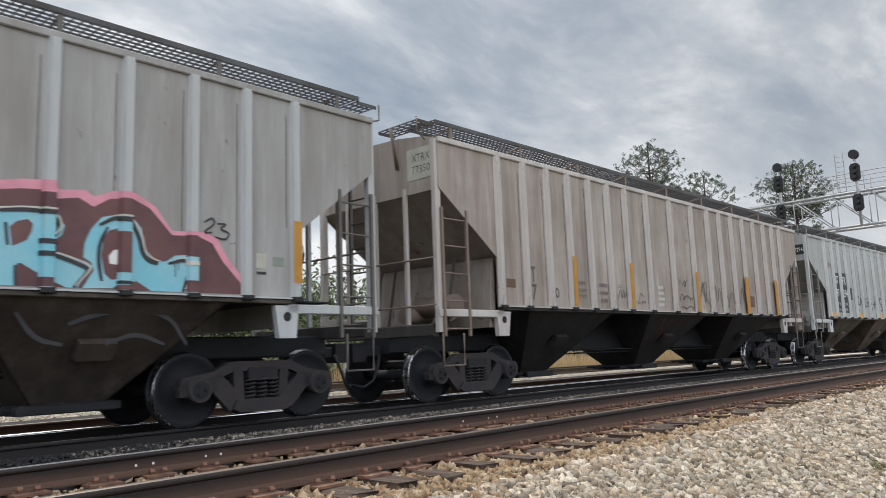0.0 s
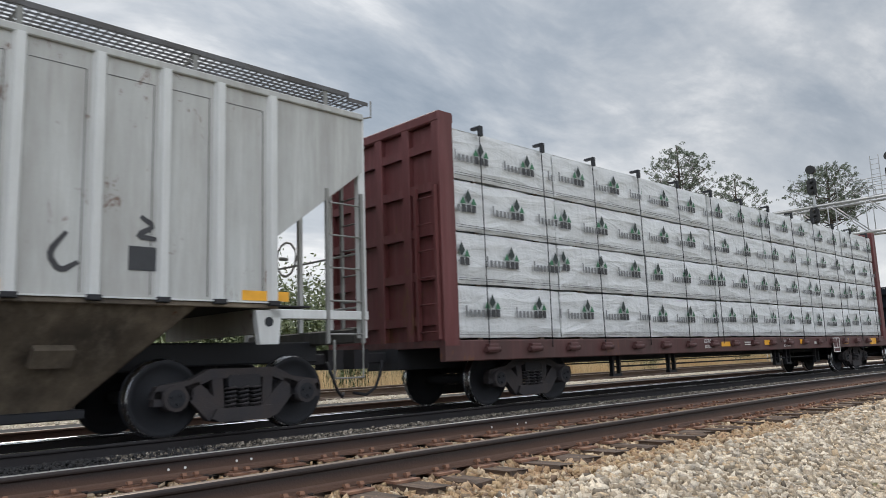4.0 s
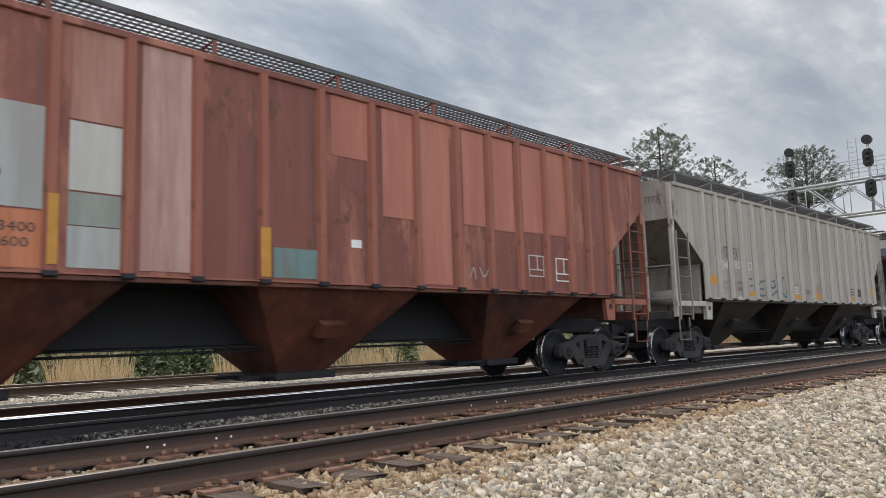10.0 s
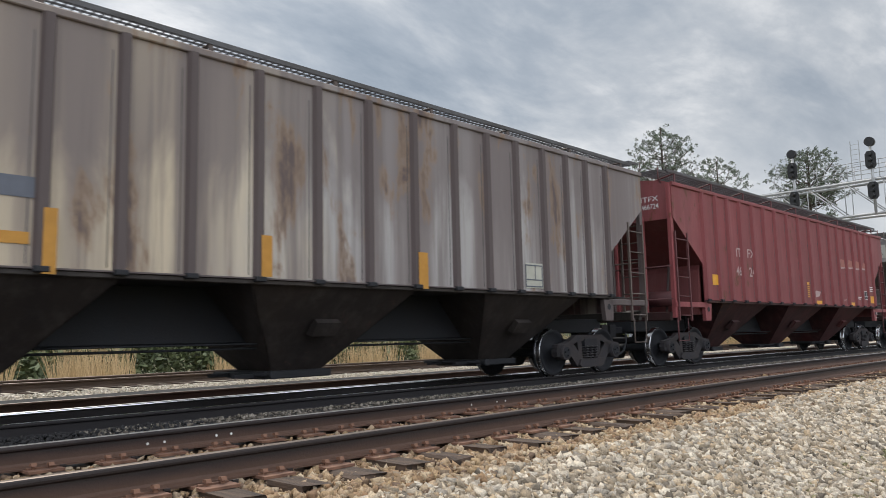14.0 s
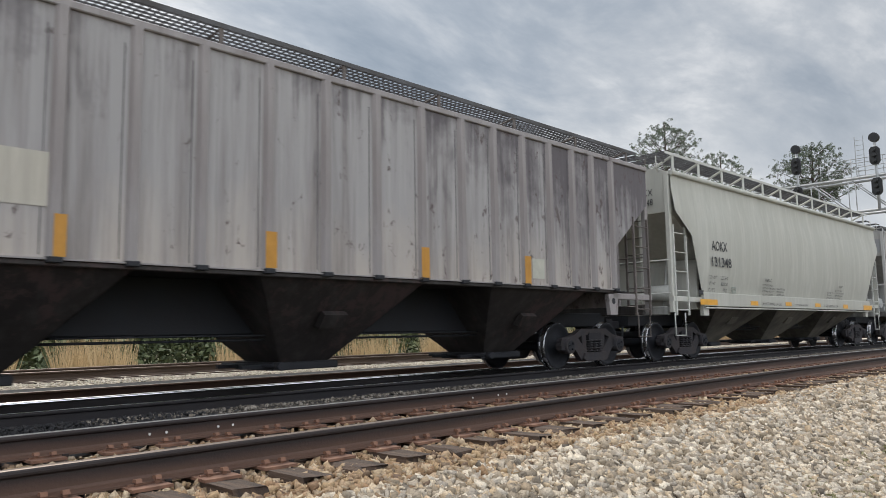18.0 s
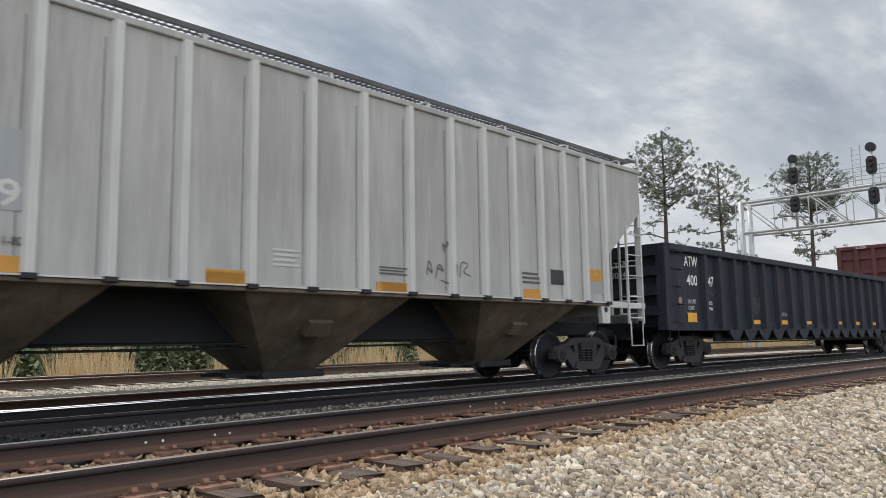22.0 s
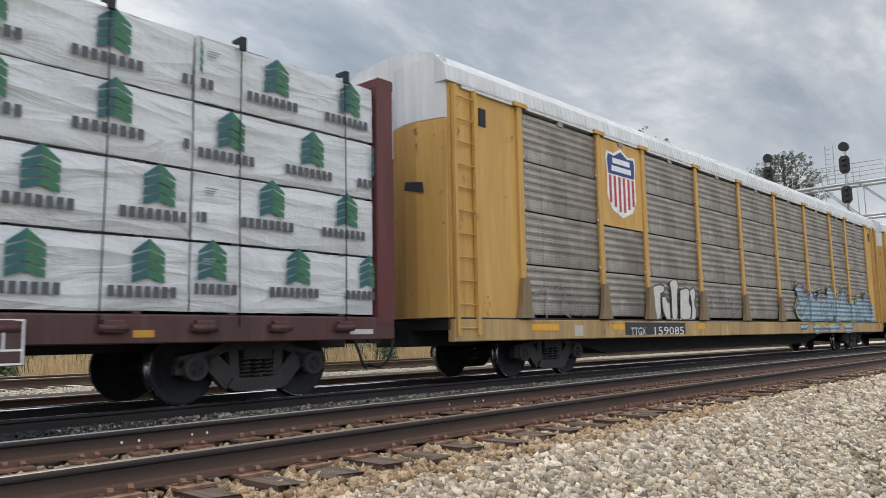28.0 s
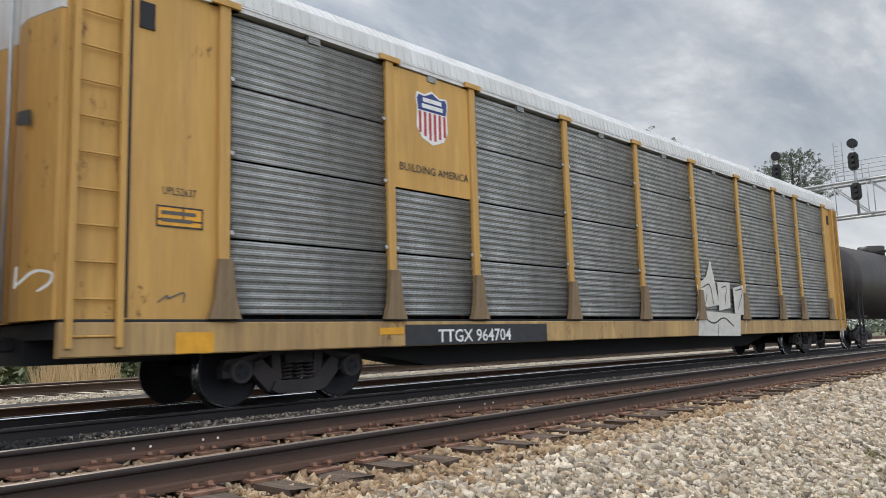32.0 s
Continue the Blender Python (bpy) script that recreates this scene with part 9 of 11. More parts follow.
stroke(CAR[11], M_FADEDINK, [(2.41, 1.64), (2.43, 1.90), (2.63, 1.86), (2.46, 1.73), (2.67, 1.67)], 0.022, -1.538)
stroke(CAR[11], M_FADEDINK, [(1.96, 1.58), (2.21, 1.52), (2.31, 1.36)], 0.022, -1.538)
print_bars(CAR[11], -1.02, -0.60, 1.62, 1.84, 4, M_PALEINK, -1.536)
print_bars(CAR[11], 0.73, 1.37, 1.61, 1.72, 3, M_FADEDINK, -1.536)
print_bars(CAR[11], 4.00, 4.54, 1.63, 1.82, 3, M_FADEDINK, -1.536)
decal(CAR[11], "paint_patch", 4.84, 5.25, 1.64, 1.91, M_INKPANEL, -1.534)
decal(CAR[11], "paint_patch", -1.92, -1.41, 1.36, 1.50, M_OCHRE, -1.534)
decal(CAR[11], "paint_patch", 0.77, 1.31, 1.35, 1.50, M_OCHRE, -1.534)
decal(CAR[11], "paint_patch", 4.03, 4.53, 1.36, 1.53, M_OCHRE, -1.534)
letters(CAR[11], "2 IN HF", -7.32, 1.06, 0.053, 0.27, M_BLACK, -1.532)
letters(CAR[11], "COMP SHOES", -7.40, 0.99, 0.046, 0.44, M_BLACK, -1.532)
decal(CAR[11], "paint_patch", 6.10, 6.55, 1.76, 1.99, M_OCHRE, -1.534)
decal(CAR[11], "paint_patch", 6.11, 6.56, 1.52, 1.76, M_GREYPANEL, -1.534)
letters(CAR[12], "ATW", -8.83, 2.31, 0.248, 0.67, M_WHITE, -1.457)
letters(CAR[12], "400", -8.73, 1.86, 0.256, 0.52, M_WHITE, -1.457)
letters(CAR[12], "447", -7.79, 1.87, 0.253, 0.43, M_WHITE, -1.457)
letters(CAR[12], "LD LMT", -8.71, 1.44, 0.093, 0.37, M_WHITE, -1.457)
letters(CAR[12], "LT WT", -8.71, 1.28, 0.093, 0.29, M_WHITE, -1.457)
letters(CAR[12], "2300", -7.75, 1.43, 0.081, 0.28, M_WHITE, -1.457)
letters(CAR[12], "3700", -7.75, 1.29, 0.080, 0.28, M_WHITE, -1.457)
decal(CAR[12], "paint_patch", -8.81, -8.36, 1.00, 1.22, M_YELLOW, -1.474)
decal(CAR[12], "paint_patch", -5.16, -4.72, 0.97, 1.08, M_YELLOW, -1.474)
decal(CAR[12], "paint_patch", -3.24, -2.80, 0.97, 1.09, M_YELLOW, -1.474)
decal(CAR[12], "paint_patch", -1.31, -0.86, 0.98, 1.08, M_YELLOW, -1.474)
decal(CAR[12], "paint_patch", 1.46, 1.91, 0.99, 1.09, M_YELLOW, -1.474)
decal(CAR[12], "paint_patch", 3.37, 3.81, 0.98, 1.09, M_YELLOW, -1.474)
decal(CAR[12], "paint_patch", 5.30, 5.74, 0.98, 1.08, M_YELLOW, -1.474)
frame_sign(CAR[12], -7.20, -6.93, 2.06, 2.36, M_WHITE, -1.456)
stroke(CAR[12], M_GHOSTGREY, [(-7.69, 1.77), (-7.42, 1.65), (-7.21, 1.85), (-7.07, 1.67)], 0.03, -1.458)
stroke(CAR[12], M_GHOSTGREY, [(-7.35, 1.66), (-7.15, 1.29), (-6.92, 1.72), (-7.01, 1.30)], 0.03, -1.458)
stroke(CAR[12], M_GHOSTGREY, [(-7.21, 1.48), (-6.85, 1.59)], 0.03, -1.458)
stroke(CAR[12], M_GHOSTGREY, [(-3.32, 1.29), (-3.14, 1.18), (-2.91, 1.30)], 0.03, -1.458)
stroke(CAR[12], M_GHOSTGREY, [(0.50, 1.84), (0.54, 1.61), (0.76, 1.60), (0.72, 1.86)], 0.04, -1.458)
stroke(CAR[12], M_GHOSTGREY, [(6.10, 1.54), (6.17, 1.35), (6.42, 1.61), (6.56, 1.37)], 0.04, -1.458)
stroke(CAR[12], M_GHOSTGREY, [(1.98, 1.82), (2.09, 1.57)], 0.04, -1.458)
frame_sign(CAR[12], 7.05, 7.46, 1.22, 1.54, M_OCHRE, -1.456)
letters(CAR[12], "66", 8.46, 1.97, 0.069, 0.09, M_WHITE, -1.457)
letters(CAR[12], "U FT 3675", 8.42, 1.87, 0.068, 0.33, M_WHITE, -1.457)
letters(CAR[12], "EMPTY LOAD", 7.58, 1.38, 0.069, 0.45, M_WHITE, -1.457)
letters(CAR[12], "1/4 ADJ.BLOCK", 7.56, 1.30, 0.069, 0.50, M_WHITE, -1.457)
print_bars(CAR[12], 7.70, 8.01, 0.96, 1.07, 2, M_WHITE, -1.456)
decal(CAR[12], "paint_patch", 8.45, 8.91, 0.98, 1.20, M_YELLOW, -1.569)
decal(CAR[12], "paint_patch", 7.56, 7.77, 1.13, 1.28, M_PALEINK, -1.454)
disc(CAR[12], -9.1, 1.5, 0.08, M_FADERED, -1.46)
disc(CAR[12], 9.05, 1.5, 0.08, M_FADERED, -1.46)
stroke(CAR[12], M_GHOSTGREY, [(-5.13, 1.59), (-5.02, 1.68), (-5.02, 1.48), (-5.11, 1.24)], 0.035, -1.458)
stroke(CAR[12], M_GHOSTGREY, [(-4.99, 1.65), (-4.91, 1.69), (-4.86, 1.25), (-4.96, 1.25), (-4.99, 1.65)], 0.035, -1.458)
stroke(CAR[12], M_GHOSTGREY, [(-4.83, 1.25), (-4.84, 1.64), (-4.76, 1.28), (-4.76, 1.67)], 0.035, -1.458)
stroke(CAR[12], M_GHOSTGREY, [(-4.72, 1.65), (-4.71, 1.26)], 0.035, -1.458)
stroke(CAR[12], M_GHOSTGREY, [(-4.58, 1.66), (-4.67, 1.65), (-4.66, 1.26), (-4.56, 1.26)], 0.035, -1.458)
stroke(CAR[12], M_GHOSTGREY, [(-4.67, 1.45), (-4.59, 1.47)], 0.035, -1.458)
stroke(CAR[12], M_GHOSTGREY, [(-4.51, 1.33), (-4.39, 1.45), (-4.20, 1.48), (-4.00, 1.35)], 0.03, -1.458)
stroke(CAR[12], M_GHOSTGREY, [(-4.28, 1.45), (-4.29, 1.24)], 0.03, -1.458)
stroke(CAR[12], M_SPRAYWHITE, [(-3.31, 1.15), (-3.29, 1.31), (-3.21, 1.18), (-3.19, 1.33)], 0.02, -1.458)
stroke(CAR[12], M_SPRAYWHITE, [(-3.16, 1.18), (-3.10, 1.32), (-3.08, 1.19)], 0.02, -1.458)
stroke(CAR[12], M_SPRAYWHITE, [(-3.04, 1.20), (-3.02, 1.32), (-2.94, 1.29), (-3.02, 1.24), (-2.93, 1.19)], 0.02, -1.458)
stroke(CAR[12], M_SPRAYWHITE, [(-2.90, 1.33), (-2.88, 1.19), (-2.74, 1.30)], 0.02, -1.458)
stroke(CAR[12], M_SPRAYWHITE, [(-2.86, 1.25), (-2.72, 1.27)], 0.02, -1.458)
letters(CAR[13], "UCRY", -8.93, 0.72, 0.173, 0.53, M_PALEINK, -1.507)
letters(CAR[13], "600221", -8.03, 0.74, 0.172, 0.82, M_PALEINK, -1.507)
print_bars(CAR[13], -11.41, -10.65, 0.74, 0.79, 1, M_PALEINK, -1.506)
print_bars(CAR[13], -10.17, -9.54, 0.76, 0.86, 2, M_PALEINK, -1.506)
frame_sign(CAR[13], -11.49, -11.21, 2.92, 3.22, M_WHITE, -1.516)
decal(CAR[13], "paint_patch", 7.19, 7.43, 0.73, 0.81, M_OCHRE, -1.504)
print_bars(CAR[13], 10.29, 10.86, 0.74, 0.81, 1, M_PALEINK, -1.506)
data_plate(CAR[13], 5.64, 6.09, 0.47, 0.93, -1.56)
decal(CAR[14], "paint_patch", -7.92, -5.06, 0.66, 0.93, M_INKPANEL, -1.484)
letters(CAR[14], "TTGX", -7.68, 0.65, 0.171, 0.66, M_WHITE, -1.489)
letters(CAR[14], "159085", -6.62, 0.65, 0.184, 1.47, M_WHITE, -1.489)
decal(CAR[14], "paint_patch", -11.27, -10.40, 0.77, 0.89, M_YELLOW, -1.484)
decal(CAR[14], "paint_patch", -8.44, -7.93, 0.77, 0.89, M_YELLOW, -1.484)
decal(CAR[14], "paint_patch", -4.37, -3.94, 0.78, 0.92, M_YELLOW, -1.484)
decal(CAR[14], "paint_patch", -9.87, -9.57, 0.66, 0.87, M_PALESIGN, -1.486)
fill(CAR[14], "graffiti_fill", [(-6.77, 1.60), (-6.63, 1.75), (-6.29, 1.81), (-6.06, 1.80), (-6.05, 1.65), (-6.26, 1.61), (-6.26, 1.02), (-6.54, 0.99), (-6.62, 1.07), (-6.54, 1.53), (-6.72, 1.46)], M_SPRAYPALE, -1.4870)
fill(CAR[14], "graffiti_fill", [(-6.21, 1.52), (-6.00, 1.56), (-5.89, 1.36), (-5.83, 1.57), (-5.79, 1.02), (-6.00, 0.99), (-6.16, 1.17)], M_SPRAYPALE, -1.4870)
fill(CAR[14], "graffiti_fill", [(-5.79, 1.86), (-5.59, 1.97), (-5.37, 1.95), (-5.33, 1.77), (-5.42, 1.66), (-5.43, 1.00), (-5.75, 0.99), (-5.71, 1.67)], M_SPRAYPALE, -1.4870)
fill(CAR[14], "graffiti_fill", [(-5.25, 1.71), (-4.85, 1.80), (-4.71, 1.68), (-4.81, 1.47), (-4.67, 1.27), (-4.76, 1.00), (-5.33, 1.00), (-5.27, 1.38)], M_SPRAYPALE, -1.4870)
fill(CAR[14], "graffiti_fill", [(-4.75, 1.71), (-4.47, 1.83), (-4.39, 1.63), (-4.50, 1.42), (-4.38, 1.21), (-4.50, 1.01), (-4.73, 1.00), (-4.62, 1.34)], M_SPRAYPALE, -1.4870)
stroke(CAR[14], M_SPRAYBLACK, [(-6.77, 1.60), (-6.63, 1.75), (-6.30, 1.81), (-6.06, 1.80), (-6.05, 1.65), (-6.26, 1.60), (-6.27, 1.02), (-6.54, 0.99), (-6.62, 1.07), (-6.54, 1.53), (-6.72, 1.46), (-6.77, 1.60)], 0.03, -1.493)
stroke(CAR[14], M_SPRAYBLACK, [(-6.21, 1.52), (-6.00, 1.56), (-5.89, 1.35), (-5.83, 1.57), (-5.79, 1.02), (-6.00, 0.99), (-6.17, 1.17), (-6.21, 1.52)], 0.03, -1.493)
stroke(CAR[14], M_SPRAYBLACK, [(-5.79, 1.86), (-5.59, 1.97), (-5.37, 1.95), (-5.33, 1.77), (-5.42, 1.66), (-5.43, 1.00), (-5.75, 0.99), (-5.71, 1.67), (-5.79, 1.86)], 0.03, -1.493)
stroke(CAR[14], M_SPRAYBLACK, [(-5.25, 1.71), (-4.87, 1.80), (-4.71, 1.68), (-4.81, 1.47), (-4.67, 1.27), (-4.77, 1.00), (-5.33, 1.00), (-5.29, 1.38), (-5.25, 1.71)], 0.03, -1.493)
stroke(CAR[14], M_SPRAYBLACK, [(-4.75, 1.71), (-4.47, 1.83), (-4.39, 1.63), (-4.51, 1.42), (-4.39, 1.21), (-4.50, 1.01), (-4.73, 1.00), (-4.62, 1.34), (-4.75, 1.71)], 0.03, -1.493)
stroke(CAR[14], M_FADEDINK2, [(-3.98, 1.55), (-3.67, 1.78), (-3.80, 1.12)], 0.04, -1.493)
stroke(CAR[14], M_FADEDINK2, [(-3.63, 1.67), (-3.45, 1.76), (-3.40, 1.16), (-3.67, 1.16), (-3.63, 1.67)], 0.04, -1.493)
stroke(CAR[14], M_FADEDINK2, [(-3.12, 1.63), (-3.15, 1.13)], 0.04, -1.493)
stroke(CAR[14], M_FADEDINK2, [(-3.17, 1.97), (-2.82, 1.76)], 0.04, -1.493)
stroke(CAR[14], M_FADEDINK2, [(-2.82, 2.00), (-3.12, 1.74)], 0.04, -1.493)
stroke(CAR[14], M_FADEDINK2, [(-2.88, 1.64), (-2.61, 1.62), (-2.72, 1.14), (-2.88, 1.18)], 0.04, -1.493)
stroke(CAR[14], M_FADEDINK2, [(-2.46, 1.50), (-2.02, 1.69), (-2.35, 1.15), (-1.80, 1.20), (-1.74, 1.79)], 0.04, -1.493)
stroke(CAR[14], M_FADEDINK2, [(-11.17, 1.42), (-11.01, 1.51), (-10.68, 1.59), (-10.84, 1.20), (-10.77, 1.00)], 0.035, -1.493)
stroke(CAR[14], M_FADEDINK2, [(-10.50, 1.51), (-10.29, 1.65), (-10.11, 1.54), (-10.31, 1.16), (-9.99, 1.01)], 0.035, -1.493)
stroke(CAR[14], M_FADEDINK2, [(-9.88, 1.55), (-9.79, 1.05)], 0.035, -1.493)
stroke(CAR[14], M_FADEDINK2, [(-9.75, 1.66), (-9.52, 1.02)], 0.035, -1.493)
fill(CAR[14], "graffiti_fill", [(2.70, 1.42), (2.94, 1.66), (3.10, 1.85), (2.88, 2.09), (2.92, 2.18), (3.27, 2.31), (3.55, 2.28), (4.02, 1.88), (4.20, 1.95), (4.37, 2.07), (4.62, 2.07), (4.87, 1.73), (5.07, 1.81), (5.18, 2.11), (5.40, 2.15), (5.51, 1.87), (6.07, 1.91), (6.18, 2.24), (6.53, 2.32), (6.93, 2.16), (7.09, 1.83), (7.45, 2.00), (7.65, 2.02), (7.97, 2.31), (8.26, 2.31), (8.55, 1.81), (8.83, 1.69), (9.23, 1.79), (9.49, 1.71), (9.88, 2.02), (10.21, 2.06), (10.65, 1.89), (10.79, 2.22), (11.07, 2.22), (11.11, 2.09), (11.65, 2.12), (11.73, 1.85), (11.82, 1.41), (11.90, 1.02), (3.36, 1.02), (2.99, 1.12)], M_SPRAYLIME, -1.4870)
fill(CAR[14], "graffiti_fill", [(2.76, 1.36), (2.94, 1.60), (3.10, 1.79), (2.88, 2.04), (2.92, 2.13), (3.27, 2.26), (3.55, 2.23), (4.02, 1.82), (4.20, 1.90), (4.37, 2.01), (4.62, 2.01), (4.87, 1.68), (5.07, 1.75), (5.18, 2.05), (5.40, 2.09), (5.51, 1.81), (6.07, 1.85), (6.18, 2.18), (6.53, 2.27), (6.93, 2.11), (7.09, 1.77), (7.45, 1.95), (7.65, 1.96), (7.97, 2.26), (8.26, 2.26), (8.55, 1.76), (8.83, 1.63), (9.23, 1.74), (9.49, 1.66), (9.88, 1.97), (10.21, 2.00), (10.65, 1.84), (10.79, 2.16), (11.07, 2.17), (11.11, 2.03), (11.65, 2.07), (11.71, 1.80), (11.80, 1.36), (11.86, 1.02), (3.51, 1.02), (3.02, 1.16)], M_SPRAYSTEEL, -1.4890)
fill(CAR[14], "graffiti_fill", [(3.35, 2.24), (3.58, 2.25), (4.07, 1.83), (4.23, 1.74), (4.00, 1.74), (3.50, 2.03)], M_SPRAYPURPLE, -1.4910)
fill(CAR[14], "graffiti_fill", [(4.46, 2.03), (4.66, 2.04), (4.91, 1.70), (4.81, 1.63), (4.51, 1.94)], M_SPRAYPURPLE, -1.4910)
fill(CAR[14], "graffiti_fill", [(5.17, 2.08), (5.46, 2.12), (5.56, 1.74), (5.33, 1.42), (5.28, 1.72)], M_SPRAYPURPLE, -1.4910)
fill(CAR[14], "graffiti_fill", [(5.74, 1.84), (6.09, 1.87), (6.17, 1.32), (5.99, 1.63), (5.84, 1.76)], M_SPRAYPURPLE, -1.4910)
fill(CAR[14], "graffiti_fill", [(6.28, 2.22), (6.60, 2.30), (6.98, 2.09), (7.04, 1.73), (6.89, 1.82), (6.72, 2.09)], M_SPRAYPURPLE, -1.4910)
fill(CAR[14], "graffiti_fill", [(7.27, 1.84), (7.52, 1.98), (7.71, 1.97), (7.41, 1.70)], M_SPRAYPURPLE, -1.4910)
fill(CAR[14], "graffiti_fill", [(7.97, 2.27), (8.26, 2.28), (8.65, 1.76), (8.60, 1.54), (8.32, 1.64), (8.17, 2.00)], M_SPRAYPURPLE, -1.4910)
fill(CAR[14], "graffiti_fill", [(3.00, 1.55), (3.11, 1.76), (3.25, 1.60), (3.17, 1.52)], M_SPRAYPURPLE, -1.4910)
fill(CAR[14], "graffiti_fill", [(3.04, 1.27), (3.29, 1.38), (3.29, 1.09), (3.10, 1.13)], M_SPRAYPURPLE, -1.4910)
fill(CAR[14], "graffiti_fill", [(4.25, 1.42), (4.46, 1.63), (4.58, 1.52), (4.42, 1.37), (4.23, 1.34)], M_SPRAYPURPLE, -1.4910)
fill(CAR[14], "graffiti_fill", [(3.70, 1.14), (3.87, 1.16), (4.01, 1.01), (3.66, 0.99)], M_SPRAYPURPLE, -1.4910)
fill(CAR[14], "graffiti_fill", [(5.84, 1.18), (6.14, 1.27), (6.01, 1.02), (5.61, 1.01)], M_SPRAYPURPLE, -1.4910)
fill(CAR[14], "graffiti_fill", [(10.79, 2.16), (11.10, 2.19), (11.20, 1.73), (11.01, 1.79)], M_SPRAYPURPLE, -1.4910)
fill(CAR[14], "graffiti_fill", [(11.16, 2.00), (11.66, 2.11), (11.76, 1.48), (11.38, 1.33)], M_SPRAYPURPLE, -1.4910)
fill(CAR[14], "graffiti_fill", [(9.98, 1.48), (10.08, 1.55), (10.12, 1.27), (10.03, 1.08), (9.98, 1.17)], M_SPRAYPURPLE, -1.4910)
fill(CAR[14], "graffiti_fill", [(6.50, 1.75), (6.58, 1.69), (6.61, 1.52), (6.53, 1.40), (6.48, 1.49)], M_SPRAYPURPLE, -1.4910)
fill(CAR[14], "graffiti_fill", [(5.72, 0.99), (5.94, 1.17), (6.07, 1.15), (5.91, 0.97)], M_SPRAYPURPLE, -1.4910)
fill(CAR[14], "graffiti_fill", [(11.34, 1.99), (11.65, 1.76), (11.83, 1.21), (11.52, 1.06)], M_SPRAYPURPLE, -1.4910)
fill(CAR[14], "graffiti_fill", [(6.80, 1.22), (7.04, 1.18), (6.97, 1.01), (6.70, 1.01)], M_SPRAYOLIVE, -1.4910)
fill(CAR[14], "graffiti_fill", [(6.59, 0.98), (6.66, 1.19), (6.90, 1.22), (6.81, 0.98)], M_SPRAYOLIVE, -1.4910)
fill(CAR[14], "graffiti_fill", [(10.54, 0.99), (10.81, 1.22), (10.99, 0.99)], M_SPRAYOLIVE, -1.4910)
fill(CAR[14], "graffiti_fill", [(3.18, 0.91), (3.96, 0.92), (3.92, 0.83), (3.63, 0.71), (3.19, 0.72)], M_SPRAYSTEEL, -1.4890)
fill(CAR[14], "graffiti_fill", [(4.52, 0.91), (5.12, 0.79), (5.01, 0.62), (4.61, 0.60), (4.40, 0.79)], M_SPRAYSTEEL, -1.4890)
fill(CAR[14], "graffiti_fill", [(5.12, 0.83), (5.61, 0.87), (6.13, 0.80), (5.89, 0.61), (5.33, 0.62)], M_SPRAYPURPLE, -1.4890)
fill(CAR[14], "graffiti_fill", [(6.16, 0.82), (6.83, 0.89), (7.38, 0.91), (7.03, 0.68), (6.69, 0.62), (6.22, 0.63)], M_SPRAYSTEEL, -1.4890)
fill(CAR[14], "graffiti_fill", [(6.89, 0.68), (7.38, 0.90), (7.71, 0.95), (7.16, 0.65)], M_SPRAYPURPLE, -1.4890)
fill(CAR[14], "graffiti_fill", [(7.89, 0.86), (8.53, 0.91), (9.21, 0.91), (8.68, 0.61), (7.96, 0.62)], M_SPRAYSTEEL, -1.4890)
stroke(CAR[14], M_SPRAYLIME, [(4.56, 0.92), (4.91, 0.83), (5.12, 0.87)], 0.05, -1.493)
stroke(CAR[14], M_SPRAYLIME, [(5.33, 0.92), (5.83, 0.80), (6.19, 0.85), (6.83, 0.91)], 0.05, -1.493)
stroke(CAR[14], M_SPRAYLIME, [(6.97, 1.01), (7.53, 1.11), (8.13, 1.06)], 0.05, -1.493)
stroke(CAR[14], M_SPRAYLIME, [(7.90, 0.91), (8.36, 0.86), (9.12, 0.97)], 0.05, -1.493)
stroke(CAR[14], M_SPRAYBLACK, [(2.89, 2.04), (3.23, 2.23), (3.40, 2.10), (3.87, 1.68), (4.20, 1.72), (4.25, 1.90), (4.37, 2.00)], 0.036, -1.496)
stroke(CAR[14], M_SPRAYPALE, [(2.91, 2.02), (3.25, 2.21), (3.42, 2.08), (3.89, 1.66), (4.23, 1.70), (4.27, 1.88), (4.40, 1.98)], 0.016, -1.498)
stroke(CAR[14], M_SPRAYBLACK, [(2.89, 2.04), (3.08, 1.86), (3.29, 1.57), (3.31, 1.13)], 0.036, -1.496)
stroke(CAR[14], M_SPRAYPALE, [(2.91, 2.02), (3.11, 1.85), (3.31, 1.55), (3.34, 1.11)], 0.016, -1.498)
stroke(CAR[14], M_SPRAYBLACK, [(2.76, 1.36), (2.98, 1.51), (3.29, 1.57)], 0.036, -1.496)
stroke(CAR[14], M_SPRAYPALE, [(2.78, 1.35), (3.00, 1.50), (3.31, 1.55)], 0.016, -1.498)
stroke(CAR[14], M_SPRAYBLACK, [(3.00, 1.27), (3.29, 1.42)], 0.036, -1.496)
stroke(CAR[14], M_SPRAYPALE, [(3.02, 1.25), (3.31, 1.40)], 0.016, -1.498)
stroke(CAR[14], M_SPRAYBLACK, [(3.31, 1.13), (3.66, 1.36), (4.20, 1.72)], 0.036, -1.496)
stroke(CAR[14], M_SPRAYPALE, [(3.34, 1.11), (3.68, 1.35), (4.23, 1.70)], 0.016, -1.498)
stroke(CAR[14], M_SPRAYBLACK, [(3.24, 1.95), (3.57, 1.68), (3.82, 1.67)], 0.036, -1.496)
stroke(CAR[14], M_SPRAYPALE, [(3.26, 1.93), (3.59, 1.66), (3.85, 1.66)], 0.016, -1.498)
stroke(CAR[14], M_SPRAYBLACK, [(4.20, 1.72), (4.21, 1.34), (4.10, 1.01)], 0.036, -1.496)
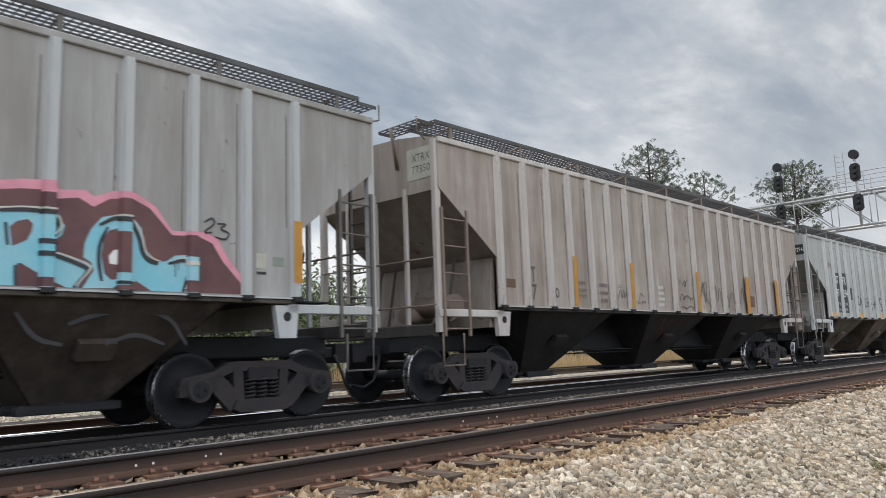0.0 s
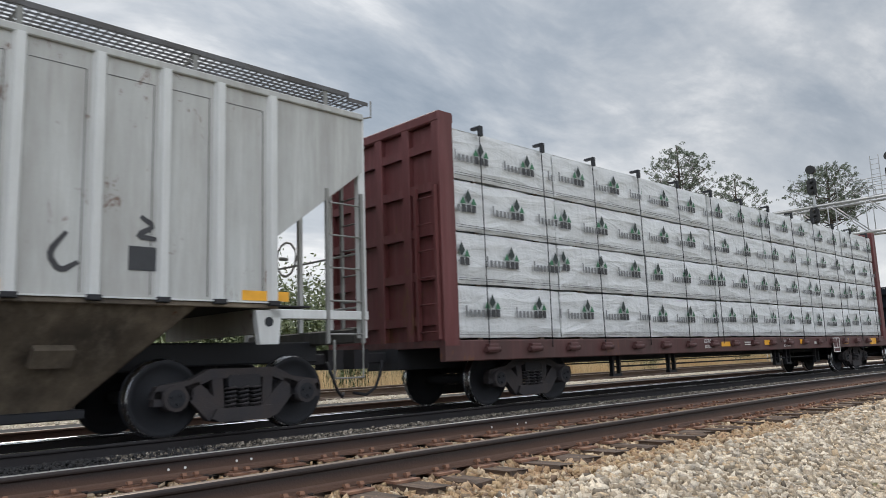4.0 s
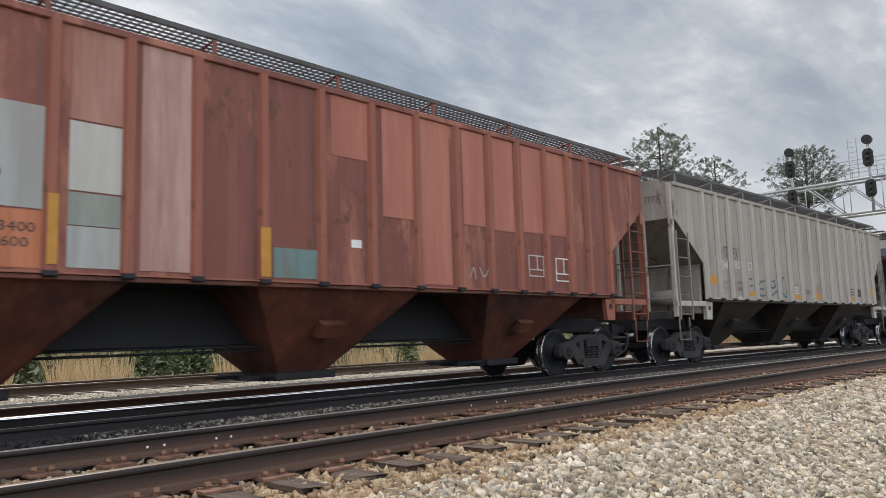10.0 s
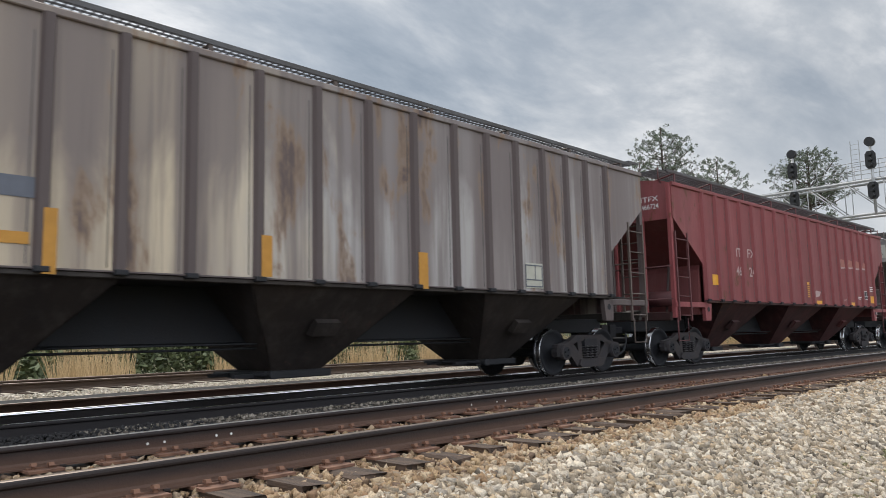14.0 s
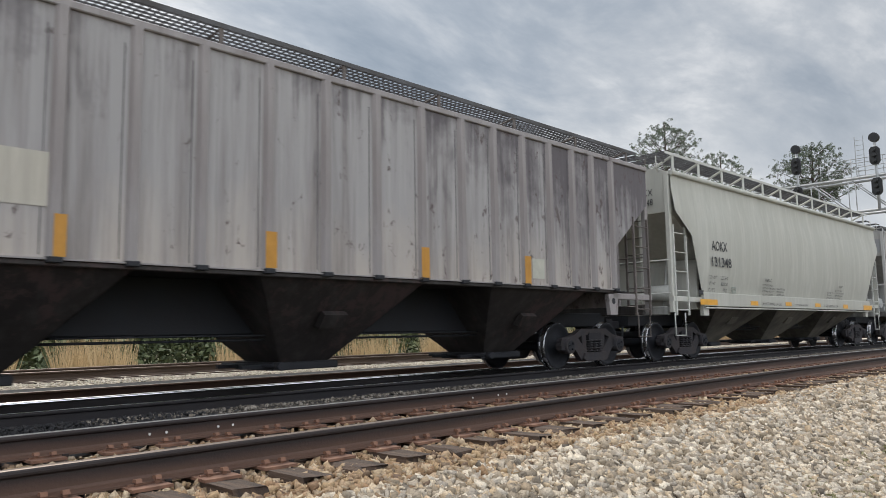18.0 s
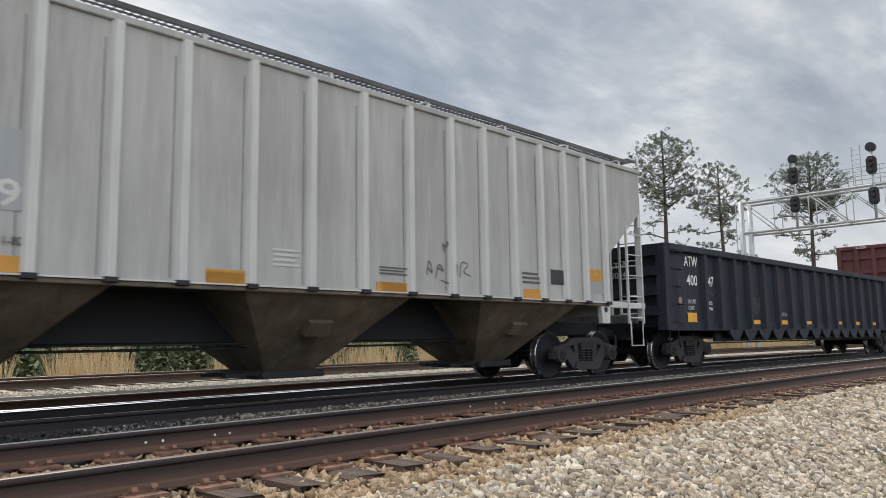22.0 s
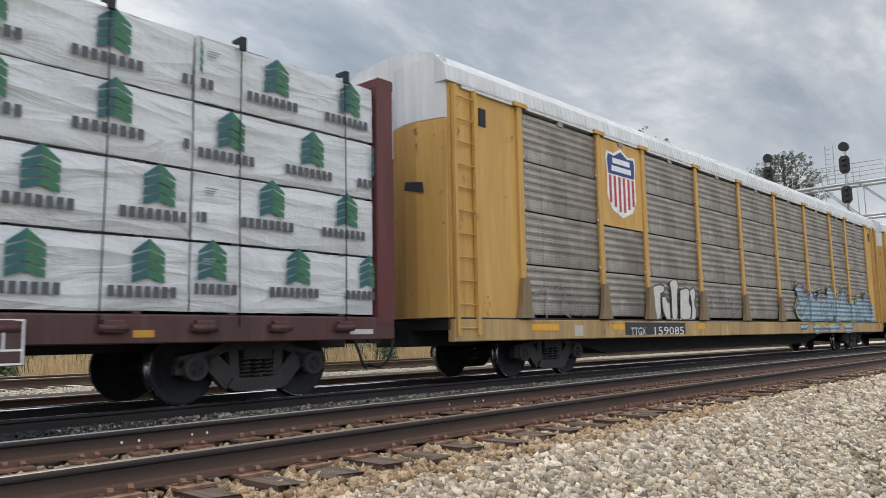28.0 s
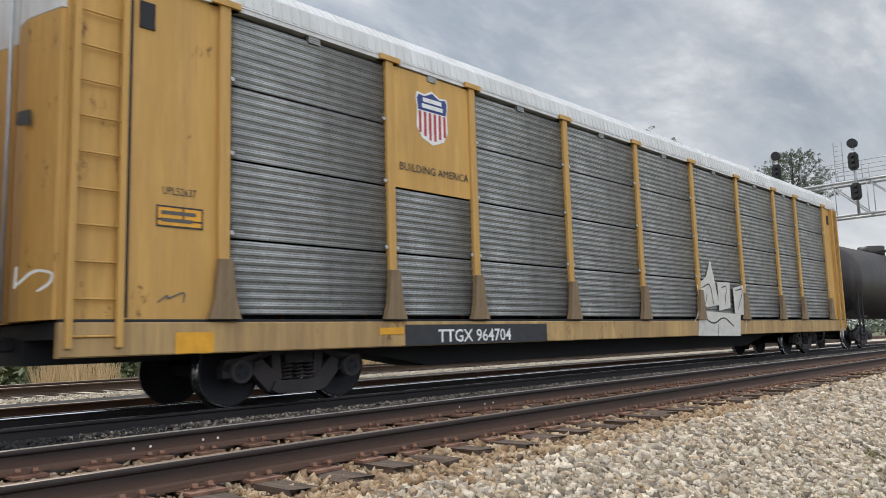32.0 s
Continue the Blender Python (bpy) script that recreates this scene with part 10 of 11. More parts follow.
stroke(CAR[14], M_SPRAYPALE, [(4.23, 1.70), (4.23, 1.33), (4.12, 0.99)], 0.016, -1.498)
stroke(CAR[14], M_SPRAYBLACK, [(4.37, 2.00), (4.51, 1.72), (4.86, 1.61), (5.18, 2.05)], 0.036, -1.496)
stroke(CAR[14], M_SPRAYPALE, [(4.40, 1.98), (4.53, 1.70), (4.88, 1.60), (5.21, 2.03)], 0.016, -1.498)
stroke(CAR[14], M_SPRAYBLACK, [(5.18, 2.05), (5.33, 1.73), (5.28, 1.42), (5.39, 1.13)], 0.036, -1.496)
stroke(CAR[14], M_SPRAYPALE, [(5.21, 2.03), (5.36, 1.71), (5.30, 1.41), (5.41, 1.11)], 0.016, -1.498)
stroke(CAR[14], M_SPRAYBLACK, [(4.51, 1.35), (4.56, 1.11), (4.91, 1.28), (5.01, 1.20)], 0.036, -1.496)
stroke(CAR[14], M_SPRAYPALE, [(4.53, 1.34), (4.58, 1.10), (4.93, 1.27), (5.04, 1.19)], 0.016, -1.498)
stroke(CAR[14], M_SPRAYBLACK, [(5.33, 1.12), (5.90, 1.67), (6.17, 1.32), (5.61, 1.26)], 0.036, -1.496)
stroke(CAR[14], M_SPRAYPALE, [(5.35, 1.11), (5.92, 1.65), (6.19, 1.30), (5.63, 1.24)], 0.016, -1.498)
stroke(CAR[14], M_SPRAYBLACK, [(6.18, 2.18), (6.13, 1.77), (6.26, 1.41), (6.10, 1.05)], 0.036, -1.496)
stroke(CAR[14], M_SPRAYPALE, [(6.20, 2.16), (6.15, 1.76), (6.28, 1.40), (6.13, 1.03)], 0.016, -1.498)
stroke(CAR[14], M_SPRAYBLACK, [(6.53, 2.24), (6.89, 1.99), (6.88, 1.67), (6.64, 1.33), (6.77, 1.24)], 0.036, -1.496)
stroke(CAR[14], M_SPRAYPALE, [(6.55, 2.23), (6.91, 1.97), (6.90, 1.66), (6.66, 1.32), (6.79, 1.23)], 0.016, -1.498)
stroke(CAR[14], M_SPRAYBLACK, [(6.52, 1.80), (6.64, 1.71), (6.59, 1.49), (6.50, 1.42), (6.52, 1.80)], 0.036, -1.496)
stroke(CAR[14], M_SPRAYPALE, [(6.54, 1.78), (6.66, 1.69), (6.62, 1.48), (6.52, 1.40), (6.54, 1.78)], 0.016, -1.498)
stroke(CAR[14], M_SPRAYBLACK, [(7.11, 1.73), (7.04, 1.25), (7.32, 1.18)], 0.036, -1.496)
stroke(CAR[14], M_SPRAYPALE, [(7.13, 1.72), (7.06, 1.23), (7.34, 1.16)], 0.016, -1.498)
stroke(CAR[14], M_SPRAYBLACK, [(7.29, 1.35), (7.62, 1.71), (7.97, 2.26), (8.09, 1.94), (8.03, 1.52), (8.54, 1.12)], 0.036, -1.496)
stroke(CAR[14], M_SPRAYPALE, [(7.31, 1.33), (7.65, 1.69), (7.99, 2.24), (8.11, 1.92), (8.06, 1.51), (8.56, 1.11)], 0.016, -1.498)
stroke(CAR[14], M_SPRAYBLACK, [(8.25, 2.11), (8.40, 1.70), (8.76, 1.39)], 0.036, -1.496)
stroke(CAR[14], M_SPRAYPALE, [(8.28, 2.09), (8.42, 1.68), (8.78, 1.37)], 0.016, -1.498)
stroke(CAR[14], M_SPRAYBLACK, [(7.39, 1.25), (7.83, 1.21), (7.60, 1.01)], 0.036, -1.496)
stroke(CAR[14], M_SPRAYPALE, [(7.41, 1.24), (7.85, 1.20), (7.62, 1.00)], 0.016, -1.498)
stroke(CAR[14], M_SPRAYBLACK, [(8.83, 1.63), (8.80, 1.28), (9.28, 1.35), (9.30, 1.71)], 0.036, -1.496)
stroke(CAR[14], M_SPRAYPALE, [(8.85, 1.62), (8.82, 1.27), (9.30, 1.33), (9.32, 1.69)], 0.016, -1.498)
stroke(CAR[14], M_SPRAYBLACK, [(8.77, 1.15), (9.19, 1.63), (9.49, 1.68), (9.88, 1.36), (9.33, 0.99)], 0.036, -1.496)
stroke(CAR[14], M_SPRAYPALE, [(8.79, 1.14), (9.21, 1.61), (9.51, 1.66), (9.90, 1.34), (9.36, 0.97)], 0.016, -1.498)
stroke(CAR[14], M_SPRAYBLACK, [(9.60, 1.59), (9.88, 1.97), (10.38, 1.92), (10.59, 1.44), (10.37, 0.99), (9.87, 0.93), (9.60, 1.17), (9.60, 1.59)], 0.036, -1.496)
stroke(CAR[14], M_SPRAYPALE, [(9.62, 1.57), (9.90, 1.95), (10.41, 1.90), (10.61, 1.43), (10.39, 0.97), (9.89, 0.91), (9.62, 1.15), (9.62, 1.57)], 0.016, -1.498)
stroke(CAR[14], M_SPRAYBLACK, [(10.79, 2.16), (10.73, 1.58), (10.54, 0.99)], 0.036, -1.496)
stroke(CAR[14], M_SPRAYPALE, [(10.81, 2.15), (10.75, 1.56), (10.56, 0.98)], 0.016, -1.498)
stroke(CAR[14], M_SPRAYBLACK, [(10.78, 1.98), (11.38, 1.20), (11.65, 2.04)], 0.036, -1.496)
stroke(CAR[14], M_SPRAYPALE, [(10.81, 1.96), (11.40, 1.18), (11.68, 2.02)], 0.016, -1.498)
stroke(CAR[14], M_SPRAYBLACK, [(9.98, 1.48), (10.08, 1.55), (10.12, 1.27), (10.03, 1.08), (9.98, 1.48)], 0.036, -1.496)
stroke(CAR[14], M_SPRAYPALE, [(10.00, 1.47), (10.10, 1.53), (10.14, 1.25), (10.06, 1.07), (10.00, 1.47)], 0.016, -1.498)
stroke(CAR[14], M_SPRAYBLACK, [(3.19, 0.72), (3.63, 0.71), (3.92, 0.83)], 0.036, -1.496)
stroke(CAR[14], M_SPRAYPALE, [(3.21, 0.70), (3.65, 0.69), (3.94, 0.81)], 0.016, -1.498)
stroke(CAR[14], M_SPRAYBLACK, [(4.40, 0.79), (4.61, 0.60), (5.01, 0.62), (5.12, 0.79)], 0.036, -1.496)
stroke(CAR[14], M_SPRAYPALE, [(4.42, 0.78), (4.63, 0.58), (5.03, 0.61), (5.14, 0.77)], 0.016, -1.498)
stroke(CAR[14], M_SPRAYBLACK, [(6.16, 0.82), (6.25, 0.63)], 0.036, -1.496)
stroke(CAR[14], M_SPRAYPALE, [(6.18, 0.81), (6.27, 0.61)], 0.016, -1.498)
stroke(CAR[14], M_SPRAYBLACK, [(7.89, 0.86), (7.98, 0.62), (8.68, 0.61), (9.21, 0.91)], 0.036, -1.496)
stroke(CAR[14], M_SPRAYPALE, [(7.92, 0.85), (8.00, 0.60), (8.70, 0.59), (9.23, 0.90)], 0.016, -1.498)
stroke(CAR[14], M_SPRAYBLACK, [(6.69, 0.62), (7.38, 0.91)], 0.036, -1.496)
stroke(CAR[14], M_SPRAYPALE, [(6.71, 0.60), (7.40, 0.90)], 0.016, -1.498)
stroke(CAR[14], M_SPRAYBLACK, [(2.76, 1.36), (2.94, 1.60), (3.10, 1.79), (2.88, 2.04), (2.92, 2.13), (3.27, 2.26), (3.55, 2.23), (4.02, 1.82), (4.20, 1.90), (4.37, 2.01), (4.62, 2.01), (4.87, 1.68), (5.07, 1.75), (5.18, 2.05), (5.40, 2.09), (5.51, 1.81), (6.07, 1.85), (6.18, 2.18), (6.53, 2.27), (6.93, 2.11), (7.09, 1.77), (7.45, 1.95), (7.65, 1.96), (7.97, 2.26), (8.26, 2.26), (8.55, 1.76), (8.83, 1.63), (9.23, 1.74), (9.49, 1.66), (9.88, 1.97), (10.21, 2.00), (10.65, 1.84), (10.79, 2.16), (11.07, 2.17), (11.11, 2.03), (11.65, 2.07), (11.71, 1.80), (11.80, 1.36)], 0.04, -1.497)
decal(CAR[14], "graffiti_fill", 4.253, 4.407, 1.0, 2.02, M_SPRAYPLAIN, -1.505)
decal(CAR[14], "graffiti_fill", 7.023, 7.177, 1.0, 1.72, M_SPRAYPLAIN, -1.505)
decal(CAR[14], "graffiti_fill", 8.923, 9.077, 1.0, 1.66, M_SPRAYPLAIN, -1.505)
decal(CAR[14], "graffiti_fill", 11.693, 11.847, 1.0, 1.70, M_SPRAYPLAIN, -1.505)
decal(CAR[15], "paint_patch", -8.44, -4.88, 0.61, 0.92, M_INKPANEL, -1.484)
letters(CAR[15], "TTGX 964704", -7.74, 0.64, 0.208, 1.80, M_WHITE, -1.490)
decal(CAR[15], "paint_patch", -12.03, -11.55, 0.61, 0.85, M_YELLOW, -1.484)
decal(CAR[15], "paint_patch", -8.94, -8.47, 0.78, 0.88, M_YELLOW, -1.484)
letters(CAR[15], "UPL52637", -12.19, 2.44, 0.092, 0.42, M_BLACK, -1.437)
frame_sign(CAR[15], -12.26, -11.68, 2.06, 2.31, M_BLACK, -1.436)
decal(CAR[15], "paint_patch", -12.25, -11.70, 2.07, 2.29, M_YELLOW, -1.433)
print_bars(CAR[15], -12.20, -11.76, 2.12, 2.25, 2, M_FADEDINK, -1.438)
fill(CAR[15], "graffiti_fill", [(1.44, 1.83), (1.99, 2.07), (2.29, 2.51), (2.45, 2.06), (2.67, 1.37), (1.93, 1.29), (1.64, 1.49)], M_SPRAYPALE, -1.4870)
fill(CAR[15], "graffiti_fill", [(2.63, 1.95), (3.40, 1.97), (3.35, 1.30), (2.64, 1.22)], M_SPRAYPALE, -1.4870)
fill(CAR[15], "graffiti_fill", [(3.59, 1.83), (4.51, 1.97), (4.21, 1.39), (4.42, 1.09), (3.61, 1.16)], M_SPRAYPALE, -1.4870)
fill(CAR[15], "graffiti_fill", [(1.47, 1.21), (3.98, 1.14), (3.87, 0.56), (1.34, 0.60)], M_SPRAYPALE, -1.4870)
stroke(CAR[15], M_INKPANEL, [(1.68, 1.77), (2.19, 1.93), (2.32, 1.36)], 0.035, -1.493)
stroke(CAR[15], M_INKPANEL, [(1.98, 1.64), (1.79, 1.29)], 0.035, -1.493)
stroke(CAR[15], M_INKPANEL, [(2.84, 1.81), (3.20, 1.89), (3.00, 1.37)], 0.035, -1.493)
stroke(CAR[15], M_INKPANEL, [(3.72, 1.76), (4.29, 1.85), (3.81, 1.26)], 0.035, -1.493)
stroke(CAR[15], M_INKPANEL, [(1.72, 1.05), (2.24, 0.87), (2.88, 1.08), (3.47, 0.82)], 0.035, -1.493)
stroke(CAR[15], M_INKPANEL, [(2.50, 0.87), (2.46, 0.58)], 0.035, -1.493)
stroke(CAR[15], M_SPRAYPALE, [(1.18, 0.94), (1.54, 1.28), (1.44, 1.83)], 0.03, -1.491)
stroke(CAR[15], M_SPRAYPALE, [(4.42, 1.09), (4.18, 0.63)], 0.03, -1.491)
stroke(CAR[15], M_SPRAYPALE, [(-13.68, 1.52), (-13.69, 1.30)], 0.03, -1.438)
stroke(CAR[15], M_SPRAYPALE, [(-13.68, 1.33), (-13.52, 1.50), (-13.34, 1.48), (-13.36, 1.37), (-13.49, 1.28)], 0.03, -1.438)
stroke(CAR[15], M_FADEDINK, [(-12.23, 1.19), (-12.09, 1.29), (-12.13, 1.22), (-11.89, 1.33), (-11.92, 1.19)], 0.02, -1.438)
stroke(CAR[0], M_BLACK, [(3.98, 1.12), (4.21, 1.21), (4.63, 1.30), (5.09, 1.22), (5.30, 0.89)], 0.05, -1.333)
stroke(CAR[0], M_BLACK, [(3.45, 1.28), (3.66, 0.97), (3.93, 0.91)], 0.05, -1.333)
stroke(CAR[0], M_BLACK, [(4.44, 1.30), (4.53, 1.39), (4.72, 1.40)], 0.05, -1.333)
stroke(CAR[0], M_BLACK, [(4.36, 0.91), (4.70, 1.03), (5.03, 0.90)], 0.05, -1.333)


# ---- signal bridge over the tracks ----
M_SIGNAL = surface("black_signal_paint", (0.012, 0.012, 0.014), (0.03, 0.03, 0.03), 3.0, 0.5)


def signal_bridge():
    s0 = 46.4
    br = thing("signal_bridge", "silver steel lattice signal bridge over the tracks", "signal bridge", m=along(s0, 0.0))
    zl, zu = 6.95, 8.85
    y0, y1 = 19.25, -5.0
    for dx in (-0.6, 0.6):
        for z in (zl, zu):
            part("chord", Shape().rod((dx, y0, z), (dx, y1, z), 0.075, 10), M_GALV, br)
        n = 12
        for i in range(n):
            a, b = y0 + (y1 - y0) * i / n, y0 + (y1 - y0) * (i + 1) / n
            part("diagonal", Shape().rod((dx, a, zu), (dx, b, zl), 0.035, 6), M_GALV, br)
            part("vertical_strut", Shape().rod((dx, b, zu), (dx, b, zl), 0.03, 6), M_GALV, br)
    n = 12
    for i in range(n + 1):
        y = y0 + (y1 - y0) * i / n
        part("cross_tie", Shape().rod((-0.6, y, zu), (0.6, y, zu), 0.03, 6).rod((-0.6, y, zl), (0.6, y, zl), 0.03, 6), M_GALV, br)
    for y in (y0, y1):
        for dx in (-0.6, 0.6):
            part("leg", Shape().rod((dx, y, -0.7), (dx, y, zu + 0.1), 0.16, 14), M_GALV, br)
        part("leg_ladder", Shape().box(-0.95, -0.91, y - 0.22, y - 0.18, 0, zu).box(-0.95, -0.91, y + 0.18, y + 0.22, 0, zu), M_GALV, br)
    # walkway with hand rails
    part("walkway", grating(-0.55, 0.55, y1 + 0.3, y0 - 0.3, zu + 0.12, 0.18), M_GALV, br)
    for dx in (-0.62, 0.62):
        for z in (zu + 0.6, zu + 1.1):
            part("hand_rail", Shape().rod((dx, 14.6, z), (dx, y1, z), 0.022, 6), M_GALV, br)
        for i in range(13):
            y = 14.6 + (y1 - 14.6) * i / 12
            part("rail_post", Shape().rod((dx, y, zu), (dx, y, zu + 1.1), 0.022, 6), M_GALV, br)
    for y, top in ((15.85, 11.05), (11.65, 10.95)):
        sg = thing("railway_signal", "black railway signal with hooded lights on the bridge", "railway signal", "signals on the bridge", m=along(s0, 0.0) @ pose(-0.75, y, 0))
        part("mast", Shape().rod((0, 0, 6.9), (0, 0, top + 0.1), 0.075, 10), M_GALV, sg)
        part("mast_bracket", Shape().box(-0.05, 0.2, -0.06, 0.06, zu - 0.06, zu + 0.06).box(-0.05, 0.2, -0.06, 0.06, zl - 0.06, zl + 0.06), M_GALV, sg)
        part("round_head", Shape().rod((-0.16, 0, top), (0.12, 0, top), 0.26, 20), M_SIGNAL, sg)
        for z, hh in ((top - 1.03, 0.5), (top - 2.75, 0.48)):
            pts = [(-0.27, -hh + 0.16), (-0.15, -hh), (0.15, -hh), (0.27, -hh + 0.16), (0.27, hh - 0.16), (0.15, hh), (-0.15, hh), (-0.27, hh - 0.16)]
            head = part("signal_head", Shape().prism([(a, b + z) for a, b in pts], -0.16, -0.08, "x"), M_SIGNAL, sg)
            part("housing", Shape().box(-0.08, 0.14, -0.19, 0.19, z - hh + 0.12, z + hh - 0.12, 0.03), M_SIGNAL, head)
            for k in (-0.3, 0, 0.3):
                part("hood", Shape().rod((-0.42, 0, z + k), (-0.16, 0, z + k), 0.09, 12, 0.105), M_SIGNAL, head)
    lad = thing("access_ladder", "silver steel ladder on the signal bridge", "ladder", m=along(s0, 0.0) @ pose(-0.2, 12.6, 0))
    part("stile", Shape().box(-0.02, 0.02, -0.24, -0.2, zu, 11.3), M_GALV, lad)
    part("stile", Shape().box(-0.02, 0.02, 0.2, 0.24, zu, 11.3), M_GALV, lad)
    for i in range(8):
        part("rung", Shape().rod((0, -0.22, zu + 0.2 + 0.29 * i), (0, 0.22, zu + 0.2 + 0.29 * i), 0.014, 6), M_GALV, lad)


signal_bridge()

# ---- trees and brush ----
M_BARK = surface("pine_bark", (0.10, 0.075, 0.06), (0.05, 0.04, 0.035), 4.0, 0.9, 0.0, 30, 0.8, 0.15, (3, 3, 0.7))


def leaf_mat(name, a, b):
    m, n, bsdf = base_mat(name)
    geo = n.add("ShaderNodeNewGeometry").outputs["Random Per Island"]
    n.link(n.ramp(geo, (0.0, a), (1.0, b)), bsdf.inputs["Base Color"])
    bsdf.inputs["Roughness"].default_value = 0.6
    bsdf.inputs["Subsurface Weight"].default_value = 0.0
    return m


M_NEEDLE = leaf_mat("pine_needles", (0.12, 0.15, 0.085), (0.27, 0.31, 0.19))
M_NEEDLE2 = leaf_mat("sparse_pine_needles", (0.07, 0.095, 0.07), (0.19, 0.22, 0.155))
M_BRUSH = leaf_mat("brush_leaves", (0.055, 0.075, 0.03), (0.16, 0.185, 0.085))
M_VERGEBLADE = leaf_mat("verge_blades", (0.17, 0.165, 0.07), (0.36, 0.32, 0.18))
M_STRAW = leaf_mat("dry_grass_blades", (0.40, 0.28, 0.14), (0.66, 0.50, 0.29))


def tuft(s, c, r, count, rng):
    """A rounded brush of short needles at a twig end."""
    for _ in range(count):
        d = Vector((rng.gauss(0, 1), rng.gauss(0, 1), rng.gauss(0.25, 0.9))).normalized()
        e = d.cross(Vector((rng.gauss(0, 1), rng.gauss(0, 1), rng.gauss(0, 1)))).normalized() * (r * 0.11)
        a = c + d * (r * 0.1)
        b = c + d * (r * rng.uniform(0.8, 1.0))
        m = a.lerp(b, 0.7)
        s.face([a, m + e, b, m - e])


def pine(x, y, z0, height, rx, rz, seed, limbs, twigs, needles, label, mat, tuft_r=0.34, lean=0.0, bare=0.25, low=0):
    """A pine: bent trunk, limbs that fan out into a round crown (rx wide, rz high), needle sprays at the twig ends."""
    rng = random.Random(seed)
    t = thing("pine_tree", label, "tree", m=pose(x, y, z0))
    pts = []
    for i in range(9):
        f = i / 8
        pts.append(Vector((lean * f * f * height + 0.2 * math.sin(f * 5 + seed), 0.15 * math.cos(f * 4 + seed), (height - 0.35) * f)))
    r0 = height * 0.016
    trunk = Shape()
    for i in range(8):
        trunk.rod(pts[i], pts[i + 1], r0 * (1 - 0.85 * i / 8), 8, r0 * (1 - 0.85 * (i + 1) / 8), False)
    part("trunk", trunk, M_BARK, t)
    crown = Shape()
    mid = pts[8] - Vector((0, 0, rz - 0.2))
    for i in range(limbs):
        # an even fan of directions over the upper part of the crown, unevenly long
        up = 1 - (i + 0.5) / limbs * (1.85 + bare * 0.2)
        az = i * 2.39996 + rng.uniform(-0.35, 0.35)
        flat = math.sqrt(max(0.0, 1 - up * up))
        reach = rng.uniform(0.80, 1.0)
        end = mid + Vector((math.cos(az) * flat * rx, math.sin(az) * flat * rx, up * rz)) * reach
        f = min(0.97, max(0.3, (end.z - flat * rx * rng.uniform(0.25, 0.6) - 0.3) / pts[8].z))
        k = f * 8
        p = pts[min(7, int(k))].lerp(pts[min(8, int(k) + 1)], k - int(k))
        bend = p.lerp(end, 0.5) + Vector((0, 0, -0.12 * (end - p).length)) + Vector((rng.gauss(0, 0.15), rng.gauss(0, 0.15), 0))
        rr = 0.018 + 0.010 * (end - p).length
        limb = Shape().rod(p, bend, rr, 6, rr * 0.65, False).rod(bend, end, rr * 0.65, 5, rr * 0.25, False)
        ends = [end]
        for j in range(twigs):
            a = bend.lerp(end, rng.uniform(-0.1 if rng.random() < 0.3 else 0.25, 1.0))
            off = Vector((rng.gauss(0, 1), rng.gauss(0, 1), rng.gauss(0.3, 0.5))).normalized() * rx * rng.uniform(0.10, 0.26)
            limb.rod(a, a + off, rr * 0.3, 4, rr * 0.12, False)
            ends.append(a + off)
        part("limb", limb, M_BARK, t)
        for e in ends:
            if rng.random() > bare * 0.4:
                tuft(crown, e, tuft_r * rng.uniform(0.7, 1.25), needles, rng)
                if rng.random() < 0.6:
                    tuft(crown, e + Vector((rng.gauss(0, 1), rng.gauss(0, 1), rng.gauss(0.2, 0.6))) * tuft_r * 1.3, tuft_r * rng.uniform(0.5, 0.85), needles // 2, rng)
    # ragged lower limbs under the crown, with needle clumps towards their ends
    for i in range(low):
        f = 0.42 + 0.38 * (i + rng.random()) / low
        k = f * 8
        p = pts[int(k)].lerp(pts[int(k) + 1], k - int(k))
        az = i * 2.39996 + rng.uniform(-0.5, 0.5)
        out = Vector((math.cos(az), math.sin(az), 0)) * rx * rng.uniform(0.55, 1.15)
        bend = p + out * 0.5 + Vector((0, 0, rng.uniform(-0.3, 0.5)))
        end = p + out + Vector((0, 0, rng.uniform(-0.4, 1.0)))
        rr = 0.03 + 0.012 * out.length
        limb = Shape().rod(p, bend, rr, 6, rr * 0.65, False).rod(bend, end, rr * 0.65, 5, rr * 0.25, False)
        for j in range(twigs + 2):
            a = bend.lerp(end, rng.uniform(-0.2, 1.0))
            off = Vector((rng.gauss(0, 1), rng.gauss(0, 1), rng.gauss(0.3, 0.4))).normalized() * rng.uniform(0.3, 0.9)
            limb.rod(a, a + off, rr * 0.35, 4, rr * 0.12, False)
            tuft(crown, a + off, tuft_r * rng.uniform(0.7, 1.2), needles, rng)
            tuft(crown, a + off * 0.6, tuft_r * rng.uniform(0.5, 0.9), needles // 2, rng)
        part("limb", limb, M_BARK, t)
    me = bpy.data.meshes.new("crown")
    me.from_pydata(crown.v, [], crown.f)
    me.materials.append(mat)
    part("crown", me, None, t)
    return t


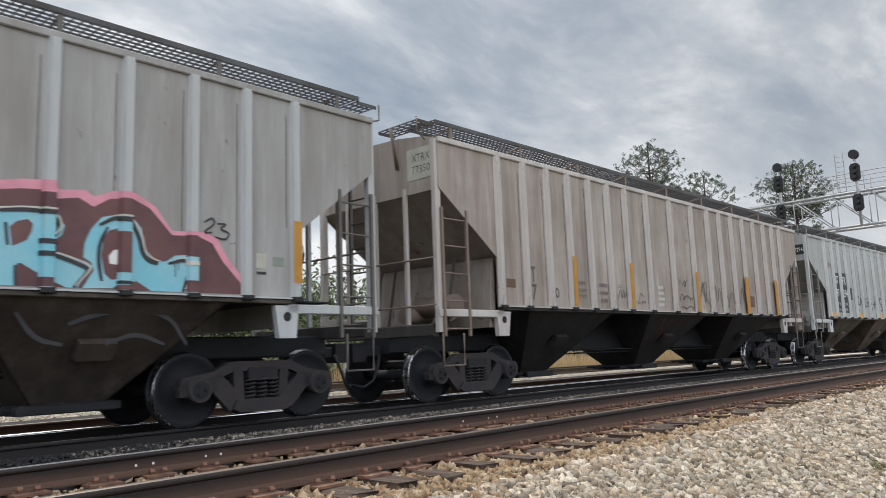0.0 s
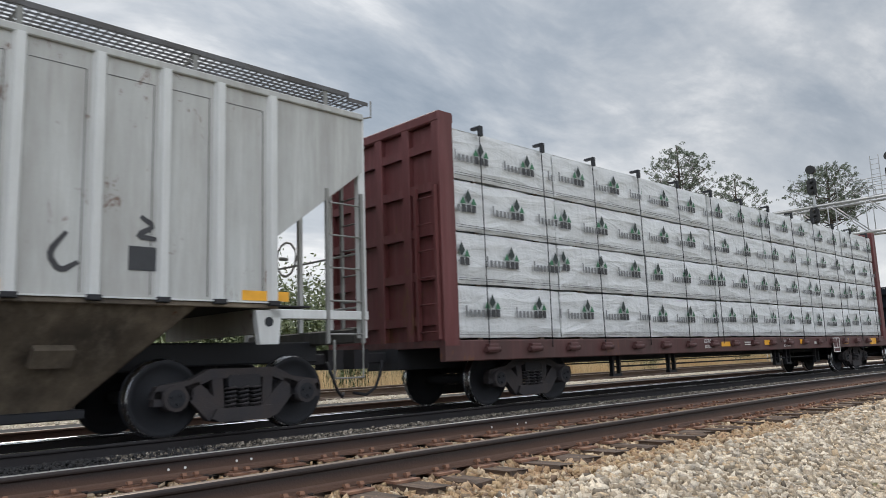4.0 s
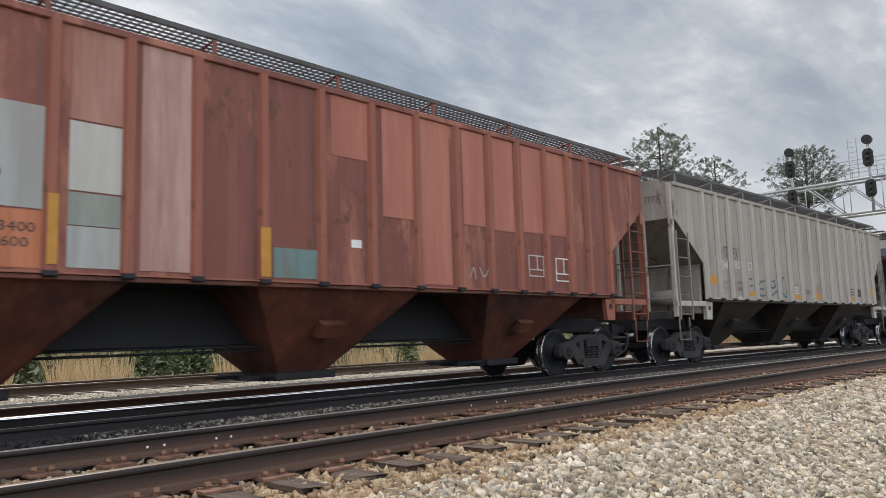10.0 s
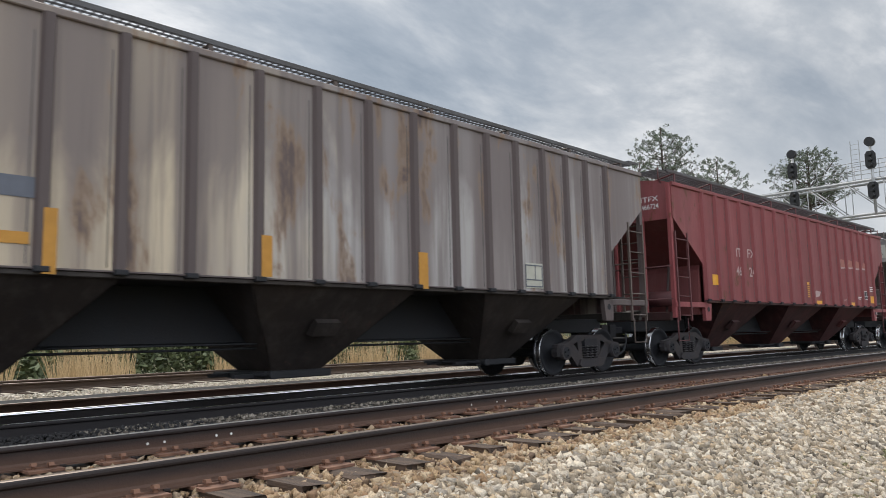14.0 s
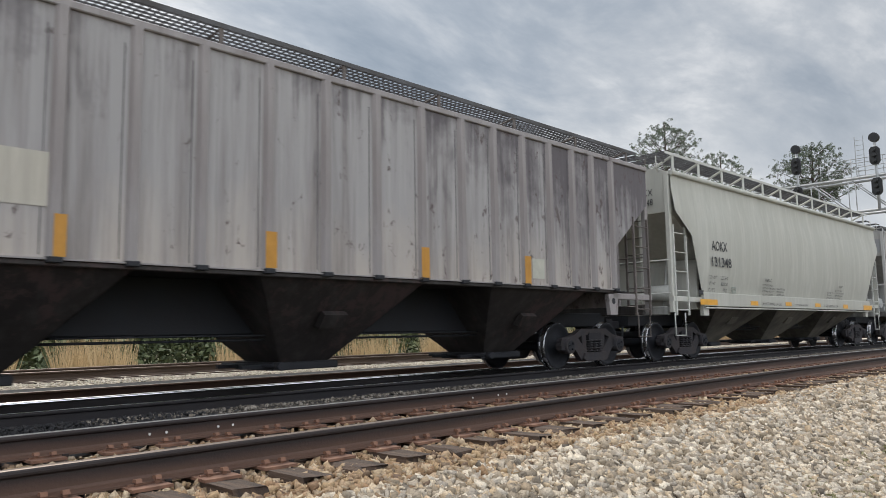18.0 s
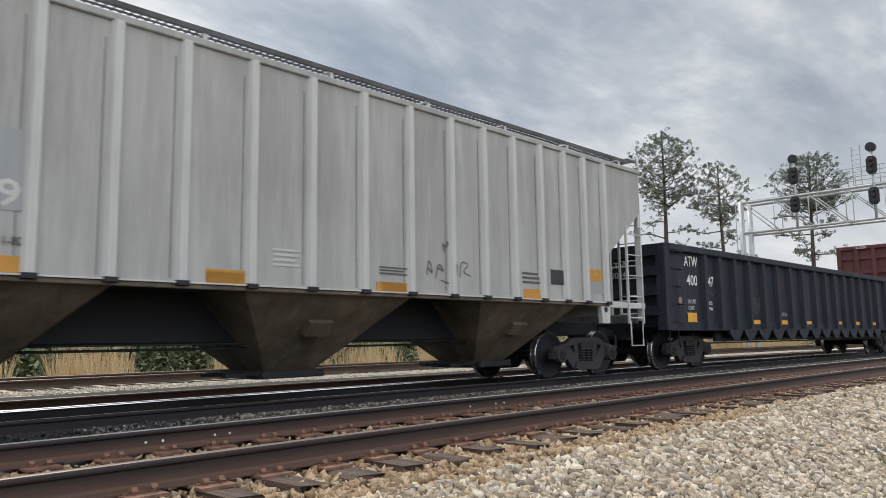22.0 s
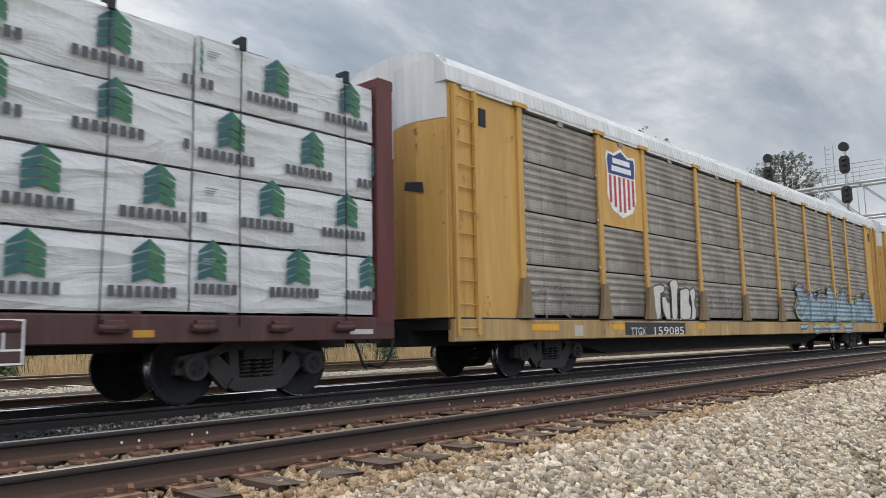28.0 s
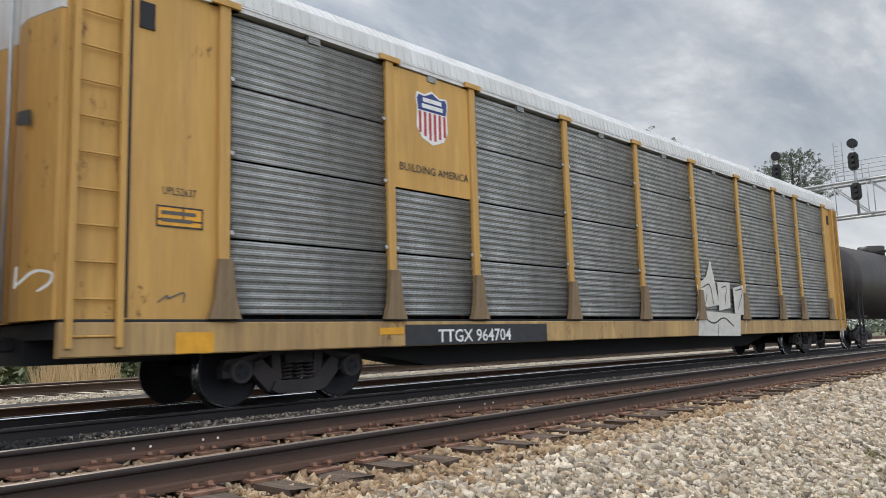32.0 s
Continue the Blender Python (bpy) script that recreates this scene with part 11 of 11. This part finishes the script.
pine(21.3, 39.7, -0.8, 17.5, 4.8, 4.2, 3, 64, 24, 30, "dense green pine with a round bushy crown", M_NEEDLE, 0.24, 0.0, 0.15)
pine(71.6, 35.8, -0.8, 23.2, 3.7, 4.2, 5, 64, 9, 30, "tall pine with an open airy crown", M_NEEDLE2, 0.23, -0.006, 0.2, 8)
pine(74.1, 31.0, -0.8, 19.3, 3.1, 3.0, 8, 30, 10, 30, "slender pine with a thin broken crown", M_NEEDLE2, 0.26, 0.004, 0.5, 12)
pine(81.7, 24.7, -0.8, 20.5, 3.8, 3.2, 11, 52, 11, 30, "leaning pine with a flat spreading crown", M_NEEDLE2, 0.26, 0.006, 0.4, 14)


def brush(name, label, mat, count, s0, s1, y0, y1, h0, h1, seed, leaf=0.16, blades=26):
    """Undergrowth of many leafy sprays."""
    rng = random.Random(seed)
    s = Shape()
    for _ in range(count):
        a, y = rng.uniform(s0, s1), rng.uniform(y0, y1)
        h = rng.uniform(h0, h1) * (0.6 + 0.4 * math.sin(a * 0.37 + seed) ** 2)
        base = at(a, y, ground_z(y))
        w_ = h * rng.uniform(0.35, 0.6)
        for _ in range(blades):
            c = base + Vector((rng.gauss(0, 0.45) * w_, rng.gauss(0, 0.45) * w_, h * rng.random() ** 0.7))
            d = Vector((rng.gauss(0, 1), rng.gauss(0, 1), rng.gauss(0.2, 0.7))).normalized() * leaf * rng.uniform(0.6, 1.5)
            e = d.cross(Vector((rng.gauss(0, 1), rng.gauss(0, 1), rng.gauss(0, 1)))).normalized() * leaf * 0.45
            s.face([c - d, c + e, c + d, c - e])
    me = bpy.data.meshes.new(name)
    me.from_pydata(s.v, [], s.f)
    me.materials.append(mat)
    return tagged(new(name, me), label, "undergrowth", kind="stuff")


def dry_grass(count, s0, s1, y0, y1, seed):
    rng = random.Random(seed)
    s = Shape()
    for _ in range(count):
        a, y = rng.uniform(s0, s1), rng.uniform(y0, y1)
        if noise.noise((a * 0.35, y * 0.2, 4)) < -0.05:
            continue
        h = rng.uniform(0.6, 1.5)
        b = at(a, y, ground_z(y))
        lean = Vector((rng.gauss(0, 0.16), rng.gauss(0, 0.16), 1)) * h
        for _ in range(3):
            o = Vector((rng.gauss(0, 0.05), rng.gauss(0, 0.05), 0))
            l2 = lean + Vector((rng.gauss(0, 0.1), rng.gauss(0, 0.1), 0)) * h
            s.face([b + o + Vector((-0.012, 0, 0)), b + o + Vector((0.012, 0, 0)), b + o + l2])
    me = bpy.data.meshes.new("dry_grass")
    me.from_pydata(s.v, [], s.f)
    me.materials.append(M_STRAW)
    return tagged(new("dry_grass", me), "tall straw-coloured dry grass beyond the far track", "grass", kind="stuff")


dry_grass(14000, -6, 60, 20.2, 23.4, 21)
brush("brush", "green brush and saplings beyond the far track", M_BRUSH, 420, -12, 75, 24.0, 32.0, 1.2, 3.4, 22)
brush("woodland_edge", "distant low woods behind the tracks", M_NEEDLE2, 520, -60, 160, 44.0, 70.0, 2.5, 6.5, 23, 0.34, 60)
brush("verge_grass", "short yellow-green grass at the gravel's edge", M_VERGEBLADE, 2600, 5.5, 24, 0.6, 2.3, 0.02, 0.06, 24, 0.02, 14)
brush("verge_grass", "short yellow-green grass at the gravel's edge", M_VERGEBLADE, 500, 20, 45, -4.0, 2.2, 0.04, 0.1, 26, 0.05, 16)
brush("saplings", "young leafy saplings behind the dry grass", M_BRUSH, 190, -8, 46, 26.0, 34.0, 4.0, 7.5, 25, 0.11, 190)
brush("understory", "dense green understory below the pine", M_BRUSH, 150, 4, 34, 29.0, 37.0, 4.0, 6.8, 27, 0.15, 300)


# ---- what moves ----
def motions():
    times = [i * 0.5 for i in range(65)]
    run = [gone(t) for t in times]
    for car, u in CARS:
        walk(car, [(t, along(u - d, TRAIN_Y)) for t, d in zip(times, run)])
    for rack, u, off in RIDERS:
        walk(rack, [(t, along(u - d, TRAIN_Y) @ off) for t, d in zip(times, run)])
    steps = [i / 15 for i in range(481)]
    turn = [-gone(t) / WR for t in steps]
    for wheel, dx in WHEELS:
        walk(wheel, [(t, Matrix.Translation((dx, 0, WR)) @ Matrix.Rotation(a, 4, "Y")) for t, a in zip(steps, turn)])


motions()
